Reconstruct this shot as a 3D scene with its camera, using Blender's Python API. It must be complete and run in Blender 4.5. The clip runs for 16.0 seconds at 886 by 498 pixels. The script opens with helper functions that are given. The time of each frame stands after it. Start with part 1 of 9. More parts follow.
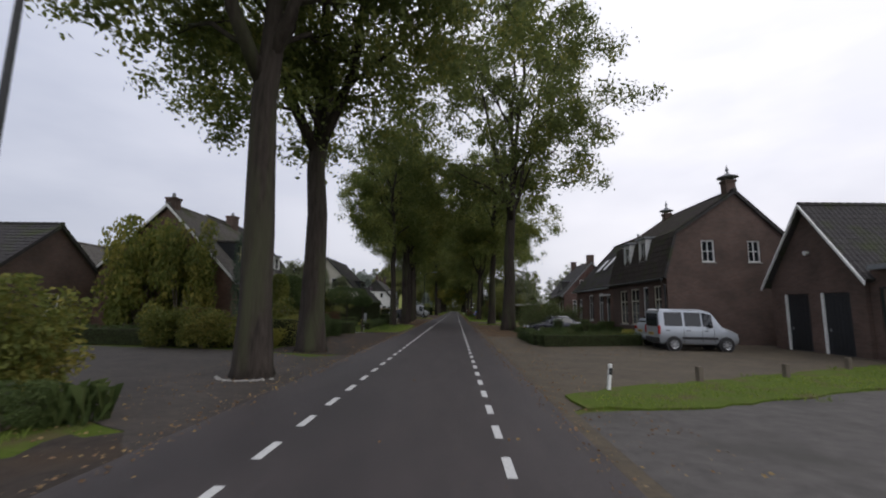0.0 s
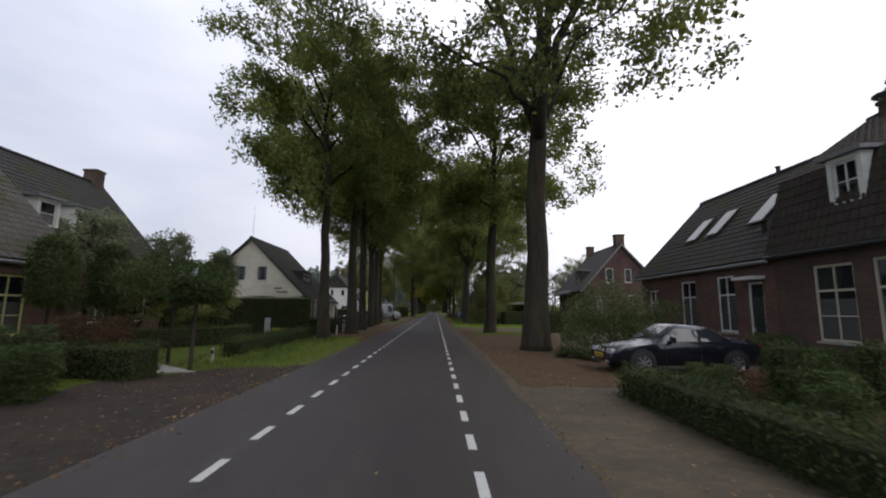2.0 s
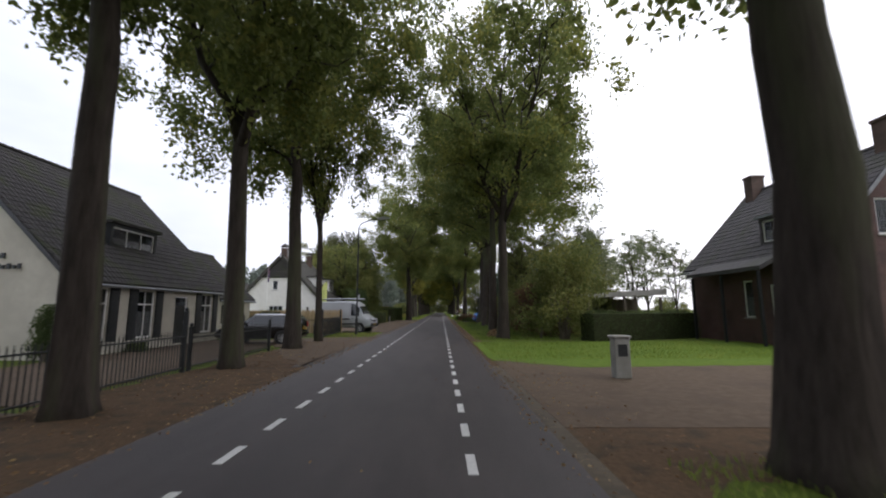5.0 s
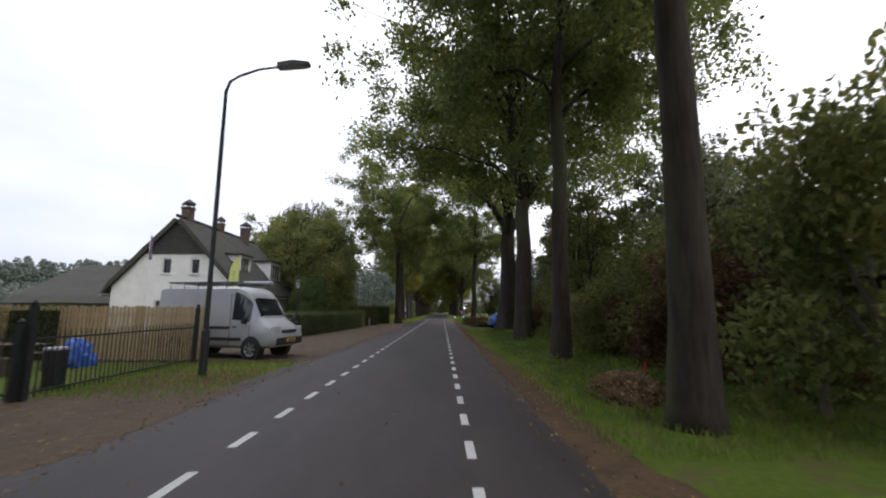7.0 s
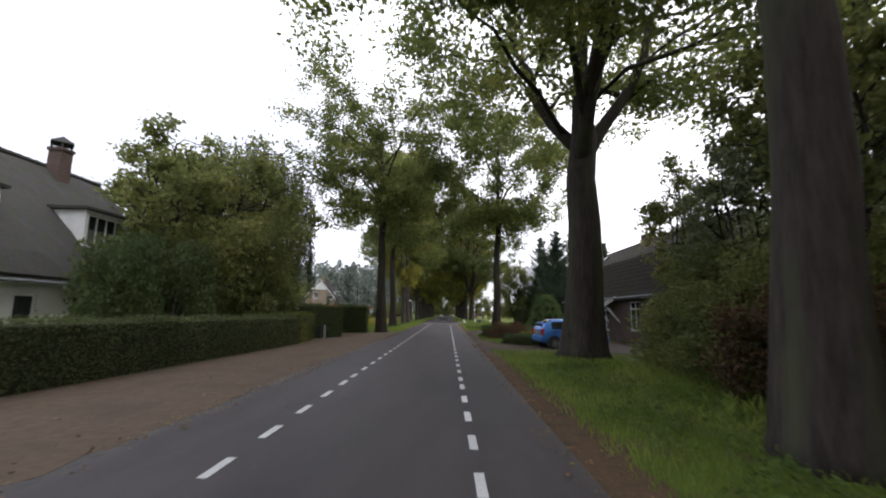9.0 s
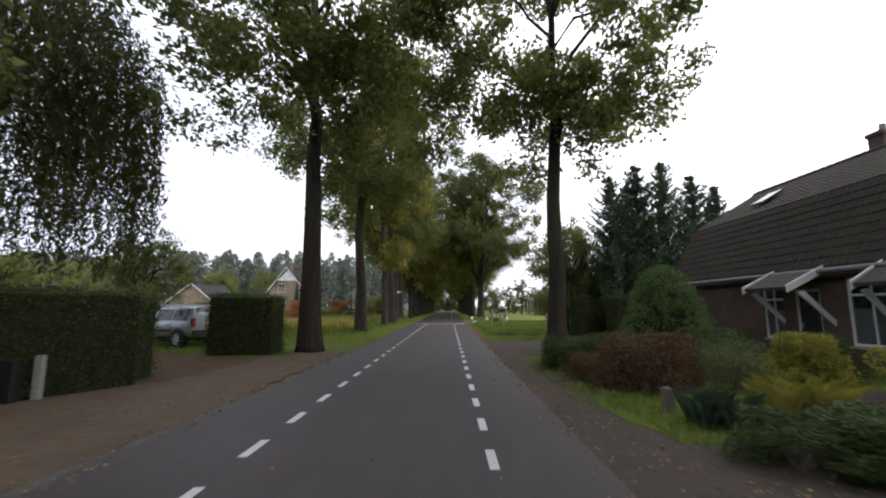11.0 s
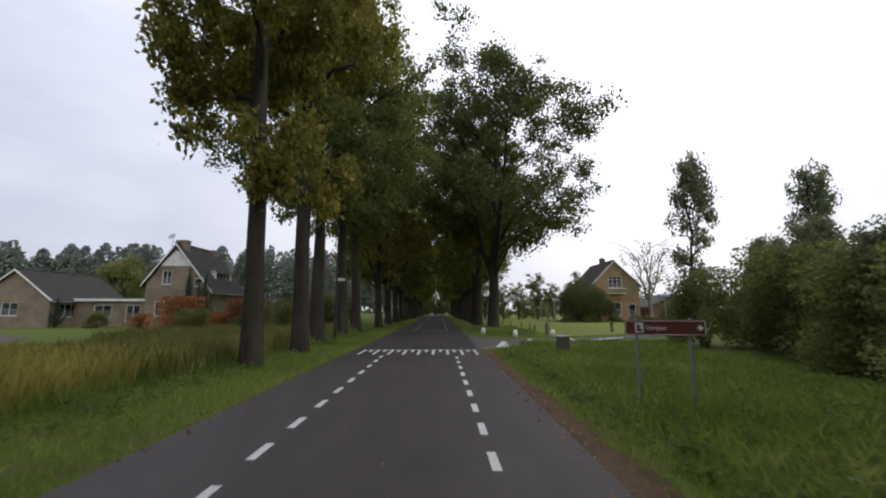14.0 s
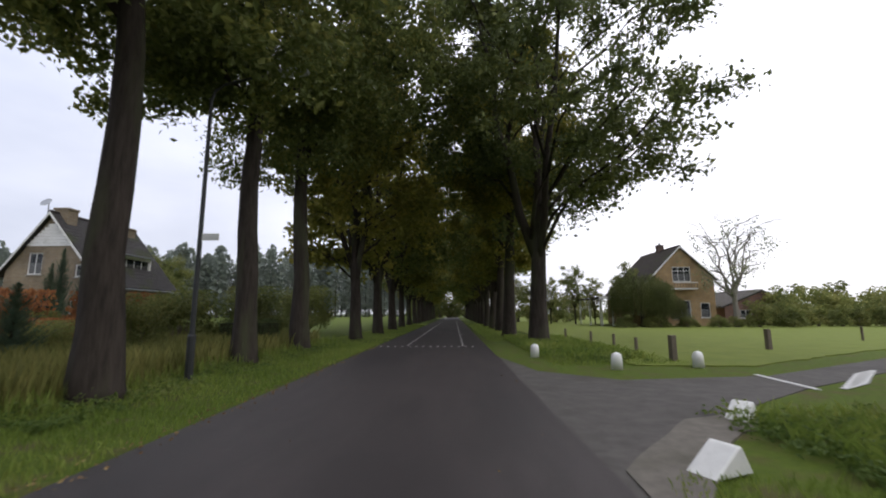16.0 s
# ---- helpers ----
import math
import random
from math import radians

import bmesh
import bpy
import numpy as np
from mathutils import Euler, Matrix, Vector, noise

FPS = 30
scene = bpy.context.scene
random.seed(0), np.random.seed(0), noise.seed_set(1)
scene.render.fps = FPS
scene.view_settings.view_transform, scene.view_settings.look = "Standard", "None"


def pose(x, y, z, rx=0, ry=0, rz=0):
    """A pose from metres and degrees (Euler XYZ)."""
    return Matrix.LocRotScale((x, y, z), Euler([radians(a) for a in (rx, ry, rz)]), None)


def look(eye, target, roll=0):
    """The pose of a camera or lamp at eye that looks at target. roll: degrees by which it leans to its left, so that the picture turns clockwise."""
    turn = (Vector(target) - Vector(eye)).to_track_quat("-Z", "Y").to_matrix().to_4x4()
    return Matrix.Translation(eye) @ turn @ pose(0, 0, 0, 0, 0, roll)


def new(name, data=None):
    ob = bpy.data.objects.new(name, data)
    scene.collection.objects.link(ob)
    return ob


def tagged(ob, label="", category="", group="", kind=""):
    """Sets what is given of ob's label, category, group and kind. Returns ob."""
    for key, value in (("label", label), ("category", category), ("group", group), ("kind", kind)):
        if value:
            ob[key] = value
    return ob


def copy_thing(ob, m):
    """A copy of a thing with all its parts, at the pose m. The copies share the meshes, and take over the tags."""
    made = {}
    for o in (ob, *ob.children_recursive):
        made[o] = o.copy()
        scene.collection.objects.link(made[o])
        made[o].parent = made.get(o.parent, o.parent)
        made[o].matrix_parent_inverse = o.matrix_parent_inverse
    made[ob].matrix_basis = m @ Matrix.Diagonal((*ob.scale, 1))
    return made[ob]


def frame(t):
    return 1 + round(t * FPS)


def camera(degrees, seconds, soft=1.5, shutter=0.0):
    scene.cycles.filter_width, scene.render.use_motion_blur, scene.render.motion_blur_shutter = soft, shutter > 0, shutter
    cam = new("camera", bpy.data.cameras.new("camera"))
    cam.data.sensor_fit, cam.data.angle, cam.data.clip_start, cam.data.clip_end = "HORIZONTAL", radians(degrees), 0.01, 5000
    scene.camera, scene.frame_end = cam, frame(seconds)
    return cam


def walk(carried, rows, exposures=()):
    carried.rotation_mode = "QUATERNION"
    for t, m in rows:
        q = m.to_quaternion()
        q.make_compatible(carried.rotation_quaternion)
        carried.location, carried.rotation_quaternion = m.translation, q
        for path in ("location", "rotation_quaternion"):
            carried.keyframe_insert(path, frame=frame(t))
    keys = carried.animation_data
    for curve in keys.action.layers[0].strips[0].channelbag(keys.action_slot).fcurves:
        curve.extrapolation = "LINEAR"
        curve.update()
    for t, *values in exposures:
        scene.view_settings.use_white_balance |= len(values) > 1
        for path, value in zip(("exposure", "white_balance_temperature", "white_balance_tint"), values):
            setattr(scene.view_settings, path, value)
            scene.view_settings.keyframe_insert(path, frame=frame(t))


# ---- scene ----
cam = camera(92.5, 16.0, soft=2.0, shutter=0.16)
PATH = [
    (0, (0.011, -2.899, 1.749), (-0.051, -0.92, 2.029), 0.9),
    (0.5, (-0.069, 1.679, 1.71), (-0.096, 3.657, 2.004), 0.8),
    (1, (-0.076, 6.389, 1.717), (-0.069, 8.367, 2.008), 0.9),
    (1.5, (0.003, 11.001, 1.746), (0.029, 12.98, 2.034), 0.8),
    (2, (0.14, 15.706, 1.745), (0.17, 17.685, 2.028), 0.6),
    (2.5, (0.244, 20.266, 1.764), (0.273, 22.246, 2.044), 0.2),
    (3, (0.336, 25.046, 1.749), (0.348, 27.027, 2.021), -0.3),
    (3.5, (0.331, 29.922, 1.682), (0.329, 31.901, 1.968), -0.4),
    (4, (0.302, 34.925, 1.671), (0.292, 36.904, 1.962), -0.4),
    (4.5, (0.294, 39.683, 1.739), (0.299, 41.663, 2.024), -0.3),
    (7, (0.281, 63.916, 1.66), (0.284, 65.895, 1.948), 0.3),
    (7.5, (0.294, 68.91, 1.671), (0.298, 70.888, 1.967), 0.8),
    (8, (0.293, 73.896, 1.703), (0.288, 75.875, 1.989), 1.1),
    (8.5, (0.283, 78.66, 1.739), (0.265, 80.638, 2.037), 1.0),
    (11, (0.145, 103.198, 1.72), (0.117, 105.179, 1.994), -0.1),
    (11.5, (0.026, 108.08, 1.667), (-0.009, 110.059, 1.954), -0.0),
    (12, (-0.002, 112.586, 1.72), (-0.039, 114.566, 2.001), 0.8),
    (12.5, (-0.084, 117.386, 1.748), (-0.102, 119.367, 2.025), 0.7),
    (13, (-0.12, 121.895, 1.744), (-0.122, 123.876, 2.02), 0.8),
    (13.5, (-0.116, 126.138, 1.759), (-0.102, 128.119, 2.032), 0.3),
    (14, (-0.016, 130.439, 1.763), (-0.002, 132.418, 2.05), 0.1),
    (14.5, (0.044, 134.727, 1.735), (0.05, 136.707, 2.012), 0.0),
    (15, (0.125, 138.75, 1.689), (0.119, 140.731, 1.962), -0.3),
    (15.5, (0.208, 142.75, 1.692), (0.181, 144.73, 1.975), -0.0),
    (16, (0.184, 146.35, 1.666), (0.134, 148.325, 1.966), -0.2),
]
walk(cam, [(t, look(eye, target, roll)) for t, eye, target, roll in PATH], [(0, -0.53), (1.5, -0.40), (3, -0.10), (4.5, 0.14), (7, 0.16), (8.5, 0.46), (11, 0.36), (12.5, -0.10), (14, -0.30), (15, -0.14), (16, -0.08)])

# ---- world and light ----
world = bpy.data.worlds.new("overcast_sky")
scene.world = world
world.use_nodes = True
wn, wl = world.node_tree.nodes, world.node_tree.links
wn.clear()
w_out = wn.new("ShaderNodeOutputWorld")
w_bg = wn.new("ShaderNodeBackground")
w_sky = wn.new("ShaderNodeTexSky")
w_sky.sky_type = "NISHITA"
w_sky.sun_disc = False
w_sky.sun_elevation, w_sky.sun_rotation = radians(38), radians(60)
w_dim = wn.new("ShaderNodeMix")
w_dim.data_type, w_dim.blend_type = "RGBA", "MULTIPLY"
w_dim.inputs[0].default_value = 1.0
w_dim.inputs[7].default_value = (0.10, 0.10, 0.10, 1)
w_co = wn.new("ShaderNodeTexCoord")
w_map = wn.new("ShaderNodeMapping")
w_map.inputs["Scale"].default_value = (1.2, 1.2, 3.2)
w_noise = wn.new("ShaderNodeTexNoise")
w_noise.inputs["Scale"].default_value = 1.7
w_noise.inputs["Detail"].default_value = 5
w_ramp = wn.new("ShaderNodeValToRGB")
w_ramp.color_ramp.elements[0].position, w_ramp.color_ramp.elements[0].color = 0.34, (0.88, 0.88, 0.965, 1)
w_ramp.color_ramp.elements[1].position, w_ramp.color_ramp.elements[1].color = 0.62, (1.10, 1.08, 1.135, 1)
w_mix = wn.new("ShaderNodeMix")
w_mix.data_type = "RGBA"
w_mix.inputs[0].default_value = 0.94
wl.new(w_co.outputs["Generated"], w_map.inputs["Vector"])
wl.new(w_map.outputs[0], w_noise.inputs["Vector"])
wl.new(w_noise.outputs[0], w_ramp.inputs[0])
wl.new(w_sky.outputs[0], w_dim.inputs[6])
wl.new(w_dim.outputs[2], w_mix.inputs[6])
wl.new(w_ramp.outputs[0], w_mix.inputs[7])
# an overcast sky is brighter overhead than at the horizon
w_sep = wn.new("ShaderNodeSeparateXYZ")
w_lift = wn.new("ShaderNodeMapRange")
w_lift.inputs[1].default_value, w_lift.inputs[2].default_value = 0.0, 1.0
w_lift.inputs[3].default_value, w_lift.inputs[4].default_value = 0.86, 1.5
w_mul = wn.new("ShaderNodeMix")
w_mul.data_type, w_mul.blend_type = "RGBA", "MULTIPLY"
w_mul.inputs[0].default_value = 1.0
wl.new(w_co.outputs["Generated"], w_sep.inputs[0])
wl.new(w_sep.outputs[2], w_lift.inputs[0])
wl.new(w_mix.outputs[2], w_mul.inputs[6])
wl.new(w_lift.outputs[0], w_mul.inputs[7])
w_side = wn.new("ShaderNodeMapRange")
w_side.inputs[1].default_value, w_side.inputs[2].default_value = -0.85, 0.45
w_tone = wn.new("ShaderNodeValToRGB")
w_tone.color_ramp.elements[0].color, w_tone.color_ramp.elements[1].color = (0.66, 0.71, 0.80, 1), (1.16, 1.16, 1.17, 1)
w_veil = wn.new("ShaderNodeMix")
w_veil.data_type, w_veil.blend_type = "RGBA", "MULTIPLY"
w_veil.inputs[0].default_value = 1.0
wl.new(w_sep.outputs[0], w_side.inputs[0])
wl.new(w_side.outputs[0], w_tone.inputs[0])
wl.new(w_mul.outputs[2], w_veil.inputs[6])
wl.new(w_tone.outputs[0], w_veil.inputs[7])
wl.new(w_veil.outputs[2], w_bg.inputs[0])
w_bg.inputs[1].default_value = 1.2
wl.new(w_bg.outputs[0], w_out.inputs[0])

sun_data = bpy.data.lights.new("sun", "SUN")
sun_data.energy, sun_data.angle, sun_data.color = 0.5, radians(30), (1.0, 0.97, 0.93)
sun = new("sun", sun_data)
sun.matrix_world = look((40, 20, 60), (0, 50, 0))

# ---- materials ----
MATS = {}


def mat(name, a, b=None, scale=6.0, rough=0.8, metal=0.0, bump=0.0, bscale=40.0, third=None, coat=0.0, stretch=(1, 1, 1), rand=0.0, spec=0.5):
    """Two-scale noise material: colour a to b in blotches, a third colour in rare stains, fine bump."""
    m = bpy.data.materials.new(name)
    m.use_nodes = True
    n, l = m.node_tree.nodes, m.node_tree.links
    p = n["Principled BSDF"]
    p.inputs["Roughness"].default_value, p.inputs["Metallic"].default_value = rough, metal
    p.inputs["Coat Weight"].default_value = coat
    p.inputs["Specular IOR Level"].default_value = spec
    co = n.new("ShaderNodeTexCoord")
    geo = n.new("ShaderNodeNewGeometry")
    mp = n.new("ShaderNodeMapping")
    mp.inputs["Scale"].default_value = stretch
    l.new(geo.outputs["Position"], mp.inputs["Vector"])
    b = b or tuple(c * 0.8 for c in a)
    t = n.new("ShaderNodeTexNoise")
    t.inputs["Scale"].default_value, t.inputs["Detail"].default_value = scale, 8
    t.inputs["Roughness"].default_value = 0.65
    l.new(mp.outputs[0], t.inputs["Vector"])
    r = n.new("ShaderNodeValToRGB")
    r.color_ramp.elements[0].position, r.color_ramp.elements[0].color = 0.35, (*a, 1)
    r.color_ramp.elements[1].position, r.color_ramp.elements[1].color = 0.65, (*b, 1)
    l.new(t.outputs[0], r.inputs[0])
    col = r.outputs[0]
    if third:
        t2 = n.new("ShaderNodeTexNoise")
        t2.inputs["Scale"].default_value, t2.inputs["Detail"].default_value = scale * 0.17, 6
        l.new(mp.outputs[0], t2.inputs["Vector"])
        r2 = n.new("ShaderNodeValToRGB")
        r2.color_ramp.elements[0].position, r2.color_ramp.elements[1].position = 0.5, 0.68
        l.new(t2.outputs[0], r2.inputs[0])
        mx = n.new("ShaderNodeMix")
        mx.data_type = "RGBA"
        mx.inputs[7].default_value = (*third, 1)
        l.new(r2.outputs[0], mx.inputs[0])
        l.new(col, mx.inputs[6])
        col = mx.outputs[2]
    if rand:
        oi = n.new("ShaderNodeObjectInfo")
        hs = n.new("ShaderNodeHueSaturation")
        mr = n.new("ShaderNodeMapRange")
        mr.inputs[3].default_value, mr.inputs[4].default_value = 1 - rand, 1 + rand
        l.new(oi.outputs["Random"], mr.inputs[0])
        l.new(mr.outputs[0], hs.inputs["Value"])
        l.new(col, hs.inputs["Color"])
        col = hs.outputs[0]
    l.new(col, p.inputs["Base Color"])
    if bump:
        t3 = n.new("ShaderNodeTexNoise")
        t3.inputs["Scale"].default_value, t3.inputs["Detail"].default_value = bscale, 4
        l.new(mp.outputs[0], t3.inputs["Vector"])
        bp = n.new("ShaderNodeBump")
        bp.inputs["Strength"].default_value, bp.inputs["Distance"].default_value = bump, 0.02
        l.new(t3.outputs[0], bp.inputs["Height"])
        l.new(bp.outputs[0], p.inputs["Normal"])
    MATS[name] = m
    return m


def brick_mat(name, c1, c2, mortar, size=(0.21, 0.065), plane="xz", rough=0.85, flat=False):
    """Brickwork that lies along the wall's own direction, in true brick size."""
    m = mat(name, c1, c2, scale=1.3, rough=rough)
    n, l = m.node_tree.nodes, m.node_tree.links
    p = n["Principled BSDF"]
    geo = n.new("ShaderNodeNewGeometry")
    sep = n.new("ShaderNodeSeparateXYZ")
    l.new(geo.outputs["Position"], sep.inputs[0])
    com = n.new("ShaderNodeCombineXYZ")
    if flat:
        l.new(sep.outputs[0], com.inputs[0])
        l.new(sep.outputs[1], com.inputs[1])
    else:
        ad = n.new("ShaderNodeMath")
        l.new(sep.outputs[0], ad.inputs[0])
        l.new(sep.outputs[1], ad.inputs[1])
        l.new(ad.outputs[0], com.inputs[0])
        l.new(sep.outputs[2], com.inputs[1])
    br = n.new("ShaderNodeTexBrick")
    br.inputs["Scale"].default_value = 1.0
    br.inputs["Brick Width"].default_value, br.inputs["Row Height"].default_value = size
    br.inputs["Mortar Size"].default_value = 0.006
    br.inputs["Mortar Smooth"].default_value = 0.3
    br.inputs["Color1"].default_value, br.inputs["Color2"].default_value = (*c1, 1), (*c2, 1)
    br.inputs["Mortar"].default_value = (*mortar, 1)
    l.new(com.outputs[0], br.inputs["Vector"])
    t = n.new("ShaderNodeTexNoise")
    t.inputs["Scale"].default_value, t.inputs["Detail"].default_value = 0.9, 7
    l.new(geo.outputs["Position"], t.inputs["Vector"])
    mr = n.new("ShaderNodeMapRange")
    mr.inputs[1].default_value, mr.inputs[2].default_value = 0.3, 0.7
    mr.inputs[3].default_value, mr.inputs[4].default_value = 0.72, 1.22
    l.new(t.outputs[0], mr.inputs[0])
    mx = n.new("ShaderNodeMix")
    mx.data_type, mx.blend_type = "RGBA", "MULTIPLY"
    mx.inputs[0].default_value = 1.0
    l.new(br.outputs["Color"], mx.inputs[6])
    l.new(mr.outputs[0], mx.inputs[7])
    l.new(mx.outputs[2], p.inputs["Base Color"])
    bp = n.new("ShaderNodeBump")
    bp.inputs["Strength"].default_value, bp.inputs["Distance"].default_value = 0.5, 0.008
    bp.invert = True
    l.new(br.outputs["Fac"], bp.inputs["Height"])
    l.new(bp.outputs[0], p.inputs["Normal"])
    return m


def leaf_mat(name, dark, mid, light, trans=0.25):
    m = bpy.data.materials.new(name)
    m.use_nodes = True
    n, l = m.node_tree.nodes, m.node_tree.links
    p = n["Principled BSDF"]
    p.inputs["Roughness"].default_value = 0.6
    p.inputs["Specular IOR Level"].default_value = 0.25
    geo = n.new("ShaderNodeNewGeometry")
    r = n.new("ShaderNodeValToRGB")
    r.color_ramp.elements[0].color, r.color_ramp.elements[1].color = (*dark, 1), (*light, 1)
    r.color_ramp.elements.new(0.55).color = (*mid, 1)
    t = n.new("ShaderNodeTexNoise")
    t.inputs["Scale"].default_value = 0.35
    l.new(geo.outputs["Position"], t.inputs["Vector"])
    mr = n.new("ShaderNodeMapRange")
    mr.inputs[1].default_value, mr.inputs[2].default_value = 0.3, 0.7
    mr.inputs[3].default_value, mr.inputs[4].default_value = -0.32, 0.32
    l.new(t.outputs[0], mr.inputs[0])
    soft = n.new("ShaderNodeMapRange")
    soft.inputs[3].default_value, soft.inputs[4].default_value = 0.2, 0.8
    l.new(geo.outputs["Random Per Island"], soft.inputs[0])
    ad = n.new("ShaderNodeMath")
    ad.use_clamp = True
    l.new(soft.outputs[0], ad.inputs[0])
    l.new(mr.outputs[0], ad.inputs[1])
    l.new(ad.outputs[0], r.inputs[0])
    oi = n.new("ShaderNodeObjectInfo")
    hs = n.new("ShaderNodeHueSaturation")
    mo = n.new("ShaderNodeMapRange")
    mo.inputs[3].default_value, mo.inputs[4].default_value = 0.9, 1.3
    l.new(oi.outputs["Random"], mo.inputs[0])
    hs.inputs["Saturation"].default_value = 0.93
    l.new(mo.outputs[0], hs.inputs["Value"])
    l.new(r.outputs[0], hs.inputs["Color"])
    l.new(hs.outputs[0], p.inputs["Base Color"])
    tr = n.new("ShaderNodeBsdfTranslucent")
    l.new(hs.outputs[0], tr.inputs["Color"])
    mix = n.new("ShaderNodeMixShader")
    mix.inputs[0].default_value = trans
    l.new(p.outputs[0], mix.inputs[1])
    l.new(tr.outputs[0], mix.inputs[2])
    l.new(mix.outputs[0], n["Material Output"].inputs[0])
    MATS[name] = m
    return m


def glass_mat(name, tint=(0.02, 0.024, 0.028), rough=0.05):
    m = bpy.data.materials.new(name)
    m.use_nodes = True
    p = m.node_tree.nodes["Principled BSDF"]
    p.inputs["Base Color"].default_value = (*tint, 1)
    p.inputs["Roughness"].default_value = rough
    p.inputs["Specular IOR Level"].default_value = 0.6
    MATS[name] = m
    return m


asphalt = mat("asphalt", (0.037, 0.0305, 0.030), (0.053, 0.0435, 0.043), scale=2.2, rough=0.62, bump=0.35, bscale=160, third=(0.028, 0.023, 0.023), stretch=(1, 0.22, 1), spec=0.4)
asphalt_old = mat("asphalt_old", (0.075, 0.070, 0.066), (0.11, 0.102, 0.095), scale=3, rough=0.8, bump=0.4, bscale=120, third=(0.07, 0.066, 0.06), spec=0.15)
paint = mat("road_paint", (0.62, 0.62, 0.60), (0.45, 0.45, 0.44), scale=30, rough=0.6, bump=0.2, bscale=150)
# darker copy of klinker; shade and lens vignetting partly put into the brick colour
klinker_dark = brick_mat("klinker_paving_dark", (0.036, 0.029, 0.023), (0.060, 0.047, 0.036), (0.03, 0.025, 0.02), (0.20, 0.10), flat=True)
klinker = brick_mat("klinker_paving", (0.059, 0.045, 0.026), (0.088, 0.067, 0.039), (0.05, 0.041, 0.032), (0.20, 0.10), flat=True)
litter = mat("leaf_litter", (0.072, 0.045, 0.026), (0.118, 0.078, 0.045), scale=14, rough=0.95, bump=0.7, bscale=60, third=(0.055, 0.042, 0.028), spec=0.15)
dirt = mat("dirt_track", (0.088, 0.064, 0.045), (0.126, 0.095, 0.067), scale=5, rough=0.95, bump=0.3, bscale=50, third=(0.085, 0.064, 0.048), spec=0.15)
earth_drive = mat("drive_earth", (0.052, 0.043, 0.036), (0.080, 0.067, 0.056), scale=4, rough=0.9, bump=0.4, bscale=40, third=(0.075, 0.055, 0.036), spec=0.15)
# dark bare earth, with verge shade and vignetting partly painted into its colour
earth_dark = mat("dark_earth", (0.034, 0.028, 0.024), (0.056, 0.046, 0.038), scale=4, rough=0.9, bump=0.4, bscale=40, third=(0.062, 0.044, 0.03), spec=0.15)
grass_soil = mat("grass_ground", (0.062, 0.095, 0.012), (0.095, 0.130, 0.018), scale=9, rough=0.95, bump=0.8, bscale=70, third=(0.095, 0.085, 0.035), spec=0.15)
lawn = mat("lawn", (0.072, 0.125, 0.013), (0.115, 0.17, 0.022), scale=4, rough=0.95, bump=0.6, bscale=90, spec=0.15)
meadow = mat("meadow", (0.118, 0.152, 0.030), (0.155, 0.185, 0.040), scale=0.8, rough=0.95, bump=0.6, bscale=30, spec=0.15)
field = mat("ploughed_field", (0.075, 0.06, 0.048), (0.12, 0.098, 0.08), scale=1.5, rough=1.0, bump=1.0, bscale=9, spec=0.15)
bark = mat("oak_bark", (0.030, 0.025, 0.021), (0.060, 0.049, 0.041), scale=9, rough=0.95, bump=1.0, bscale=14, third=(0.06, 0.062, 0.036), stretch=(1, 1, 0.16), spec=0.15)
bark_pale = mat("pale_bark", (0.16, 0.15, 0.13), (0.24, 0.22, 0.19), scale=9, rough=0.95, bump=0.8, bscale=18, stretch=(1, 1, 0.3), spec=0.15)
oak_leaf = leaf_mat("oak_leaf", (0.078, 0.101, 0.025), (0.147, 0.178, 0.044), (0.279, 0.271, 0.056), 0.5)
oak_gold = leaf_mat("oak_leaf_turning", (0.105, 0.113, 0.018), (0.205, 0.198, 0.03), (0.36, 0.30, 0.04), 0.5)
oak_dark = leaf_mat("oak_leaf_dark", (0.062, 0.085, 0.022), (0.115, 0.145, 0.038), (0.20, 0.215, 0.05), 0.4)
hedge_leaf = leaf_mat("hedge_leaf", (0.034, 0.056, 0.015), (0.062, 0.092, 0.023), (0.098, 0.125, 0.034), 0.3)
shrub_leaf = leaf_mat("shrub_leaf", (0.070, 0.095, 0.030), (0.120, 0.150, 0.050), (0.20, 0.22, 0.09), 0.4)
bush_leaf = leaf_mat("bush_leaf", (0.068, 0.089, 0.017), (0.138, 0.158, 0.028), (0.275, 0.234, 0.041), 0.4)
yellow_leaf = leaf_mat("yellow_leaf", (0.14, 0.15, 0.02), (0.24, 0.23, 0.03), (0.38, 0.33, 0.04), 0.35)
red_leaf = leaf_mat("russet_leaf", (0.058, 0.035, 0.018), (0.113, 0.06, 0.027), (0.17, 0.10, 0.042), 0.3)
conifer_leaf = leaf_mat("conifer_needle", (0.027, 0.050, 0.031), (0.054, 0.090, 0.050), (0.101, 0.146, 0.079), 0.2)
willow_leaf = leaf_mat("willow_leaf", (0.060, 0.072, 0.022), (0.102, 0.120, 0.036), (0.168, 0.168, 0.054), 0.4)
pale_leaf = leaf_mat("pale_leaf", (0.110, 0.131, 0.069), (0.179, 0.206, 0.104), (0.261, 0.275, 0.138), 0.4)
# paled and greyed for far trees: distance haze is put into this colour
hazed_leaf = leaf_mat("hazed_leaf", (0.15, 0.175, 0.155), (0.19, 0.225, 0.19), (0.24, 0.265, 0.21), 0.35)
grass_blade = leaf_mat("grass_blade", (0.100, 0.155, 0.018), (0.165, 0.225, 0.032), (0.26, 0.29, 0.06), 0.5)
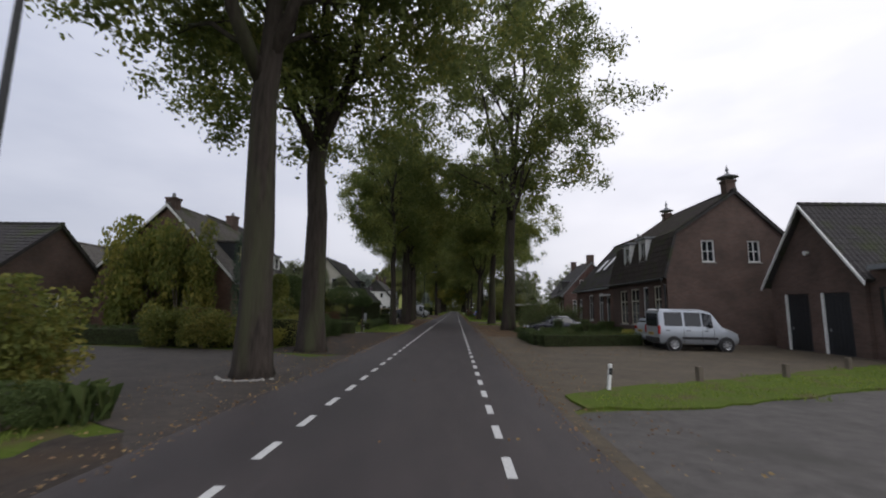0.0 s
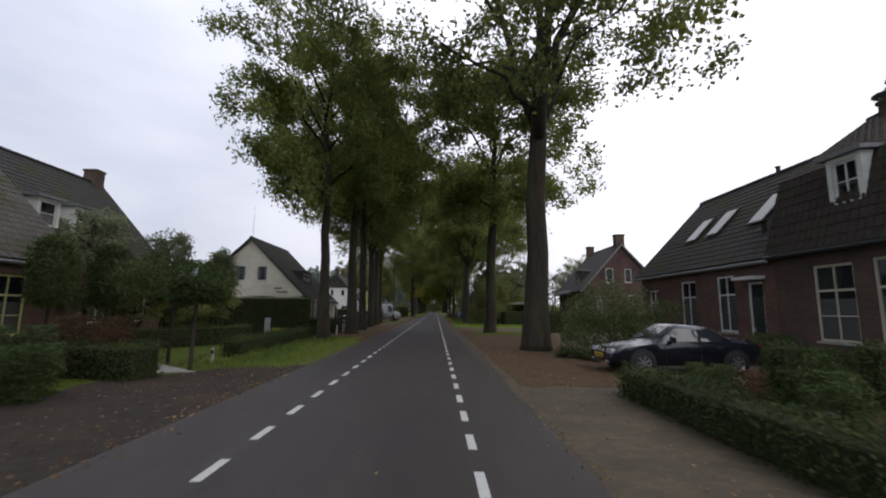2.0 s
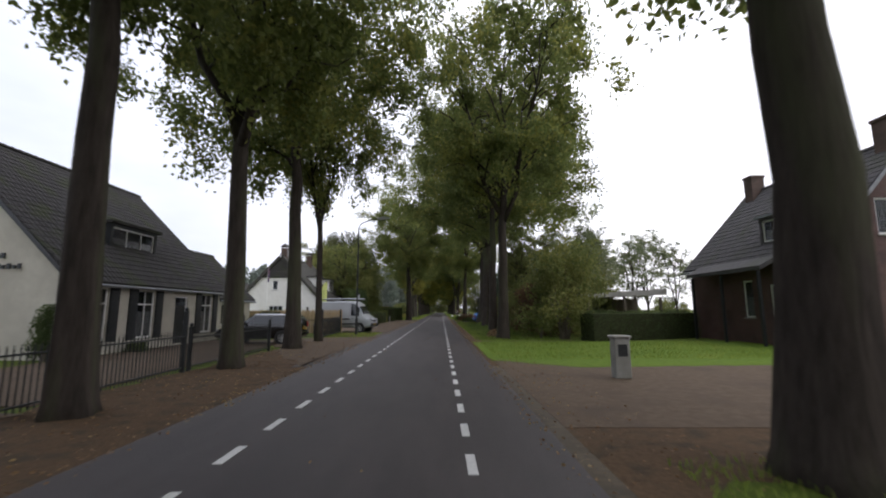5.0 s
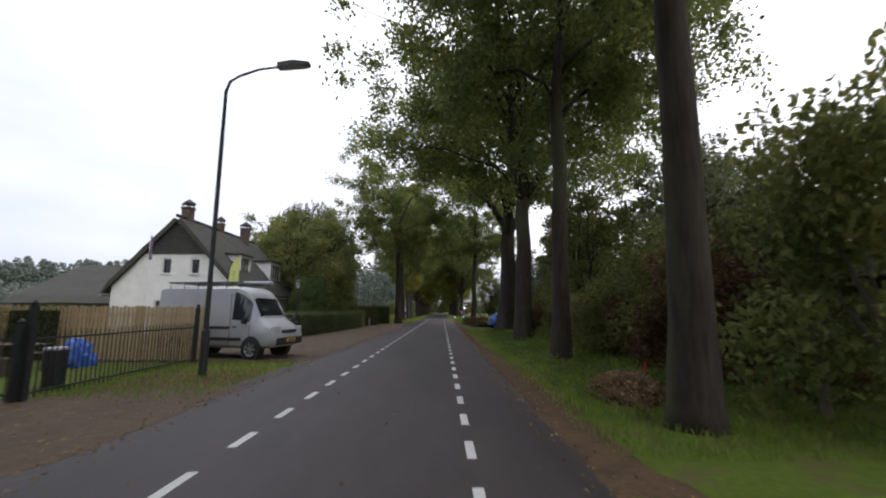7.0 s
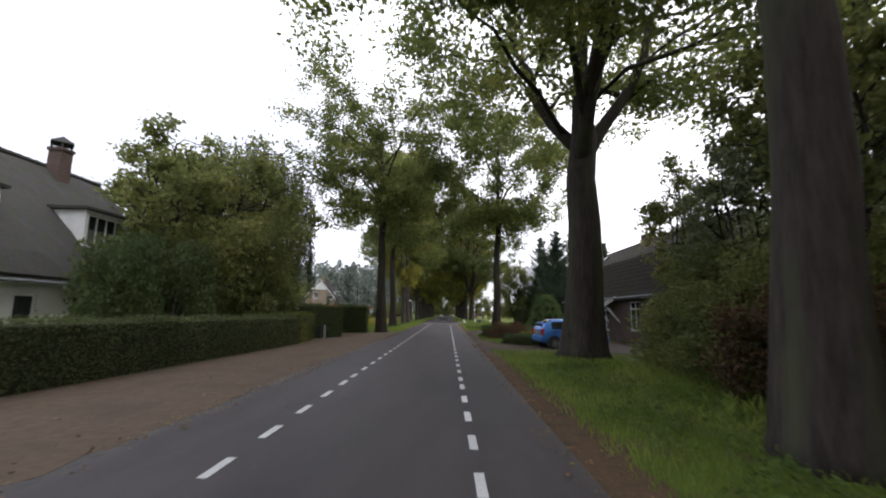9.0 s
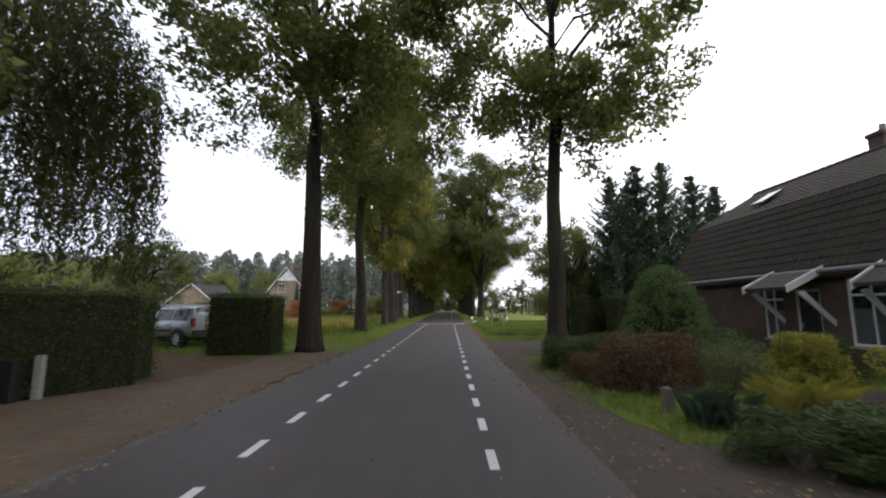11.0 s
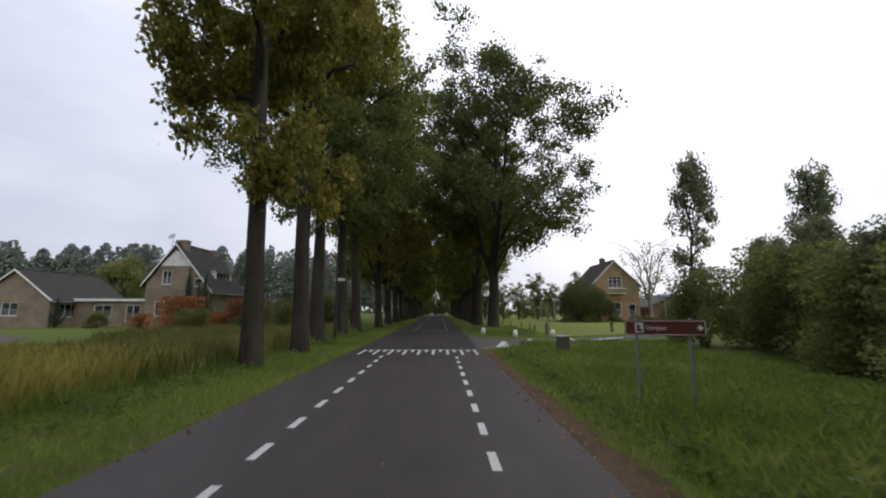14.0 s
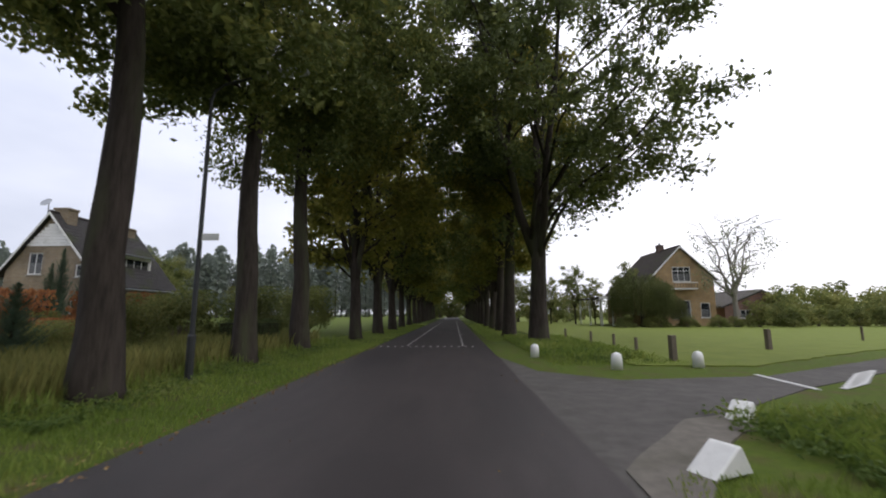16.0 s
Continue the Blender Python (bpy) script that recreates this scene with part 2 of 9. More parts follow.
weed_leaf = leaf_mat("weed_leaf", (0.080, 0.135, 0.022), (0.140, 0.205, 0.038), (0.24, 0.27, 0.07), 0.45)
reed_blade = leaf_mat("reed_blade", (0.115, 0.125, 0.028), (0.19, 0.19, 0.045), (0.29, 0.26, 0.07), 0.4)
dead_leaf = leaf_mat("fallen_leaf", (0.120, 0.066, 0.030), (0.204, 0.120, 0.054), (0.336, 0.240, 0.084), 0.0)
orange_leaf = leaf_mat("orange_leaf", (0.14, 0.055, 0.02), (0.26, 0.10, 0.03), (0.38, 0.17, 0.04), 0.4)
dome_leaf = leaf_mat("dome_leaf", (0.062, 0.115, 0.03), (0.13, 0.205, 0.052), (0.23, 0.31, 0.10), 0.4)
reed_gold = leaf_mat("golden_weed", (0.17, 0.175, 0.03), (0.30, 0.265, 0.05), (0.46, 0.36, 0.06), 0.45)
wood_leaf = leaf_mat("woodland_leaf", (0.09, 0.115, 0.03), (0.165, 0.185, 0.05), (0.27, 0.26, 0.07), 0.5)
# near-black inside of hedges and domes: the shade between leaves as a colour
core_shade = mat("shaded_core", (0.022, 0.025, 0.012), (0.038, 0.042, 0.02), scale=5, rough=1.0, spec=0.15)
brick_red = brick_mat("brick_red_brown", (0.115, 0.060, 0.045), (0.16, 0.085, 0.062), (0.13, 0.115, 0.10))
brick_dark = brick_mat("brick_dark", (0.078, 0.048, 0.038), (0.112, 0.068, 0.052), (0.10, 0.088, 0.076))
brick_plum = brick_mat("brick_plum", (0.068, 0.034, 0.030), (0.098, 0.047, 0.040), (0.11, 0.095, 0.088))
brick_tan = brick_mat("brick_tan", (0.19, 0.145, 0.092), (0.26, 0.20, 0.125), (0.26, 0.24, 0.21))
brick_yellow = brick_mat("brick_yellow", (0.27, 0.175, 0.082), (0.34, 0.225, 0.105), (0.27, 0.23, 0.17))
stucco = mat("white_stucco", (0.70, 0.69, 0.66), (0.62, 0.61, 0.58), scale=2, rough=0.9, bump=0.3, bscale=60, third=(0.55, 0.54, 0.50))
stucco_cream = mat("cream_stucco", (0.56, 0.53, 0.45), (0.48, 0.45, 0.38), scale=2, rough=0.9, bump=0.3, bscale=60, third=(0.43, 0.40, 0.34))
roof_brown = mat("roof_tile_brown", (0.034, 0.029, 0.026), (0.060, 0.050, 0.044), scale=5, rough=0.85, bump=0.4, bscale=30, third=(0.045, 0.048, 0.026), spec=0.15)
tile_dark = mat("roof_tile_dark", (0.036, 0.034, 0.035), (0.062, 0.058, 0.056), scale=5, rough=0.75, bump=0.4, bscale=30, third=(0.045, 0.052, 0.026), spec=0.15)
tile_mid = mat("roof_tile_slate", (0.058, 0.056, 0.058), (0.088, 0.084, 0.084), scale=4, rough=0.8, bump=0.4, bscale=30, third=(0.06, 0.062, 0.05), spec=0.15)
tile_grey = mat("roof_tile_grey", (0.085, 0.078, 0.072), (0.13, 0.12, 0.108), scale=4, rough=0.85, bump=0.4, bscale=30, third=(0.075, 0.078, 0.048), spec=0.15)
thatch = mat("thatch", (0.040, 0.038, 0.036), (0.068, 0.064, 0.058), scale=20, rough=1.0, bump=0.9, bscale=45, stretch=(1, 1, 0.2), third=(0.05, 0.055, 0.03))
white_paint = mat("white_paint", (0.76, 0.76, 0.74), (0.68, 0.68, 0.66), scale=8, rough=0.5, third=(0.6, 0.6, 0.57))
cream_paint = mat("cream_paint", (0.66, 0.60, 0.30), (0.58, 0.52, 0.25), scale=8, rough=0.5)
dark_paint = mat("dark_paint", (0.012, 0.014, 0.016), (0.02, 0.022, 0.024), scale=8, rough=0.4)
green_paint = mat("dark_green_paint", (0.012, 0.022, 0.018), (0.02, 0.032, 0.026), scale=8, rough=0.4)
curtain = mat("net_curtain", (0.72, 0.72, 0.70), (0.58, 0.58, 0.57), scale=12, rough=0.95, stretch=(6, 6, 0.3))
room_shade = mat("unlit_room", (0.018, 0.018, 0.018), (0.03, 0.03, 0.03), scale=2, rough=0.9)
pane_glass = glass_mat("window_glass")
metal_grey = mat("galvanised_metal", (0.28, 0.29, 0.30), (0.36, 0.37, 0.38), scale=10, rough=0.45, metal=0.8)
metal_dark = mat("dark_metal", (0.02, 0.022, 0.022), (0.032, 0.034, 0.034), scale=12, rough=0.5, metal=0.3)
lead = mat("zinc_lead", (0.16, 0.17, 0.18), (0.22, 0.23, 0.24), scale=6, rough=0.6)
wood_fence = mat("pale_wood", (0.36, 0.26, 0.14), (0.46, 0.34, 0.19), scale=5, rough=0.85, bump=0.4, bscale=30, stretch=(8, 8, 0.5), rand=0.12)
wood_old = mat("weathered_wood", (0.10, 0.08, 0.06), (0.16, 0.135, 0.105), scale=8, rough=0.95, bump=0.6, bscale=30, stretch=(4, 4, 0.4))
concrete = mat("concrete", (0.30, 0.29, 0.27), (0.38, 0.37, 0.34), scale=6, rough=0.9, bump=0.4, bscale=50, third=(0.22, 0.215, 0.19))
rubber = mat("rubber", (0.012, 0.012, 0.012), (0.02, 0.02, 0.02), scale=20, rough=0.85)
alloy = mat("alloy", (0.45, 0.46, 0.48), (0.55, 0.56, 0.58), scale=20, rough=0.3, metal=0.9)
chrome = mat("chrome", (0.7, 0.7, 0.72), (0.8, 0.8, 0.82), scale=20, rough=0.12, metal=1.0)
plastic_black = mat("black_plastic", (0.016, 0.016, 0.017), (0.024, 0.024, 0.025), scale=20, rough=0.6)
plate_yellow = mat("plate_yellow", (0.65, 0.42, 0.02), (0.6, 0.38, 0.02), scale=10, rough=0.5)
lamp_glass = glass_mat("lamp_glass", (0.45, 0.47, 0.48), 0.1)
red_glass = glass_mat("red_lens", (0.35, 0.02, 0.015), 0.15)
car_silver = mat("silver_car_paint", (0.44, 0.48, 0.53), (0.48, 0.52, 0.57), scale=2, rough=0.3, metal=0.4, coat=0.5)
car_white = mat("white_grey_van_paint", (0.37, 0.385, 0.40), (0.42, 0.435, 0.45), scale=2, rough=0.35, metal=0.1, coat=0.4)
car_navy = mat("dark_blue_car_paint", (0.010, 0.012, 0.022), (0.014, 0.017, 0.03), scale=2, rough=0.22, metal=0.3, coat=0.6)
car_blue = mat("blue_car_paint", (0.06, 0.20, 0.55), (0.07, 0.23, 0.60), scale=2, rough=0.3, metal=0.3, coat=0.5)
car_black = mat("black_car_paint", (0.010, 0.010, 0.011), (0.015, 0.015, 0.016), scale=2, rough=0.22, metal=0.2, coat=0.6)

# ---- building tools ----


def part(name, bm, material, parent=None, label="", smooth=False):
    """Links a bmesh as one mesh object under a thing or a part."""
    me = bpy.data.meshes.new(name)
    bm.normal_update()
    if smooth:
        for f in bm.faces:
            f.smooth = True
    bm.to_mesh(me)
    bm.free()
    for m in material if isinstance(material, (list, tuple)) else [material]:
        me.materials.append(m)
    ob = new(name, me)
    ob.parent = parent
    return tagged(ob, label)


def raw(name, verts, faces, material, parent=None, label="", smooth=False):
    me = bpy.data.meshes.new(name)
    me.from_pydata(verts if isinstance(verts, list) else verts.tolist(), [], faces if isinstance(faces, list) else faces.tolist())
    me.materials.append(material)
    if smooth:
        me.shade_smooth()
    ob = new(name, me)
    ob.parent = parent
    return tagged(ob, label)


def thing(name, m, label, category, group="", kind=""):
    ob = new(name)
    ob.empty_display_size = 0.2
    ob.matrix_basis = m
    return tagged(ob, label, category, group, kind)


def box(bm, x0, y0, z0, x1, y1, z1, bevel=0.0):
    vs = [bm.verts.new(c) for c in ((x0, y0, z0), (x1, y0, z0), (x1, y1, z0), (x0, y1, z0), (x0, y0, z1), (x1, y0, z1), (x1, y1, z1), (x0, y1, z1))]
    fs = [bm.faces.new([vs[i] for i in f]) for f in ((3, 2, 1, 0), (4, 5, 6, 7), (0, 1, 5, 4), (1, 2, 6, 5), (2, 3, 7, 6), (3, 0, 4, 7))]
    if bevel:
        bmesh.ops.bevel(bm, geom=list({e for f in fs for e in f.edges}), offset=bevel, segments=1, affect="EDGES")
    return vs


def boxm(*args, bevel=0.0):
    bm = bmesh.new()
    box(bm, *args, bevel=bevel)
    return bm


def prism(bm, pts, axis, a, b):
    """Extrudes a polygon of (u, v) along an axis from a to b. axis x: (y, z); y: (x, z); z: (x, y)."""
    def put(u, v, w):
        return {"x": (w, u, v), "y": (u, w, v), "z": (u, v, w)}[axis]
    lo = [bm.verts.new(put(u, v, a)) for u, v in pts]
    hi = [bm.verts.new(put(u, v, b)) for u, v in pts]
    n = len(pts)
    bm.faces.new(lo[::-1])
    bm.faces.new(hi)
    for i in range(n):
        bm.faces.new((lo[i], lo[(i + 1) % n], hi[(i + 1) % n], hi[i]))
    return bm


def fix(bm):
    bmesh.ops.recalc_face_normals(bm, faces=bm.faces)
    return bm


def tube(bm, pts, radii, seg=8):
    """A tapered tube along points."""
    rings = []
    for i, p in enumerate(pts):
        p = Vector(p)
        d = (Vector(pts[min(i + 1, len(pts) - 1)]) - Vector(pts[max(i - 1, 0)])).normalized()
        a = d.orthogonal().normalized()
        if abs(d.z) > 0.9:
            a = (Vector((1, 0, 0)) - d * d.x).normalized()
        b = d.cross(a)
        rings.append([bm.verts.new(p + radii[i] * (math.cos(2 * math.pi * k / seg) * a + math.sin(2 * math.pi * k / seg) * b)) for k in range(seg)])
    for r0, r1 in zip(rings, rings[1:]):
        for k in range(seg):
            bm.faces.new((r0[k], r0[(k + 1) % seg], r1[(k + 1) % seg], r1[k]))
    bm.faces.new(rings[0][::-1])
    bm.faces.new(rings[-1])
    return rings


def leaves(centres, size, rng, flat=0.0, droop=0.0, narrow=0.62):
    """Small folded leaves, two triangles each, at the given centres: verts and faces."""
    n = len(centres)
    a = rng.normal(size=(n, 3))
    a[:, 2] = a[:, 2] * (1 - flat) - droop
    a /= np.linalg.norm(a, axis=1)[:, None]
    b = rng.normal(size=(n, 3))
    b -= (a * b).sum(1)[:, None] * a
    b /= np.linalg.norm(b, axis=1)[:, None]
    c = np.cross(a, b)
    s = size * rng.uniform(0.6, 1.35, n)[:, None]
    fold = s * 0.25 * c
    v = np.stack([centres - a * s, centres + b * s * narrow + fold, centres + a * s, centres - b * s * narrow + fold], 1).reshape(-1, 3)
    i = np.arange(n)[:, None] * 4
    f = np.concatenate([i + [0, 1, 2], i + [0, 2, 3]], 1).reshape(-1, 3)
    return v, f


def slab(name, pts, material, top, label, thick=0.12, jitter=0.0, kind="structure", category="ground"):
    """A flat piece of ground with an uneven outline."""
    rr = random.Random(len(pts) * 31 + int(abs(pts[0][0] * 10)))
    out = []
    for i, (x, y) in enumerate(pts):
        x2, y2 = pts[(i + 1) % len(pts)]
        length = math.hypot(x2 - x, y2 - y)
        k = max(1, int(length / 0.45)) if jitter else 1
        for j in range(k):
            f = j / k
            w = jitter * (1 if j else 0)
            out.append((x + (x2 - x) * f + rr.uniform(-w, w), y + (y2 - y) * f + rr.uniform(-w, w)))
    bm = bmesh.new()
    prism(bm, out, "z", top - thick, top)
    ob = part(name, fix(bm), material)
    return tagged(ob, label, category, kind=kind)


# ---- ground and road ----
bm = bmesh.new()
prism(bm, [(-900, -300), (900, -300), (900, 1600), (-900, 1600)], "z", -0.6, -0.022)
tagged(part("ground", fix(bm), grass_soil), "rough green grass ground with bare earthy patches", "ground", kind="structure")

road = part("road", boxm(-3.83, -60, -0.3, 1.86, 520, 0.0), asphalt)
tagged(road, "dark grey asphalt village road with dashed white lines", "road", kind="structure")
# the dashes were laid in four lengths, each with its own spacing: first dash, end, spacing
RUNS = ((-13.145, 60.0, 1.3925), (60.675, 95.0, 1.4425), (95.04, 122.6, 1.4775), (123.270, 147.3, 1.3875), (169.2, 240.0, 1.39))
DASH = 0.64
dash_mesh = None
for x, shift in ((0.63, 0.0), (-2.27, 0.36)):
    for first, last, step in RUNS:
        for k in range(int((last - first) / step) + 1):
            if dash_mesh is None:
                ob = part("line_dash", boxm(-0.055, -DASH / 2, 0.0, 0.055, DASH / 2, 0.006), paint, road)
                dash_mesh = ob.data
            else:
                ob = new("line_dash", dash_mesh)
                ob.parent = road
            ob.location = (x, first + shift + k * step, 0)
# before the raised crossing a cross line with long and short bars by turns; after it a row of short ones
for name, length, y, n, x0, gap in (("ramp_bar", 1.95, 148.97, 9, -3.33, 0.607), ("half_bar", 0.85, 149.52, 8, -3.03, 0.607), ("short_bar", 0.3, 168.4, 14, -3.55, 0.36)):
    data = None
    for k in range(n):
        if data is None:
            ob = part(name, boxm(-0.055, -length / 2, 0.0, 0.055, length / 2, 0.006), paint, road)
            data = ob.data
        else:
            ob = new(name, data)
            ob.parent = road
        ob.location = (x0 + k * gap, y, 0)
part("cross_line", boxm(-3.45, 149.95, 0.0, 1.62, 150.05, 0.008), paint, road)
side_line = part("side_line", boxm(-0.07, -1.15, 0.0, 0.07, 1.15, 0.008), paint, road)
side_line.matrix_basis = pose(8.2, 157.25, 0, 0, 0, -6)
data = None
for k in range(9):
    if data is None:
        ob = part("side_bar", boxm(-0.75, -0.07, 0.0, 0.75, 0.07, 0.008), paint, road)
        data = ob.data
    else:
        ob = new("side_bar", data)
        ob.parent = road
    ob.matrix_basis = pose(9.35 + 0.28 * k, 156.65 + k * 0.27, 0, 0, 0, 33)
# edge strip of bricks along the village side
slab("kerb_strip_right", [(1.86, -6), (2.12, -6), (2.12, 58), (1.86, 58)], klinker, 0.0, "narrow brick edging beside the asphalt", jitter=0.0, category="edging")
slab("kerb_strip_left", [(-4.4, 58), (-3.83, 58), (-3.83, 112), (-4.4, 112)], asphalt_old, -0.003, "worn concrete edging beside the asphalt", category="edging")

# right side, village part
slab("side_lane", [(1.86, -20), (40, -20), (40, 9.5), (10.6, 8.1), (4.4, 5.4), (2.3, 4.9), (1.86, 4.4)], asphalt_old, -0.008, "worn grey tarmac of a side lane", jitter=0.06, category="road")
slab("grass_wedge", [(2.4, 5.1), (4.45, 5.35), (10.6, 8.1), (40, 9.6), (40, 16.4), (15.7, 13.3), (9, 9.9), (3.4, 7.1), (2.3, 6.3)], grass_soil, 0.03, "wedge of short green grass between lane and yard", jitter=0.12, category="grass")
slab("brick_yard", [(2.12, 5.0), (3.4, 6.5), (9, 9.2), (14.7, 12.0), (40, 15.3), (40, 40), (2.12, 40)], klinker, -0.012, "brown brick paving of the yard strewn with leaves", category="paving")
slab("verge_right", [(2.12, 26), (6, 26), (6, 34), (9, 48), (9, 53), (2.12, 53), (1.9, 40)], litter, -0.004, "brown verge of fallen leaves", jitter=0.15, category="verge")
slab("brick_yard_two", [(6.0, 36), (30, 36), (30, 50.5), (6.5, 50.5)], klinker, -0.006, "brown brick paved yard", jitter=0.1, category="paving")
slab("grass_tuft_strip", [(2.6, 46.8), (8, 47.6), (8.2, 50), (5, 49.8), (2.8, 48.6)], grass_soil, 0.006, "patch of worn grass under the oak", jitter=0.2, category="grass")
slab("garden_path", [(2.121, 51), (30, 50.5), (30, 58.2), (2.121, 60)], dirt, 0.005, "sandy brown driveway", category="path")
slab("front_lawn", [(2.0, 59.5), (4.5, 57.6), (9, 57.9), (26, 57.6), (26, 68), (2.0, 68)], lawn, 0.009, "mown green front lawn", jitter=0.08, category="lawn")
slab("verge_lawn_edge", [(1.86, 52.5), (2.4, 52.5), (2.4, 67), (1.86, 67)], litter, -0.006, "narrow strip of earth and leaves beside the asphalt", category="verge")
slab("verge_woods", [(1.5, 66), (2.6, 66), (2.6, 104), (1.5, 104)], litter, -0.006, "strip of earth and leaves along the asphalt", jitter=0.15, category="verge")
slab("garden_grass", [(3.1, 109.0), (4.2, 108.7), (7.2, 109.4), (7.4, 112.6), (4.0, 111.8), (2.9, 113.5), (2.8, 111.0)], grass_soil, 0.006, "short green grass between the garden beds", jitter=0.12, category="grass")
slab("drive_right", [(1.5, 103), (12, 103), (12, 112), (4.0, 113), (3.0, 118), (4.2, 121), (12, 122), (30, 124), (30, 128), (6, 127.5), (2.4, 126), (1.5, 124)], earth_drive, -0.004, "brown earth driveway with leaves", jitter=0.12, category="path")
slab("verge_far_right", [(1.5, 124), (2.3, 124), (2.3, 151), (1.5, 151)], litter, -0.01, "earthy road edge", jitter=0.12, category="verge")
slab("side_road", [(1.86, 150.2), (2.6, 151.3), (4.5, 153.7), (8.0, 156.3), (12.9, 159.3), (20, 163.4), (80, 187.5), (80, 190.5), (18.5, 164.2), (8.5, 158.2), (4.4, 157.5), (2.6, 159.2), (1.86, 163.5)], asphalt_old, -0.003, "grey tarmac side road turning off", category="road")
apron_mat = mat("apron_concrete", (0.125, 0.115, 0.10), (0.17, 0.155, 0.135), scale=5, rough=0.9, bump=0.4, bscale=50, third=(0.10, 0.095, 0.075), spec=0.15)
slab("kerb_apron", [(1.95, 150.4), (2.5, 150.5), (3.2, 151.6), (4.2, 152.7), (5.3, 153.35), (5.1, 153.95), (3.8, 153.45), (2.6, 152.0), (2.0, 151.2)], apron_mat, 0.012, "worn concrete apron at the junction", jitter=0.03, category="paving")
slab("meadow_right", [(6, 160.5), (9.5, 160.2), (18, 165.6), (80, 191), (200, 240), (200, 400), (8, 400)], meadow, 0.02, "bright green grazed meadow", jitter=0.1, category="meadow")
# left side
slab("brick_drive_left", [(-3.83, 2.2), (-4.6, 3.2), (-7, 4.4), (-22, 5.5), (-22, 15.4), (-8, 14.2), (-5.2, 12.4), (-3.83, 13.5)], klinker_dark, -0.008, "brown brick driveway beside the road", jitter=0.05, category="paving")
slab("verge_left_near", [(-3.4, -10), (-5.5, -10), (-5.2, 3.0), (-3.4, 3.2)], earth_dark, -0.012, "brown leafy verge", jitter=0.2, category="verge")
slab("verge_left_village", [(-3.4, 13), (-7.5, 14), (-7.8, 26), (-5.6, 29), (-3.4, 30)], earth_dark, -0.016, "brown earth verge with leaves", jitter=0.2, category="verge")
slab("oak_verge_left", [(-3.4, 39), (-7.2, 42), (-7.2, 76), (-5.0, 76.5), (-3.4, 74)], litter, -0.006, "rust-brown verge of fallen oak leaves", jitter=0.25, category="verge")
slab("yard_left", [(-7.0, 46.5), (-16, 46.5), (-16, 52.5), (-6.8, 52)], dirt, 0.004, "sandy yard behind the gate", jitter=0.1, category="path")
slab("cottage_yard", [(-7.3, 52.6), (-13.4, 52.8), (-13.4, 70.5), (-8.6, 70.0)], dirt, -0.001, "sandy brown yard before the cottage", category="path")
slab("dirt_left", [(-4.05, 58), (-5.2, 60), (-8, 66), (-10, 71), (-5.0, 73.5), (-4.05, 74)], dirt, 0.002, "bare brown earth beside the road", jitter=0.2, category="verge")
slab("drive_left", [(-4.05, 78.3), (-20, 77.5), (-20, 89), (-10.2, 90.0), (-8.6, 112), (-6.8, 118.5), (-3.83, 121), (-4.05, 100)], dirt, 0.0, "earthy brown driveway and verge", jitter=0.15, category="path")
slab("drive_suv", [(-6.5, 113.4), (-20, 115), (-20, 124), (-8, 118.6), (-6.2, 118)], litter, 0.003, "leaf-covered driveway", jitter=0.1, category="path")
slab("ploughed_field", [(-13.2, 129.5), (-14.5, 136), (-19, 146), (-26, 158), (-40, 168), (-85, 170), (-85, 126), (-30, 127.5)], field, 0.0, "bare ploughed field", jitter=0.3, category="field")

slab("garden_paving", [(-6.4, 27.75), (-7.3, 27.5), (-11.5, 30.2), (-10.6, 31.0)], concrete, 0.006, "pale concrete slabs of a garden path", jitter=0.03, category="paving")

# ---- trees ----


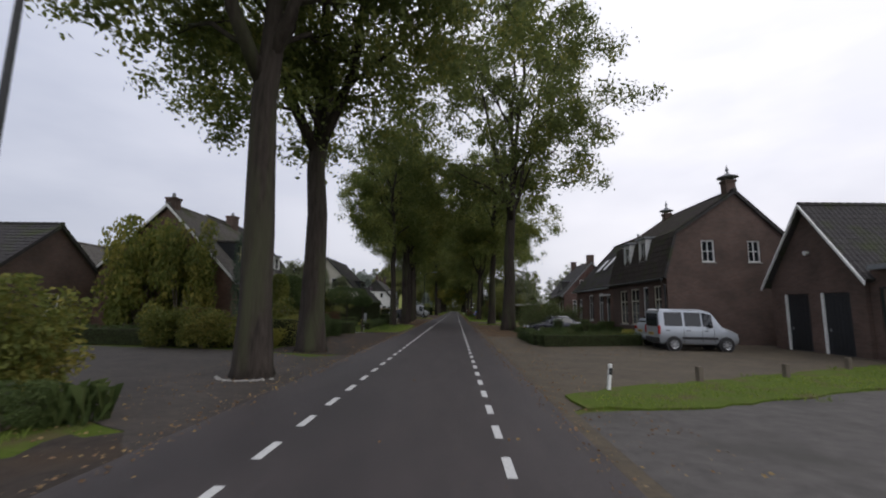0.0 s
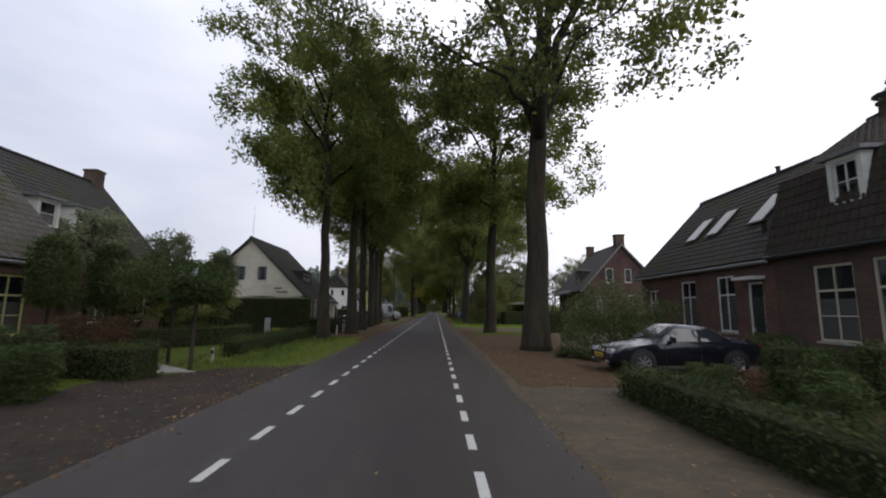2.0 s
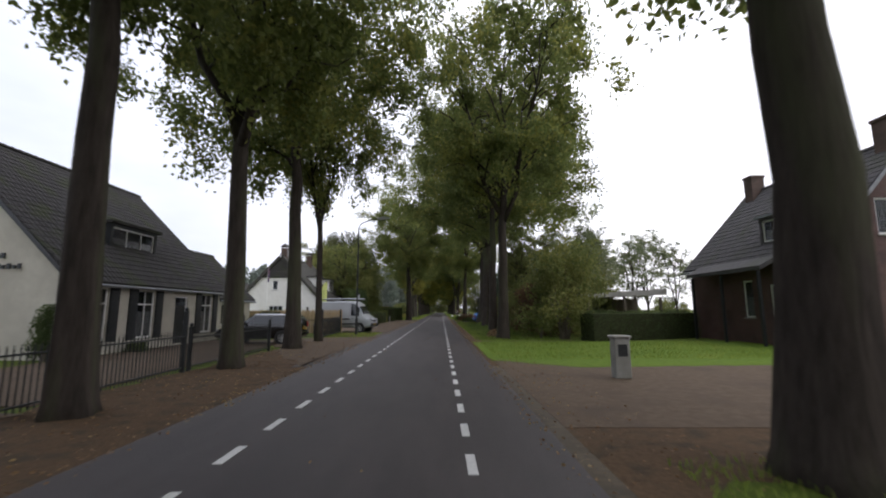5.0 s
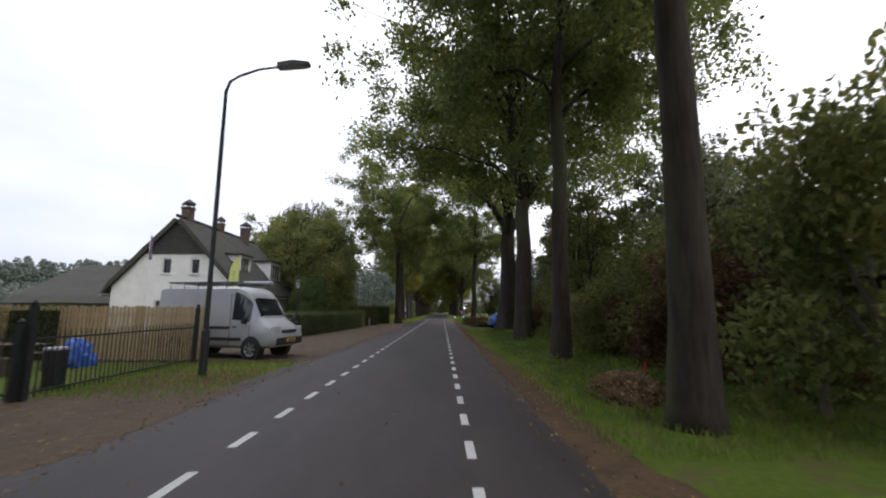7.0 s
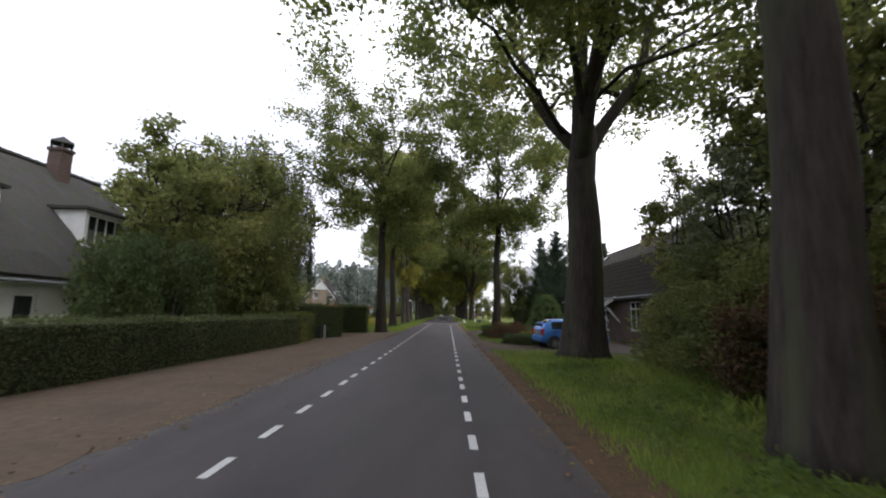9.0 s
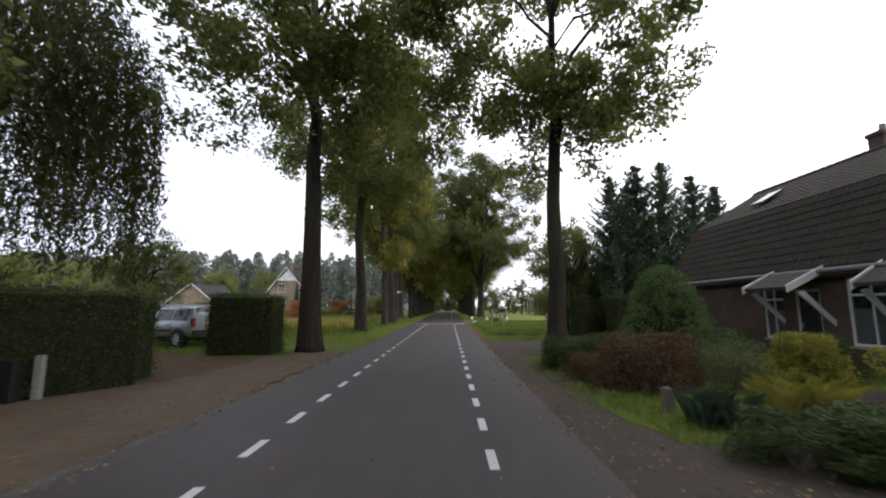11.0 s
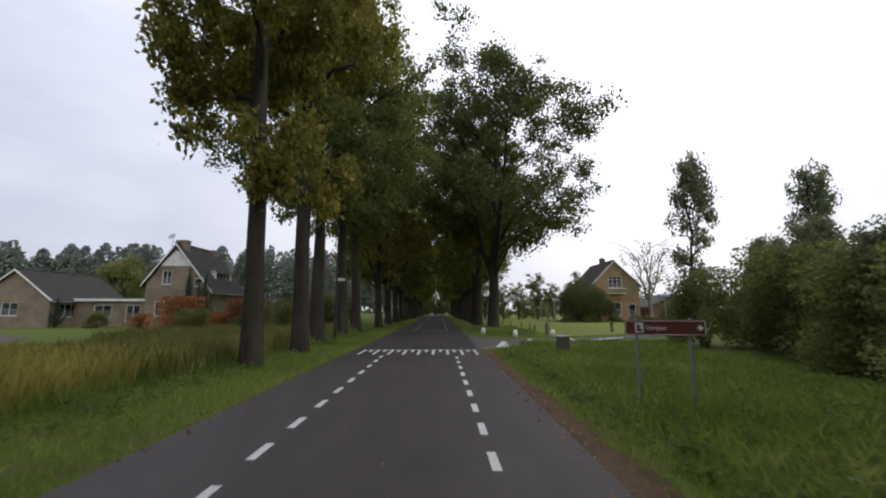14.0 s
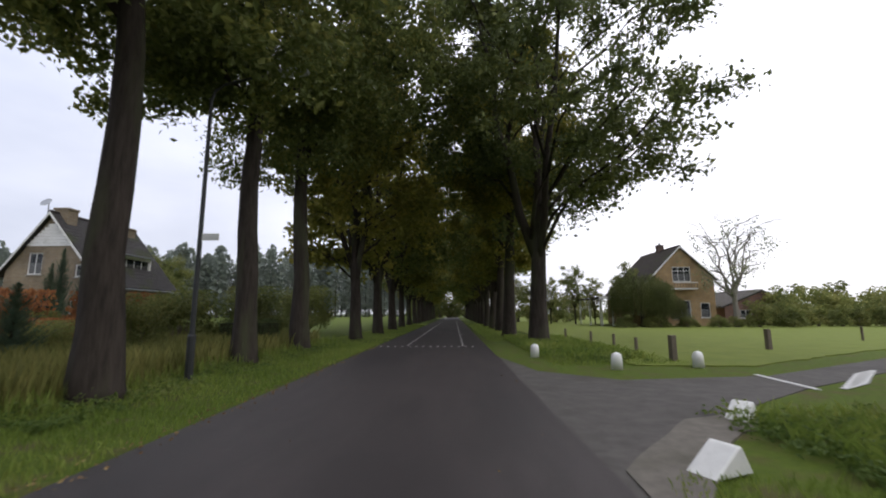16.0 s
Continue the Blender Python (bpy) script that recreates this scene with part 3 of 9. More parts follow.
def oak(name, seed, height, crown_r, clear, trunk_r, n_leaf, leaf_m, label, leaf_size=0.13, lean=(0, 0), bark_m=None, clumps=95, fork=True, low_spread=0.5):
    """An avenue oak: tapered flaring trunk, forking limbs, clumps of small leaves with gaps."""
    rr, rng = random.Random(seed), np.random.default_rng(seed)
    t = thing(name, Matrix(), label, "tree", group="avenue oaks")
    bm = bmesh.new()
    top = height * 0.86
    pts, rad = [], []
    wob = [(rr.uniform(-0.12, 0.12), rr.uniform(-0.12, 0.12)) for _ in range(12)]
    for i in range(12):
        f = i / 11
        z = -0.15 + f * top
        flare = 1 + 0.5 * math.exp(-max(z, 0) / 0.35)
        pts.append((lean[0] * f * top + wob[i][0] * f * 2, lean[1] * f * top + wob[i][1] * f * 2, z))
        rad.append(trunk_r * flare * (1 - 0.82 * f ** 1.3) + 0.02)
    split = min(range(2, 11), key=lambda i: abs(pts[i][2] - clear))
    if fork:
        for i in range(split + 1, 12):
            rad[i] *= 0.62
    pts.insert(1, (0, 0, 0.25))
    rad.insert(1, trunk_r * 1.26)
    rings = tube(bm, pts, rad, 14)
    for k in range(14):
        g = 1 + 0.13 * math.sin(k * 2.4 + seed)
        for r_ in rings[:3]:
            c = sum((v.co for v in r_), Vector()) / 14
            r_[k].co = c + (r_[k].co - c) * g
    # leaders: the trunk's own upper part and, on a forked tree, three steep limbs that leave it low down
    stem = [Vector(p) for p in pts]
    leaders = [(stem[split + 1:], rad[split + 1:])]
    turn0 = rr.uniform(0, 6.28)
    for i in range(3 if fork else 0):
        a = turn0 + i * 2.1 + rr.uniform(-0.35, 0.35)
        d = Vector((math.cos(a), math.sin(a), 0))
        base = stem[split] + Vector((0, 0, rr.uniform(0.0, 0.14) * clear))
        out, hi = crown_r * rr.uniform(0.30, 0.46), (height - base.z) * rr.uniform(0.65, 0.82)
        line = [base]
        for s in range(1, 7):
            u = s / 6
            line.append(base + d * out * u ** 0.75 + Vector((rr.uniform(-0.25, 0.25), rr.uniform(-0.25, 0.25), hi * u)))
        r0 = rad[split] * rr.uniform(0.5, 0.66)
        rl = [r0 * (1 - 0.88 * s / 6) + 0.015 for s in range(7)]
        tube(bm, line, rl, 8)
        leaders.append((line, rl))
    tips = []
    low = clear * 0.92
    for line, rl in leaders:
        n_side = 8 if fork else 13
        for i in range(n_side):
            g = (i + rr.uniform(0.35, 0.95)) / n_side * (len(line) - 1.01)
            k = int(g)
            base = line[k].lerp(line[k + 1], g - k)
            h = min(1.0, max(0.0, (base.z - low) / (height - low)))
            ang = i * 2.4 + rr.uniform(-0.5, 0.5) + turn0
            d = Vector((math.cos(ang), math.sin(ang), 0))
            out = Vector((base.x, base.y, 0))
            if fork and out.length > 0.4:
                d = (d + 0.8 * out.normalized()).normalized()
            room = crown_r * (low_spread + (1 - low_spread) * min(1.0, h / 0.35)) * (1.0 - 0.5 * h ** 2)
            reach = max(0.5, room * rr.uniform(0.7, 0.98) - out.length * 0.9)
            rise = (0.75 + 0.35 * h) * reach * rr.uniform(0.7, 1.25)
            limb = [base]
            for s in range(1, 6):
                u = s / 5
                limb.append(base + d * reach * u + Vector((rr.uniform(-0.3, 0.3), rr.uniform(-0.3, 0.3), rise * u ** 0.7 - 0.1 * reach * u ** 3 + rr.uniform(-0.2, 0.2))))
            r0 = max(0.04, rl[min(k, len(rl) - 1)] * 0.42)
            tube(bm, limb, [r0 * (1 - 0.85 * s / 5) + 0.012 for s in range(6)], 5)
            for s in (2, 3, 4, 5):
                p = limb[s]
                a2 = ang + rr.choice((-1, 1)) * rr.uniform(0.5, 1.3)
                ln = reach * rr.uniform(0.22, 0.42)
                q = p + Vector((math.cos(a2) * ln, math.sin(a2) * ln, rr.uniform(-0.25, 0.45) * ln))
                mid = (p + q) / 2 + Vector((0, 0, rr.uniform(-0.1, 0.3)))
                tube(bm, [p, mid, q], [r0 * 0.3 * (1 - s / 8) + 0.01, r0 * 0.16 + 0.008, 0.008], 4)
                tips += [(q, 1.0), (mid, 0.7)]
            tips.append((limb[-1], 1.0))
    part("trunk", bm, bark_m or bark, t, smooth=True)
    cz = (clear * 0.92 + height) / 2
    cs = []
    rr.shuffle(tips)
    unit = 0.34 + 0.075 * crown_r
    for q, w in tips[:int(clumps * 1.15)]:
        if q.z > clear * 0.97:
            cs.append((q, rr.uniform(0.6, 1.3) * (0.6 + 0.4 * w) * unit))
    ax = lean[0] * height * 0.6
    ay = lean[1] * height * 0.6
    while len(cs) < clumps * 2.2:
        v = Vector((rr.gauss(0, 1), rr.gauss(0, 1), rr.gauss(0, 1))).normalized() * rr.uniform(0.5, 1.0)
        wide = (1.0 - 0.2 * v.z) * (1.0 if v.z > -0.45 else 0.82)
        p = Vector((ax + v.x * crown_r * wide, ay + v.y * crown_r * wide, cz + v.z * (height - clear * 0.92) / 2))
        if noise.noise(p * 0.35 + Vector((seed, 0, 0))) > 0.04:
            cs.append((p, rr.uniform(0.6, 1.4) * unit))
    w = np.array([s ** 2 for _, s in cs])
    idx = rng.choice(len(cs), n_leaf, p=w / w.sum())
    cen = np.array([tuple(p) for p, _ in cs])[idx]
    siz = np.array([s for _, s in cs])[idx]
    off = rng.normal(size=(n_leaf, 3))
    off *= (rng.uniform(0, 1, n_leaf) ** 0.6 / np.linalg.norm(off, axis=1))[:, None]
    off[:, 2] *= 0.85
    off *= rng.choice([0.8, 1.0, 1.35], n_leaf, p=[0.3, 0.5, 0.2])[:, None]
    v, f = leaves(cen + off * siz[:, None], leaf_size, rng, droop=0.25)
    raw("crown", v, f, leaf_m, t)
    return t


OAK_A = oak("oak_tree", 3, 24, 9.6, 8.4, 0.40, 50000, oak_leaf, "tall old roadside oak with rough dark bark and green crown", 0.112, clumps=150)
OAK_B = oak("oak_tree", 11, 20, 7.0, 7.2, 0.31, 40000, oak_leaf, "slender avenue oak with dense dull green crown", 0.105, clumps=130, fork=False)
OAK_C = oak("oak_tree", 23, 20, 4.3, 4.5, 0.31, 44000, oak_gold, "avenue oak with leaves turning yellow-green", 0.105, clumps=130, fork=False)
OAK_D = oak("oak_tree", 37, 18, 7.4, 7.3, 0.29, 36000, oak_leaf, "open-crowned avenue oak with few low branches", 0.11, clumps=115)
OAK_E = oak("oak_tree", 41, 20, 7.6, 4.0, 0.34, 12500, oak_leaf, "avenue oak far along the road", 0.19, clumps=140)
OAK_F = oak("oak_tree", 43, 20, 6.2, 3.8, 0.34, 12500, oak_gold, "far avenue oak turning yellow-green", 0.19, clumps=140)
OAK_G = oak("oak_tree", 71, 20, 6.8, 7.4, 0.34, 40000, oak_leaf, "thick-trunked avenue oak with dense green crown", 0.108, clumps=130, fork=False)
OAK_H = oak("oak_tree", 83, 24, 12.5, 9.2, 0.64, 62000, oak_leaf, "massive old oak with forking limbs over the road", 0.125, clumps=190, low_spread=0.85)
OAK_I = oak("oak_tree", 97, 25, 9.4, 6.0, 0.40, 66000, oak_dark, "large oak with deep dense dark green crown", 0.125, clumps=220, low_spread=0.9)
OAK_J = oak("oak_tree", 103, 24, 10.4, 8.8, 0.43, 62000, oak_leaf, "tall straight oak with broad green crown high above the verge", 0.118, clumps=190, low_spread=0.85)
BASES = {"J": OAK_J, "I": OAK_I, "G": OAK_G, "H": OAK_H, "A": OAK_A, "B": OAK_B, "C": OAK_C, "D": OAK_D, "E": OAK_E, "F": OAK_F}


def put_oak(kind, x, y, s=1.0, sz=1.0, turn=0.0, label=""):
    lean = 1.4 if x > 0 else -1.4
    m = pose(x, y, -0.03, 0, lean, 0) @ pose(0, 0, 0, 0, 0, turn) @ Matrix.Diagonal((s, s, s * sz, 1))
    ob = copy_thing(BASES[kind], m)
    if label:
        ob["label"] = label
    return ob


ROW_LEFT = [("A", -5.1, 8.0, 1.0, 1.0), ("J", -5.75, 14.4, 1.06, 0.97), ("B", -6.3, 40.6, 0.93, 1.1), ("G", -5.85, 46.5, 1.0, 1.08), ("B", -6.0, 51.9, 0.95, 1.15), ("D", -6.2, 57.9, 1.0, 1.15),
            ("B", -6.6, 64.6, 1.05, 1), ("D", -6.7, 69.1, 0.62, 1.75), ("B", -5.5, 120.7, 1.25, 0.86), ("G", -6.15, 133.8, 1.1, 1.0), ("C", -6.05, 144.4, 0.95, 1.36), ("C", -5.9, 148.7, 1.0, 1.42),
            ("G", -6.95, 154.9, 1.08, 0.9), ("G", -6.95, 160.9, 1.05, 0.98), ("G", -7.0, 166.3, 1.1, 1.0)]
ROW_RIGHT = [("A", 4.7, 35.2, 1.25, 1.0), ("G", 4.35, 49.0, 1.2, 0.9), ("D", 4.0, 70.4, 1.02, 1.2), ("B", 4.4, 78.9, 0.95, 1.15), ("J", 4.95, 88.9, 1.1, 0.93), ("H", 6.0, 101.6, 1.2, 0.87),
             ("G", 4.45, 120.6, 0.98, 1.05), ("I", 5.1, 171.6, 1.16, 0.95), ("C", 4.2, 178.0, 1.3, 0.95), ("C", 4.6, 187.5, 1.2, 1)]
for i, (k, x, y, s, sz) in enumerate(ROW_LEFT):
    put_oak(k, x, y, s, sz, i * 77)
for i, (k, x, y, s, sz) in enumerate(ROW_RIGHT):
    put_oak(k, x, y, s, sz, 40 + i * 101 + (110 if i == 1 else 0))
for i in range(14):
    put_oak("FFEFE"[i % 5], -6.3, 174.5 + i * 8.4, 1.0 + 0.1 * math.sin(i), 1, i * 53)
    put_oak("EFEFE"[i % 5], 4.5, 194.0 + i * 8.6, 1.0 + 0.1 * math.cos(i), 1, i * 67 + 20)
for b_ in BASES.values():
    for o_ in (b_, *b_.children):
        bpy.data.objects.remove(o_)

import functools

# ---- houses ----


def wall(parent, material, side, at, thick, u0, u1, roof, openings, z0=-0.1, name="wall"):
    """A wall with openings that go through it. side 'x': the wall's face lies in x = at and u runs along y; side 'y': in y = at,
    u along x. roof: list of (u, z) of the wall's top edge. openings: (u0, u1, z0, z1). thick is signed, into the house."""
    def top(u):
        for (a, za), (b, zb) in zip(roof, roof[1:]):
            if a - 1e-6 <= u <= b + 1e-6:
                return za + (zb - za) * (u - a) / max(b - a, 1e-6)
        return roof[-1][1]
    bm = bmesh.new()
    zs = sorted({z for o in openings for z in o[2:4]})
    cuts = sorted({u0, u1, *(u for u, _ in roof if u0 < u < u1), *(v for o in openings for v in o[:2])})
    for a, b in zip(cuts, cuts[1:]):
        mid = (a + b) / 2
        spans, z = [], z0
        for o in sorted((o for o in openings if o[0] - 1e-6 <= mid <= o[1] + 1e-6), key=lambda o: o[2]):
            spans.append((z, o[2]))
            z = o[3]
        for lo, hi in spans:
            cs = [lo, *(c for c in zs if lo < c < hi), hi]
            for c0, c1 in zip(cs, cs[1:]):
                if c1 > c0:
                    _wall_piece(bm, side, at, thick, a, b, c0, c1, c1)
        for c in zs:
            if z < c < min(top(a), top(b)) - 0.02:
                _wall_piece(bm, side, at, thick, a, b, z, c, c)
                z = c
        if min(top(a), top(b)) > z + 0.01 or max(top(a), top(b)) > z + 0.05:
            _wall_piece(bm, side, at, thick, a, b, z, max(top(a), z), max(top(b), z))
    bmesh.ops.remove_doubles(bm, verts=list(bm.verts), dist=0.0005)
    return part(name, fix(bm), material, parent)


def _wall_piece(bm, side, at, thick, a, b, lo, hi_a, hi_b):
    pts = [(a, lo), (b, lo), (b, hi_b), (a, hi_a)]
    if side == "x":
        prism(bm, pts, "x", at, at + thick)
    else:
        prism(bm, pts, "y", at, at + thick)


def window(parent, side, at, o, inward, frame_m=None, mull=(1, 1), transom=None, back="curtain", name="window", sill=True, sill_m=None):
    """A window set back in its opening: frame, glazing bars, panes, sill, and what is seen behind the glass."""
    frame_m = frame_m or white_paint
    u0, u1, z0, z1 = o
    s = 1 if inward > 0 else -1
    d0, d1 = at + s * 0.06, at + s * 0.13

    def bx(bm, ua, ub, za, zb, da, db):
        lo, hi = min(da, db), max(da, db)
        if side == "x":
            box(bm, lo, ua, za, hi, ub, zb)
        else:
            box(bm, ua, lo, za, ub, hi, zb)
    w = new(name)
    w.parent = parent
    w.empty_display_size = 0.1
    f = 0.075
    bm = bmesh.new()
    bx(bm, u0, u0 + f, z0, z1, d0, d1)
    bx(bm, u1 - f, u1, z0, z1, d0, d1)
    bx(bm, u0 + f, u1 - f, z0, z0 + f, d0, d1)
    bx(bm, u0 + f, u1 - f, z1 - f, z1, d0, d1)
    zt = z1 if transom is None else z0 + (z1 - z0) * transom
    if transom is not None:
        bx(bm, u0 + f, u1 - f, zt - 0.035, zt + 0.035, d0, d1)
    nx, nz = mull
    for k in range(1, nx):
        u = u0 + (u1 - u0) * k / nx
        bx(bm, u - 0.022, u + 0.022, z0 + f, (zt if transom is None else zt - 0.035) - (f if transom is None else 0), d0 + s * 0.004, d1 - s * 0.004)
        if transom is not None:
            bx(bm, u - 0.022, u + 0.022, zt + 0.035, z1 - f, d0 + s * 0.004, d1 - s * 0.004)
    for k in range(1, nz):
        z = z0 + (zt - z0) * k / nz
        bx(bm, u0 + f, u1 - f, z - 0.018, z + 0.018, d0 + s * 0.008, d1 - s * 0.008)
    part("frame", bm, frame_m, w)
    bm = bmesh.new()
    bx(bm, u0 + f * 0.5, u1 - f * 0.5, z0 + f * 0.5, z1 - f * 0.5, at + s * 0.092, at + s * 0.098)
    g = part("pane", bm, clear_glass, w)
    g.visible_shadow = False
    if back == "curtain":
        bm = bmesh.new()
        bx(bm, u0 + 0.02, u1 - 0.02, z0 + 0.02, z0 + (z1 - z0) * 0.55, at + s * 0.135, at + s * 0.145)
        part("net_curtain", bm, curtain, w)
    if back == "drapes":
        for a, b in ((u0, u0 + (u1 - u0) * 0.28), (u1 - (u1 - u0) * 0.28, u1)):
            bm = bmesh.new()
            bx(bm, a, b, z0 + 0.02, z1 - 0.02, at + s * 0.135, at + s * 0.145)
            part("drape", bm, curtain, w)
    if back == "blind":
        n = 9
        for k in range(n):
            bm = bmesh.new()
            za = z0 + 0.05 + (zt - z0 - 0.1) * k / n
            bx(bm, u0 + 0.06, u1 - 0.06, za, za + (zt - z0) / n * 0.72, at + s * 0.16, at + s * 0.19)
            part("shutter_slat", bm, white_paint, w)
    # near-black sheet closes the opening: the unlit room's shade is its colour
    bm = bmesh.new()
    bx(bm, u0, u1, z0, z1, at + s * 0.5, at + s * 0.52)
    part("dark_interior", bm, room_shade, w)
    if sill:
        bm = bmesh.new()
        bx(bm, u0 - 0.05, u1 + 0.05, z0 - 0.07, z0 - 0.004, at - s * 0.05, at + s * 0.12)
        part("sill", bm, sill_m or concrete, w)
    return w


def door(parent, side, at, o, inward, m, frame_m=None, light=0.0, handle=True, name="door"):
    u0, u1, z0, z1 = o
    s = 1 if inward > 0 else -1

    def bx(bm, ua, ub, za, zb, da, db):
        lo, hi = min(da, db), max(da, db)
        if side == "x":
            box(bm, lo, ua, za, hi, ub, zb)
        else:
            box(bm, ua, lo, za, ub, hi, zb)
    d = new(name)
    d.parent = parent
    d.empty_display_size = 0.1
    f = 0.08
    bm = bmesh.new()
    bx(bm, u0, u0 + f, z0, z1, at + s * 0.05, at + s * 0.14)
    bx(bm, u1 - f, u1, z0, z1, at + s * 0.05, at + s * 0.14)
    bx(bm, u0 + f, u1 - f, z1 - f, z1, at + s * 0.05, at + s * 0.14)
    part("frame", bm, frame_m or white_paint, d)
    bm = bmesh.new()
    zt = z1 - f if not light else z0 + (z1 - z0) * (1 - light)
    bx(bm, u0 + f, u1 - f, z0, zt, at + s * 0.09, at + s * 0.13)
    n = max(2, int((u1 - u0) / 0.22))
    for k in range(n):
        a = u0 + f + (u1 - u0 - 2 * f) * k / n
        bx(bm, a + 0.012, a + (u1 - u0 - 2 * f) / n - 0.012, z0 + 0.12, zt - 0.1, at + s * 0.075, at + s * 0.089)
    part("leaf", bm, m, d)
    if light:
        bm = bmesh.new()
        bx(bm, u0 + f, u1 - f, zt, z1 - f, at + s * 0.1, at + s * 0.12)
        part("fanlight", bm, pane_glass, d)
    if handle:
        bm = bmesh.new()
        bx(bm, u1 - f - 0.12, u1 - f - 0.08, z0 + 1.0, z0 + 1.14, at + s * 0.03, at + s * 0.074)
        part("handle", bm, metal_grey, d)
    return d


clear_glass = bpy.data.materials.new("clear_glass")
clear_glass.use_nodes = True
_n, _l = clear_glass.node_tree.nodes, clear_glass.node_tree.links
_p = _n["Principled BSDF"]
_p.inputs["Base Color"].default_value = (0.02, 0.025, 0.03, 1)
_p.inputs["Roughness"].default_value = 0.04
_t = _n.new("ShaderNodeBsdfTransparent")
_m = _n.new("ShaderNodeMixShader")
_m.inputs[0].default_value = 0.55
_l.new(_p.outputs[0], _m.inputs[1])
_l.new(_t.outputs[0], _m.inputs[2])
_l.new(_m.outputs[0], _n["Material Output"].inputs[0])


def roof_face(parent, a, b, c, d, m, tile=(0.24, 0.34), thick=0.16, wave=0.022, name="roof_slope", lift=0.028):
    """One roof slope from the eave a-b to the ridge d-c, of overlapping courses of wavy tiles on a thick deck."""
    a, b, c, d = (Vector(p) for p in (a, b, c, d))
    n = (b - a).cross(d - a).normalized()
    if n.z < 0:
        n = -n
    bm = bmesh.new()
    lo = [bm.verts.new(p - n * thick) for p in (a, b, c, d)]
    hi = [bm.verts.new(p - n * 0.012) for p in (a, b, c, d)]
    bm.faces.new(lo)
    bm.faces.new(hi)
    for i in range(4):
        bm.faces.new((lo[i], lo[(i + 1) % 4], hi[(i + 1) % 4], hi[i]))
    deck = part(name, fix(bm), tile_dark if m is not thatch else thatch, parent)
    width = ((b - a).length + (c - d).length) / 2
    rows = max(3, round((d - a).length / tile[1]))
    cols = max(2, round(width / tile[0])) * 3
    verts, faces = [], []
    for r_ in range(rows):
        for e in (0, 1):
            v = (r_ + e * 1.12) / rows
            v = min(v, 1.0)
            p0, p1 = a.lerp(d, v), b.lerp(c, v)
            for k in range(cols + 1):
                u = k / cols
                h = wave * math.sin(2 * math.pi * k / 3) + (lift if e == 0 else 0.004)
                verts.append(tuple(p0.lerp(p1, u) + n * (h + 0.02)))
        base = r_ * 2 * (cols + 1)
        for k in range(cols):
            faces.append((base + k, base + k + 1, base + cols + 2 + k, base + cols + 1 + k))
    # front lips of the courses
    k0 = len(verts)
    for r_ in range(rows):
        v = r_ / rows
        p0, p1 = a.lerp(d, v), b.lerp(c, v)
        for k in range(cols + 1):
            verts.append(tuple(p0.lerp(p1, k / cols) + n * -0.01))
        top = r_ * 2 * (cols + 1)
        low = k0 + r_ * (cols + 1)
        for k in range(cols):
            faces.append((low + k, low + k + 1, top + k + 1, top + k))
    cov = raw("tiling", verts, faces, m, deck)
    tagged(cov, kind="stuff")
    return deck


def thatch_face(parent, a, b, c, d, m, thick=0.3, name="roof_slope"):
    a, b, c, d = (Vector(p) for p in (a, b, c, d))
    n = (b - a).cross(d - a).normalized()
    if n.z < 0:
        n = -n
    nu, nv = 26, 14
    verts, faces = [], []
    for j in range(nv + 1):
        for i in range(nu + 1):
            p = a.lerp(b, i / nu).lerp(d.lerp(c, i / nu), j / nv)
            e = min(1, j / 2)
            verts.append(tuple(p + n * (thick * (0.45 + 0.55 * e) + 0.05 * noise.noise(p * 1.3) + 0.02 * noise.noise(p * 6))))
    k0 = len(verts)
    for j in range(nv + 1):
        for i in range(nu + 1):
            verts.append(tuple(a.lerp(b, i / nu).lerp(d.lerp(c, i / nu), j / nv)))
    w = nu + 1
    for j in range(nv):
        for i in range(nu):
            q = j * w + i
            faces += [(q, q + 1, q + w + 1, q + w), (k0 + q + w, k0 + q + w + 1, k0 + q + 1, k0 + q)]
    for i in range(nu):
        faces += [(k0 + i, k0 + i + 1, i + 1, i), (nv * w + i, nv * w + i + 1, k0 + nv * w + i + 1, k0 + nv * w + i)]
    for j in range(nv):
        q = j * w
        faces += [(q, q + w, k0 + q + w, k0 + q), (k0 + q + nu, k0 + q + nu + w, q + nu + w, q + nu)]
    return raw(name, verts, faces, m, parent, smooth=False)


def ridge_caps(parent, x, y0, y1, z, m, axis="y"):
    verts_bm = bmesh.new()
    n = max(2, int(abs(y1 - y0) / 0.38))
    for k in range(n):
        a, b = y0 + (y1 - y0) * k / n, y0 + (y1 - y0) * (k + 1.06) / n
        if axis == "y":
            tube(verts_bm, [(x, a, z), (x, b, z - 0.012)], [0.13, 0.115], 7)
        else:
            tube(verts_bm, [(a, x, z), (b, x, z - 0.012)], [0.13, 0.115], 7)
    part("ridge_tiles", verts_bm, m, parent)


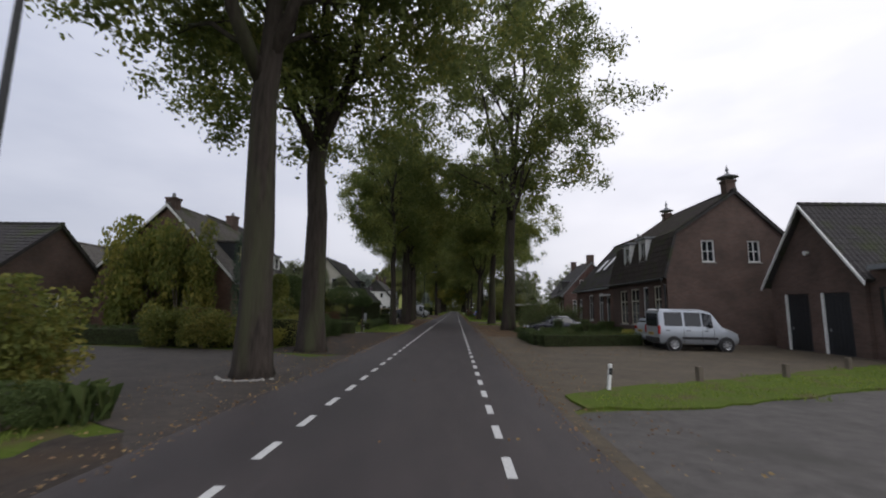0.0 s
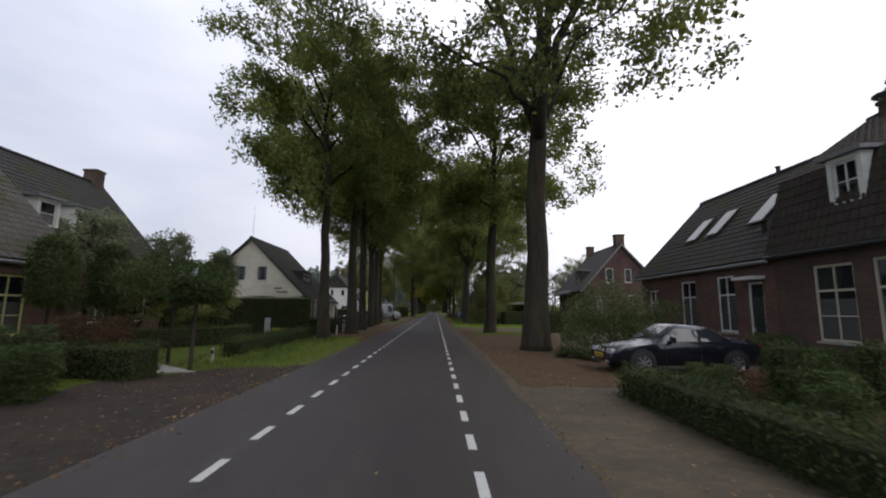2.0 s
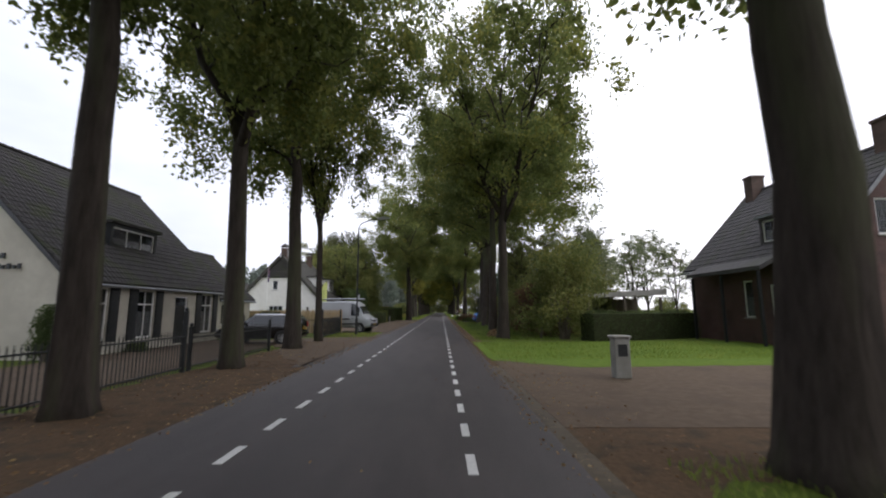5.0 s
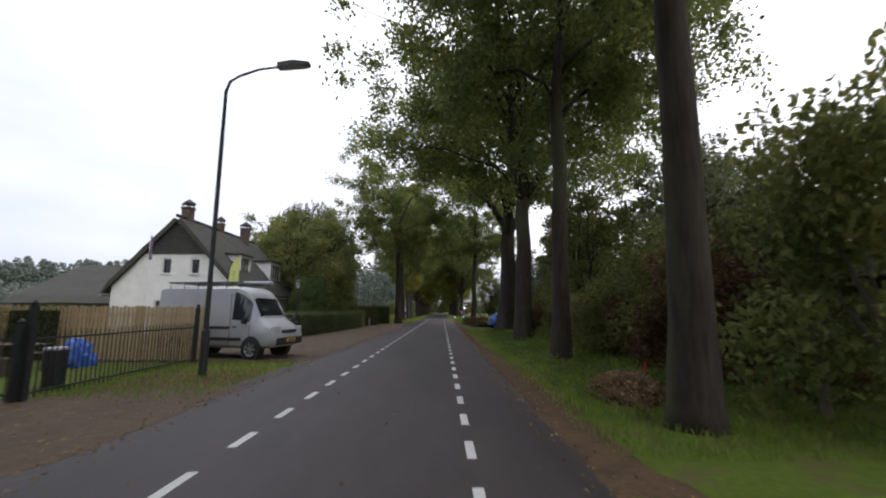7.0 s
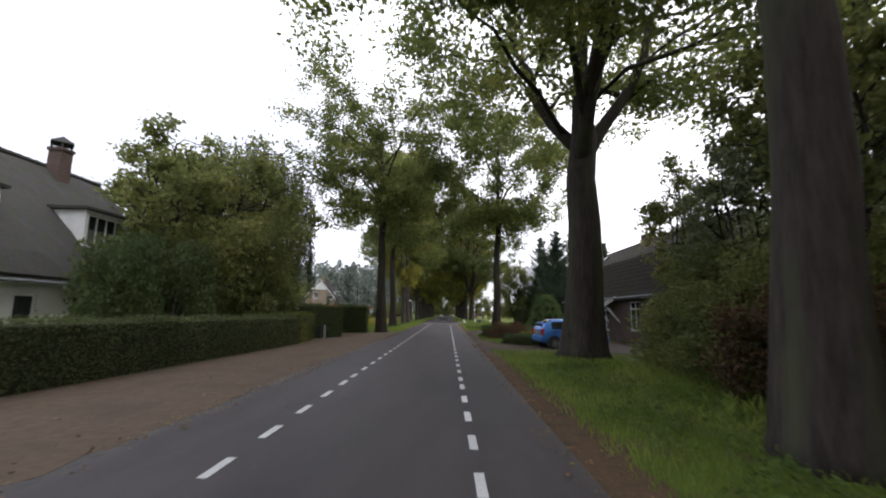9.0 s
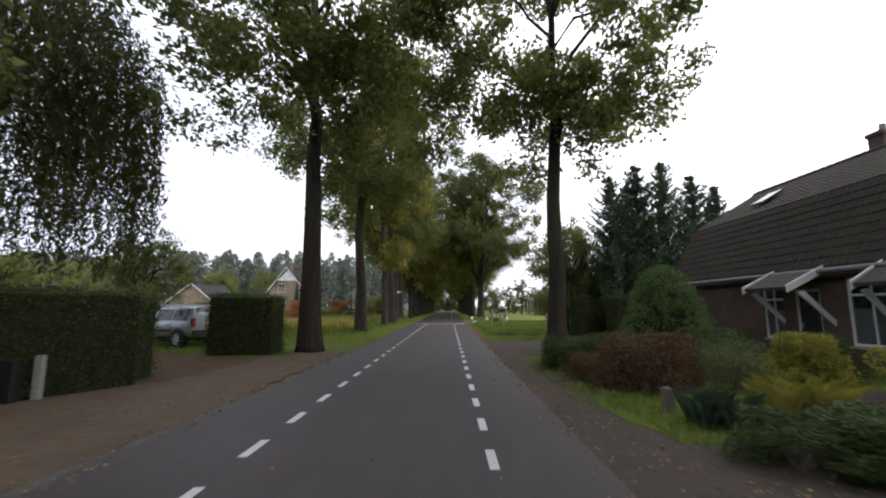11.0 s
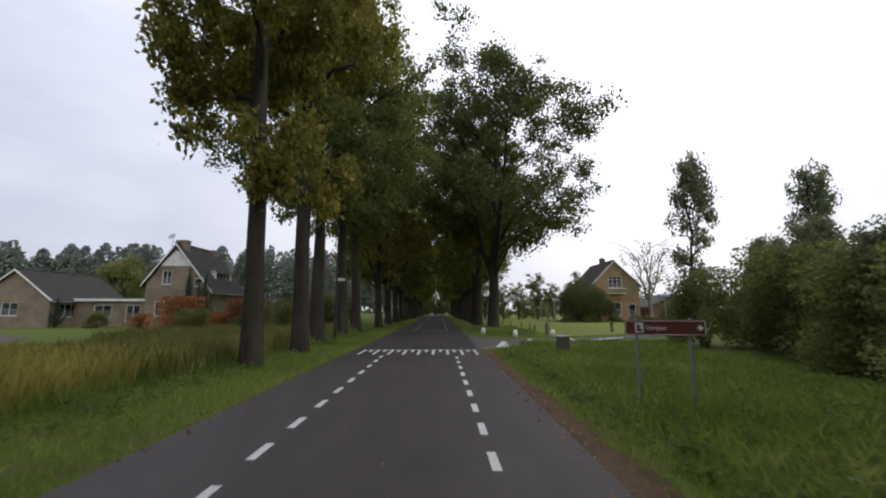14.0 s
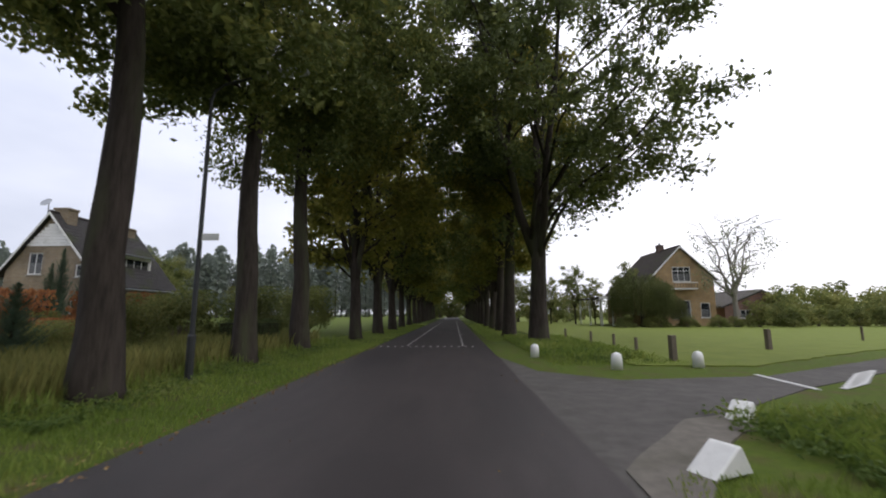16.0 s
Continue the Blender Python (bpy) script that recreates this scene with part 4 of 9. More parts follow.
def chimney(parent, x, y, z0, z1, w, d, m, cap="pot"):
    bm = bmesh.new()
    box(bm, x - w / 2, y - d / 2, z0, x + w / 2, y + d / 2, z1 - 0.14)
    box(bm, x - w / 2 - 0.05, y - d / 2 - 0.05, z1 - 0.14, x + w / 2 + 0.05, y + d / 2 + 0.05, z1)
    c = part("chimney", bm, m, parent)
    if cap == "pot":
        bm = bmesh.new()
        tube(bm, [(x, y, z1 - 0.02), (x, y, z1 + 0.12), (x, y, z1 + 0.34)], [0.15, 0.12, 0.10], 10)
        part("chimney_pot", bm, lead, c)
    if cap == "ornate":
        bm = bmesh.new()
        for sx in (-1, 1):
            for sy in (-1, 1):
                box(bm, x + sx * (w / 2 - 0.05) - 0.03, y + sy * (d / 2 - 0.05) - 0.03, z1, x + sx * (w / 2 - 0.05) + 0.03, y + sy * (d / 2 - 0.05) + 0.03, z1 + 0.2)
        tube(bm, [(x, y, z1 + 0.18), (x, y, z1 + 0.23), (x, y, z1 + 0.34), (x, y, z1 + 0.5), (x, y, z1 + 0.56), (x, y, z1 + 0.66), (x, y, z1 + 0.76), (x, y, z1 + 0.98)], [w * 1.05, w * 1.0, w * 0.45, 0.07, 0.05, 0.11, 0.06, 0.015], 12)
        part("chimney_cowl", bm, lead, c)
    if cap == "hat":
        bm = bmesh.new()
        for sx in (-1, 1):
            for sy in (-1, 1):
                box(bm, x + sx * (w / 2 - 0.06) - 0.035, y + sy * (d / 2 - 0.06) - 0.035, z1, x + sx * (w / 2 - 0.06) + 0.035, y + sy * (d / 2 - 0.06) + 0.035, z1 + 0.22)
        tube(bm, [(x, y, z1 + 0.22), (x, y, z1 + 0.27), (x, y, z1 + 0.62)], [w * 0.95, w * 0.93, 0.02], 4)
        part("chimney_cowl", bm, tile_dark, c)
    return c


def barge(parent, pts, y, m, width=0.2, thick=0.05, axis="y"):
    """Boards along the verge of a gable, through the points (u, z)."""
    for (a, za), (b, zb) in zip(pts, pts[1:]):
        bm = bmesh.new()
        prism(bm, [(a, za - width), (b, zb - width), (b, zb), (a, za)], axis, y - thick, y)
        part("verge_board", fix(bm), m, parent)


def dormer(parent, side, x, y, z0, w, h, depth, face_m, roof_m, mull=(2, 1), frame_m=None):
    """A box dormer that faces +x (side 1) or -x (side -1) from its face at x."""
    s = -1 if side > 0 else 1
    d = new("dormer")
    d.parent = parent
    d.empty_display_size = 0.1
    x0, x1 = sorted((x, x + s * depth))
    t = 0.16
    wall(d, face_m, "x", x, s * 0.12, y - w / 2, y + w / 2, [(y - w / 2, z0 + h), (y + w / 2, z0 + h)], [(y - w / 2 + t, y + w / 2 - t, z0 + 0.12, z0 + h - 0.14)], z0=z0, name="dormer_front")
    bm = bmesh.new()
    box(bm, x0 + (0.12 if s > 0 else 0), y - w / 2, z0, x1 - (0.12 if s < 0 else 0), y - w / 2 + 0.08, z0 + h)
    part("cheek", fix(bm), face_m, d)
    bm = bmesh.new()
    box(bm, x0 + (0.12 if s > 0 else 0), y + w / 2 - 0.08, z0, x1 - (0.12 if s < 0 else 0), y + w / 2, z0 + h)
    part("cheek", fix(bm), face_m, d)
    window(d, "x", x, (y - w / 2 + t, y + w / 2 - t, z0 + 0.12, z0 + h - 0.14), s, frame_m=frame_m, mull=mull, sill=False, back="curtain")
    bm = bmesh.new()
    ov = 0.16
    prism(bm, [(x - s * ov, z0 + h), (x + s * depth, z0 + h + 0.06), (x + s * depth, z0 + h + 0.18), (x - s * ov, z0 + h + 0.12)], "y", y - w / 2 - ov, y + w / 2 + ov)
    part("dormer_roof", fix(bm), roof_m, d)
    return d


def gable_house(name, label, x0, x1, y0, y1, eave_l, eave_r, ridge_x, ridge_z, wall_m, roof_m, front, back=(), left=(), right=(), over=0.3, verge=None, thatched=False, tile=(0.24, 0.34), skip=(), face=-1, gable_top=None):
    """A house whose ridge runs along y. front, left, right: openings as (u0, u1, z0, z1, how). how is a dict for window() or door()."""
    h = thing(name, pose(0, 0, 0), label, "house")
    t = 0.3
    gab = [(x0, eave_l), (ridge_x, ridge_z), (x1, eave_r)]
    if gable_top:
        gab = gable_top
    wall(h, wall_m, "y", y0, t, x0, x1, gab, [o[:4] for o in front])
    wall(h, wall_m, "y", y1, -t, x0, x1, gab, [o[:4] for o in back])
    wall(h, wall_m, "x", x0, t, y0 + t, y1 - t, [(y0, eave_l), (y1, eave_l)], [o[:4] for o in left])
    wall(h, wall_m, "x", x1, -t, y0 + t, y1 - t, [(y0, eave_r), (y1, eave_r)], [o[:4] for o in right])
    for side, at, inward, ops in (("y", y0, 1, front), ("y", y1, -1, back), ("x", x0, 1, left), ("x", x1, -1, right)):
        for o in ops:
            how = dict(o[4]) if len(o) > 4 else {}
            if how.pop("door", False):
                door(h, side, at, o[:4], inward, **how)
            else:
                window(h, side, at, o[:4], inward, **how)
    maker = thatch_face if thatched else functools.partial(roof_face, tile=tile)
    sl = (ridge_z - eave_l) / (ridge_x - x0)
    sr = (ridge_z - eave_r) / (x1 - ridge_x)
    lx, rx = x0 - over, x1 + over
    up = 0.17 if not thatched else 0.0
    if "left" not in skip:
        maker(h, (lx, y0 - over * 0.6, eave_l - sl * over + up), (lx, y1 + over * 0.6, eave_l - sl * over + up), (ridge_x, y1 + over * 0.6, ridge_z + up), (ridge_x, y0 - over * 0.6, ridge_z + up), roof_m)
    if "right" not in skip:
        maker(h, (rx, y1 + over * 0.6, eave_r - sr * over + up), (rx, y0 - over * 0.6, eave_r - sr * over + up), (ridge_x, y0 - over * 0.6, ridge_z + up), (ridge_x, y1 + over * 0.6, ridge_z + up), roof_m)
    if thatched:
        ridge_caps(h, ridge_x, y0 - over * 0.6, y1 + over * 0.6, ridge_z + 0.36, thatch)
    else:
        ridge_caps(h, ridge_x, y0 - over * 0.6, y1 + over * 0.6, ridge_z + up + 0.03, roof_m)
    if verge:
        barge(h, [(x0 - over, eave_l - sl * over + up + 0.02), (ridge_x, ridge_z + up + 0.02)], y0 - over * 0.6 - 0.005, verge)
        barge(h, [(ridge_x, ridge_z + up + 0.02), (x1 + over, eave_r - sr * over + up + 0.02)], y0 - over * 0.6 - 0.005, verge)
    for sx, z in ((x0 - over - 0.06, eave_l - sl * over + up - 0.12), (x1 + over + 0.06, eave_r - sr * over + up - 0.12)):
        bm = bmesh.new()
        tube(bm, [(sx, y0 - over * 0.5, z), (sx, y1 + over * 0.5, z)], [0.07, 0.07], 8)
        part("gutter", bm, lead, h)
    return h


cream_white = mat("cream_white_paint", (0.58, 0.54, 0.42), (0.50, 0.46, 0.36), scale=8, rough=0.5)
# long old brick house with a gambrel front slope, on the right
G = thing("farmhouse", pose(0, 0, 0), "long dark brick farmhouse with mossy gambrel tile roof", "house")
GX, GY, GE = 12.2, 22.0, 30.6
front = [(14.3, 15.05, 4.68, 5.98), (16.95, 17.65, 4.7, 5.98)]
facade = [(22.75, 23.7, 0.95, 3.35), (24.45, 25.2, 0.05, 3.35), (25.85, 27.2, 0.9, 3.3), (27.75, 29.1, 0.9, 3.25)]
wall(G, brick_dark, "y", GY, 0.3, GX, 20.6, [(GX, 3.9), (12.75, 6.3), (16.4, 8.8), (20.6, 4.7)], front)
wall(G, brick_dark, "x", GX, 0.3, GY + 0.3, GE, [(GY, 3.85), (GE, 3.85)], facade)
wall(G, brick_dark, "x", 20.6, -0.3, GY + 0.3, GE, [(GY, 4.6), (GE, 4.6)], [])
for o in front:
    window(G, "y", GY, o, 1, mull=(2, 2), frame_m=white_paint, back="")
for o in (facade[0], facade[2], facade[3]):
    window(G, "x", GX, o, 1, mull=(2, 2), transom=0.66, frame_m=cream_white)
door(G, "x", GX, facade[1], 1, dark_paint, light=0.28)
roof_face(G, (GX - 0.25, GY - 0.15, 3.75), (GX - 0.25, GE, 3.75), (12.72, GE, 6.42), (12.72, GY - 0.15, 6.42), roof_brown)
roof_face(G, (12.72, GY - 0.15, 6.42), (12.72, GE, 6.42), (16.4, GE, 8.98), (16.4, GY - 0.15, 8.98), roof_brown)
roof_face(G, (20.9, GE, 4.6), (20.9, GY - 0.15, 4.6), (16.4, GY - 0.15, 8.98), (16.4, GE, 8.98), tile_dark)
ridge_caps(G, 16.4, GY - 0.15, GE, 9.0, tile_dark)
chimney(G, 16.4, 22.45, 8.2, 9.7, 0.56, 0.56, brick_dark, "ornate")
chimney(G, 16.2, 29.6, 8.2, 9.3, 0.48, 0.48, brick_dark, "ornate")
dormer(G, -1, 12.3, 25.2, 4.95, 1.1, 1.5, 1.3, white_paint, lead, mull=(2, 2))
dormer(G, -1, 12.3, 27.75, 4.95, 1.1, 1.5, 1.3, white_paint, lead, mull=(2, 2))
bm = bmesh.new()
tube(bm, [(GX - 0.34, GY - 0.1, 3.66), (GX - 0.34, GE, 3.66)], [0.08, 0.08], 8)
part("gutter", bm, metal_dark, G)
bm = bmesh.new()
tube(bm, [(GX - 0.3, GY + 0.12, 3.62), (GX - 0.08, GY + 0.12, 3.3), (GX - 0.08, GY + 0.12, 0.0)], [0.05, 0.05, 0.05], 8)
part("downpipe", bm, metal_dark, G)
# lower half of the row with roof lights
G2 = gable_house("row_house", "red-brown brick row house with dark tiled roof and roof lights", GX, 20.2, GE + 0.01, 40.4, 3.85, 3.85, 16.2, 8.05, brick_red, tile_dark, [],
                 left=[(31.2, 32.0, 0.05, 2.9, dict(door=True, m=green_paint, light=0.2)), (32.7, 33.8, 0.95, 3.25, dict(mull=(2, 1), transom=0.66, back="blind")),
                       (35.3, 36.5, 0.95, 3.2, dict(mull=(2, 1), transom=0.66, back="blind")), (38.6, 39.6, 0.95, 2.9, dict(mull=(2, 1), transom=0.66))], over=0.32)
bm = bmesh.new()
box(bm, 11.7, 31.05, 2.98, 12.19, 32.15, 3.1)
part("door_canopy", bm, white_paint, G2)
for yy, u0, u1 in ((31.2, 0.36, 0.5), (32.85, 0.34, 0.64), (35.6, 0.33, 0.61), (37.25, 0.32, 0.58)):
    sk = new("roof_light")
    sk.parent = G2
    n_ = Vector((-4.2, 0, 4.0)).normalized()
    p0 = Vector((GX, yy, 3.85)).lerp(Vector((16.2, yy, 8.05)), u0) + Vector((-0.12, 0, 0.2))
    p1 = Vector((GX, yy, 3.85)).lerp(Vector((16.2, yy, 8.05)), u1) + Vector((-0.12, 0, 0.2))
    for nm, m_, grow, hgt in (("frame", metal_dark, 0.07, 0.05), ("pane", pane_glass, 0.0, 0.07)):
        bm = bmesh.new()
        dv = (p1 - p0).normalized() * grow
        vs = [bm.verts.new(q) for q in (p0 - dv - Vector((0, 0.39 + grow, 0)), p0 - dv + Vector((0, 0.39 + grow, 0)), p1 + dv + Vector((0, 0.39 + grow, 0)), p1 + dv - Vector((0, 0.39 + grow, 0)))]
        top = [bm.verts.new(v.co + Vector((-0.7, 0, 0.7)) * hgt) for v in vs]
        bm.faces.new(vs)
        bm.faces.new(top)
        for i in range(4):
            bm.faces.new((vs[i], vs[(i + 1) % 4], top[(i + 1) % 4], top[i]))
        part(nm, fix(bm), m_, sk)
bm = bmesh.new()
tube(bm, [(16.1, 34.6, 7.9), (16.1, 34.6, 8.5), (16.1, 34.6, 8.55)], [0.09, 0.09, 0.14], 8)
part("vent_pipe", bm, metal_dark, G2)
bm = bmesh.new()
tube(bm, [(13.0, 31.9, 4.6), (13.0, 31.9, 5.25), (13.0, 31.9, 5.3)], [0.09, 0.09, 0.15], 8)
part("vent_pipe", bm, metal_dark, G2)

# barn-like garage with its gable to the road
K = thing("garage", pose(0, 0, 0), "dark brick double garage with pitched tile roof", "garage")
kd = [(16.0, 17.35, 0.0, 2.75), (18.15, 19.5, 0.0, 2.75)]
wall(K, brick_dark, "x", 17.0, 0.3, 15.3, 20.5, [(15.3, 3.4), (17.9, 6.9), (20.5, 3.4)], kd)
part("wall", boxm(17.3, 15.3, -0.1, 27, 15.6, 3.4), brick_dark, K)
part("wall", boxm(17.3, 20.2, -0.1, 27, 20.5, 3.4), brick_dark, K)
for o in kd:
    door(K, "x", 17.0, o, 1, dark_paint, frame_m=dark_paint)
    bm = bmesh.new()
    box(bm, 16.96, o[1] - 0.02, 0, 17.04, o[1] + 0.08, 2.75)
    part("jamb", bm, white_paint, K)
roof_face(K, (27.2, 15.0, 3.2), (16.75, 15.0, 3.2), (16.75, 17.9, 7.08), (27.2, 17.9, 7.08), tile_dark)
roof_face(K, (16.75, 20.8, 3.2), (27.2, 20.8, 3.2), (27.2, 17.9, 7.08), (16.75, 17.9, 7.08), tile_dark)
ridge_caps(K, 17.9, 16.75, 27.2, 7.1, tile_dark, axis="x")
for a_, b_ in (((14.95, 3.15), (17.9, 7.1)), ((17.9, 7.1), (20.85, 3.15))):
    bm = bmesh.new()
    prism(bm, [(a_[0], a_[1] - 0.16), (b_[0], b_[1] - 0.16), (b_[0], b_[1]), (a_[0], a_[1])], "x", 16.66, 16.74)
    part("verge_board", fix(bm), white_paint, K)
bm = bmesh.new()
tube(bm, [(16.98, 17.9, 4.7), (16.8, 17.9, 4.68)], [0.09, 0.12], 8)
part("outdoor_lamp", bm, white_paint, K)
S = thing("shed", pose(0, 0, 0), "low flat-roofed shed with green boarded doors", "shed")
wall(S, brick_dark, "x", 17.2, 0.25, 9.5, 15.28, [(9.5, 3.6), (15.28, 3.6)], [(11.5, 14.9, 0.0, 2.9)])
part("wall", boxm(17.45, 9.5, -0.1, 24, 9.75, 3.6), brick_dark, S)
door(S, "x", 17.2, (11.5, 14.9, 0.0, 2.9), 1, wood_old, frame_m=green_paint)
bm = bmesh.new()
box(bm, 16.8, 9.2, 3.6, 24, 14.9, 3.8)
part("roof", bm, lead, S)

# plum brick house behind the hedge
WD = dict(mull=(1, 1), back="")
B = gable_house("brick_house", "plum-red brick house with grey tiled roof and two chimneys", 16.35, 24.9, 62.0, 71.5, 4.35, 4.35, 20.6, 9.0, brick_plum, tile_mid,
                [(18.8, 19.65, 4.85, 6.45, WD), (20.9, 21.65, 4.9, 6.4, WD), (17.7, 18.25, 1.35, 3.4, dict(mull=(1, 1), transom=0.75, back="curtain")), (21.1, 21.75, 0.9, 3.5, dict(mull=(1, 1), back="curtain"))],
                left=[(62.4, 62.95, 1.3, 3.3, dict(back="curtain")), (63.15, 63.6, 1.3, 3.3, dict(back="curtain")), (64.3, 65.15, 0.1, 2.9, dict(door=True, m=white_paint, light=0.2)), (66.3, 67.0, 1.3, 3.2, dict(back="curtain"))], over=0.38, tile=(0.28, 0.36))
barge(B, [(15.9, 3.95), (20.6, 9.2)], 61.77, lead, 0.22)
barge(B, [(20.6, 9.2), (25.35, 3.95)], 61.77, lead, 0.22)
chimney(B, 20.6, 62.5, 8.4, 10.3, 0.95, 0.8, brick_dark, "")
chimney(B, 20.3, 70.6, 8.4, 10.1, 0.8, 0.7, brick_dark, "")
dormer(B, -1, 16.7, 65.0, 4.95, 1.7, 1.35, 1.9, tile_mid, lead, mull=(2, 1))
bm = bmesh.new()
prism(bm, [(15.1, 3.55), (16.34, 4.2), (16.34, 4.4), (15.1, 3.75)], "y", 64.0, 70.0)
part("porch_roof", fix(bm), tile_mid, B)
for yy in (64.3, 67.0, 69.6):
    bm = bmesh.new()
    box(bm, 15.2, yy, 0, 15.32, yy + 0.12, 3.52)
    part("porch_post", bm, dark_paint, B)

# cream cottage with dark roof and shutters on the left
SH = dict(mull=(2, 1), transom=0.7, back="curtain")
C = gable_house("cream_cottage", "cream stucco cottage with dark tiled roof and shutters", -25.3, -13.6, 60.2, 71.2, 3.1, 3.1, -19.4, 8.9, stucco_cream, tile_dark,
                [(-20.85, -19.7, 4.5, 6.1, dict(mull=(1, 1), back="drapes")), (-18.65, -17.5, 4.5, 6.1, dict(mull=(1, 1), back="drapes")), (-18.5, -17.3, 0.8, 2.7, dict(mull=(2, 1), back="drapes"))],
                right=[(61.1, 62.3, 0.5, 2.7, SH), (64.0, 65.2, 0.5, 2.7, SH), (66.8, 67.9, 0.05, 2.5, dict(door=True, m=dark_paint, light=0.2)), (69.2, 70.4, 0.5, 2.7, SH)], over=0.4, verge=dark_paint)
for o_ in (61.1, 64.0, 69.2):
    for a_ in (o_ - 0.55, o_ + 1.23):
        bm = bmesh.new()
        box(bm, -13.59, a_, 0.45, -13.54, a_ + 0.52, 2.75)
        for k in range(8):
            box(bm, -13.545, a_ + 0.05, 0.55 + k * 0.265, -13.52, a_ + 0.47, 0.73 + k * 0.265)
        part("shutter", bm, dark_paint, C)
dormer(C, 1, -15.0, 65.4, 4.45, 3.2, 1.35, 3.2, dark_paint, tile_dark, mull=(3, 1))
for k in range(2):
    for j in range(4 + 2 * k):
        bm = bmesh.new()
        box(bm, -16.7 + j * 0.2 + k * 0.25, 60.14, 3.7 - k * 0.4, -16.57 + j * 0.2 + k * 0.25, 60.19, 3.84 - k * 0.4 + 0.06 * (j % 2))
        part("name_bar", bm, dark_paint, C)
bm = bmesh.new()
tube(bm, [(-19.4, 60.5, 8.9), (-19.4, 60.5, 12.6)], [0.022, 0.009], 5)
part("aerial", bm, metal_grey, C)
gable_house("cottage_annexe", "low cream annexe with dark tiled roof", -20.2, -14.0, 71.6, 76.4, 2.6, 2.6, -17.1, 5.6, stucco_cream, tile_dark, [], right=[(72.3, 73.2, 0.8, 2.2, dict(mull=(2, 1))), (74.2, 75.1, 0.8, 2.2, dict(mull=(2, 1)))], over=0.3)

# white thatched house with three capped chimneys
T = gable_house("thatched_house", "white stucco house with dark thatched roof and capped chimneys", -22.3, -13.9, 93.0, 104.5, 3.2, 3.2, -18.1, 7.75, stucco, thatch,
                [(-19.0, -18.35, 4.05, 5.15, dict(mull=(1, 1), back="")), (-17.05, -16.4, 4.05, 5.15, dict(mull=(1, 1), back="")), (-19.3, -17.7, 0.9, 2.3, dict(mull=(3, 1))), (-16.6, -15.6, 0.9, 2.3, dict(mull=(2, 1))), (-15.1, -14.7, 0.9, 2.2, dict(mull=(1, 1)))],
                right=[(94.6, 95.8, 0.8, 2.2, dict(mull=(2, 1))), (97.2, 98.0, 0.1, 2.2, dict(door=True, m=dark_paint)), (99.4, 100.6, 0.8, 2.2, dict(mull=(2, 1)))], over=0.45, thatched=True)
for k in range(9):
    a_ = 5.45 + k * 0.24
    hw = 2.05 * (1 - (a_ - 5.45) / 2.25)
    part("gable_board", boxm(-18.1 - hw, 92.93, a_, -18.1 + hw, 92.99, a_ + 0.225), tile_dark, T)
chimney(T, -18.1, 93.9, 7.3, 8.95, 0.6, 0.6, brick_dark, "hat")
chimney(T, -18.1, 98.4, 7.3, 8.7, 0.5, 0.5, brick_dark, "hat")
chimney(T, -17.7, 102.0, 7.3, 9.0, 0.62, 0.6, brick_dark, "hat")
dormer(T, 1, -14.75, 96.2, 4.4, 1.7, 1.3, 2.2, white_paint, thatch, mull=(3, 1))
dormer(T, 1, -14.4, 101.2, 4.1, 2.3, 1.6, 2.8, white_paint, thatch, mull=(4, 1))
T2 = thing("barn_wing", pose(0, 0, 0), "low barn with dark hipped thatched roof", "barn")
part("wall", boxm(-33.0, 97.2, -0.1, -24.6, 97.5, 2.25), brick_dark, T2)
part("wall", boxm(-24.9, 97.51, -0.1, -24.6, 105.8, 2.25), brick_dark, T2)
part("wall", boxm(-33.0, 105.81, -0.1, -24.6, 106.1, 2.25), brick_dark, T2)
thatch_face(T2, (-33.5, 96.7, 2.0), (-24.2, 96.7, 2.0), (-26.0, 101.6, 5.2), (-31.6, 101.6, 5.2), thatch)
thatch_face(T2, (-24.2, 96.7, 2.0), (-24.2, 106.5, 2.0), (-26.0, 101.7, 5.2), (-26.0, 101.6, 5.2), thatch)
thatch_face(T2, (-24.2, 106.5, 2.0), (-33.5, 106.5, 2.0), (-31.6, 101.7, 5.2), (-26.0, 101.7, 5.2), thatch)

# brown brick house with white porch on the right
H = gable_house("porch_house", "low brown brick house with big mossy tile roof", 11.9, 21.0, 106.5, 125.3, 3.1, 3.1, 16.5, 7.45, brick_dark, roof_brown, [],
                skip=("left",), gable_top=[(11.9, 3.1), (13.25, 5.5), (16.5, 7.45), (21.0, 3.1)],
                left=[(109.5, 111.0, 0.75, 2.55, dict(mull=(2, 1), transom=0.75, back="curtain")), (114.6, 116.0, 0.6, 2.55, dict(mull=(2, 1), transom=0.75, back="curtain")), (116.9, 117.9, 0.05, 2.3, dict(door=True, m=dark_paint, light=0.25)), (118.4, 119.4, 0.6, 2.45, dict(mull=(2, 1), transom=0.75, back="curtain"))], over=0.35)
roof_face(H, (11.55, 106.29, 2.65), (11.55, 125.51, 2.65), (13.15, 125.51, 5.62), (13.15, 106.29, 5.62), roof_brown)
roof_face(H, (13.15, 106.29, 5.62), (13.15, 125.51, 5.62), (16.5, 125.51, 7.62), (16.5, 106.29, 7.62), roof_brown)
chimney(H, 17.2, 119.3, 7.0, 8.5, 0.7, 0.6, brick_dark, "pot")
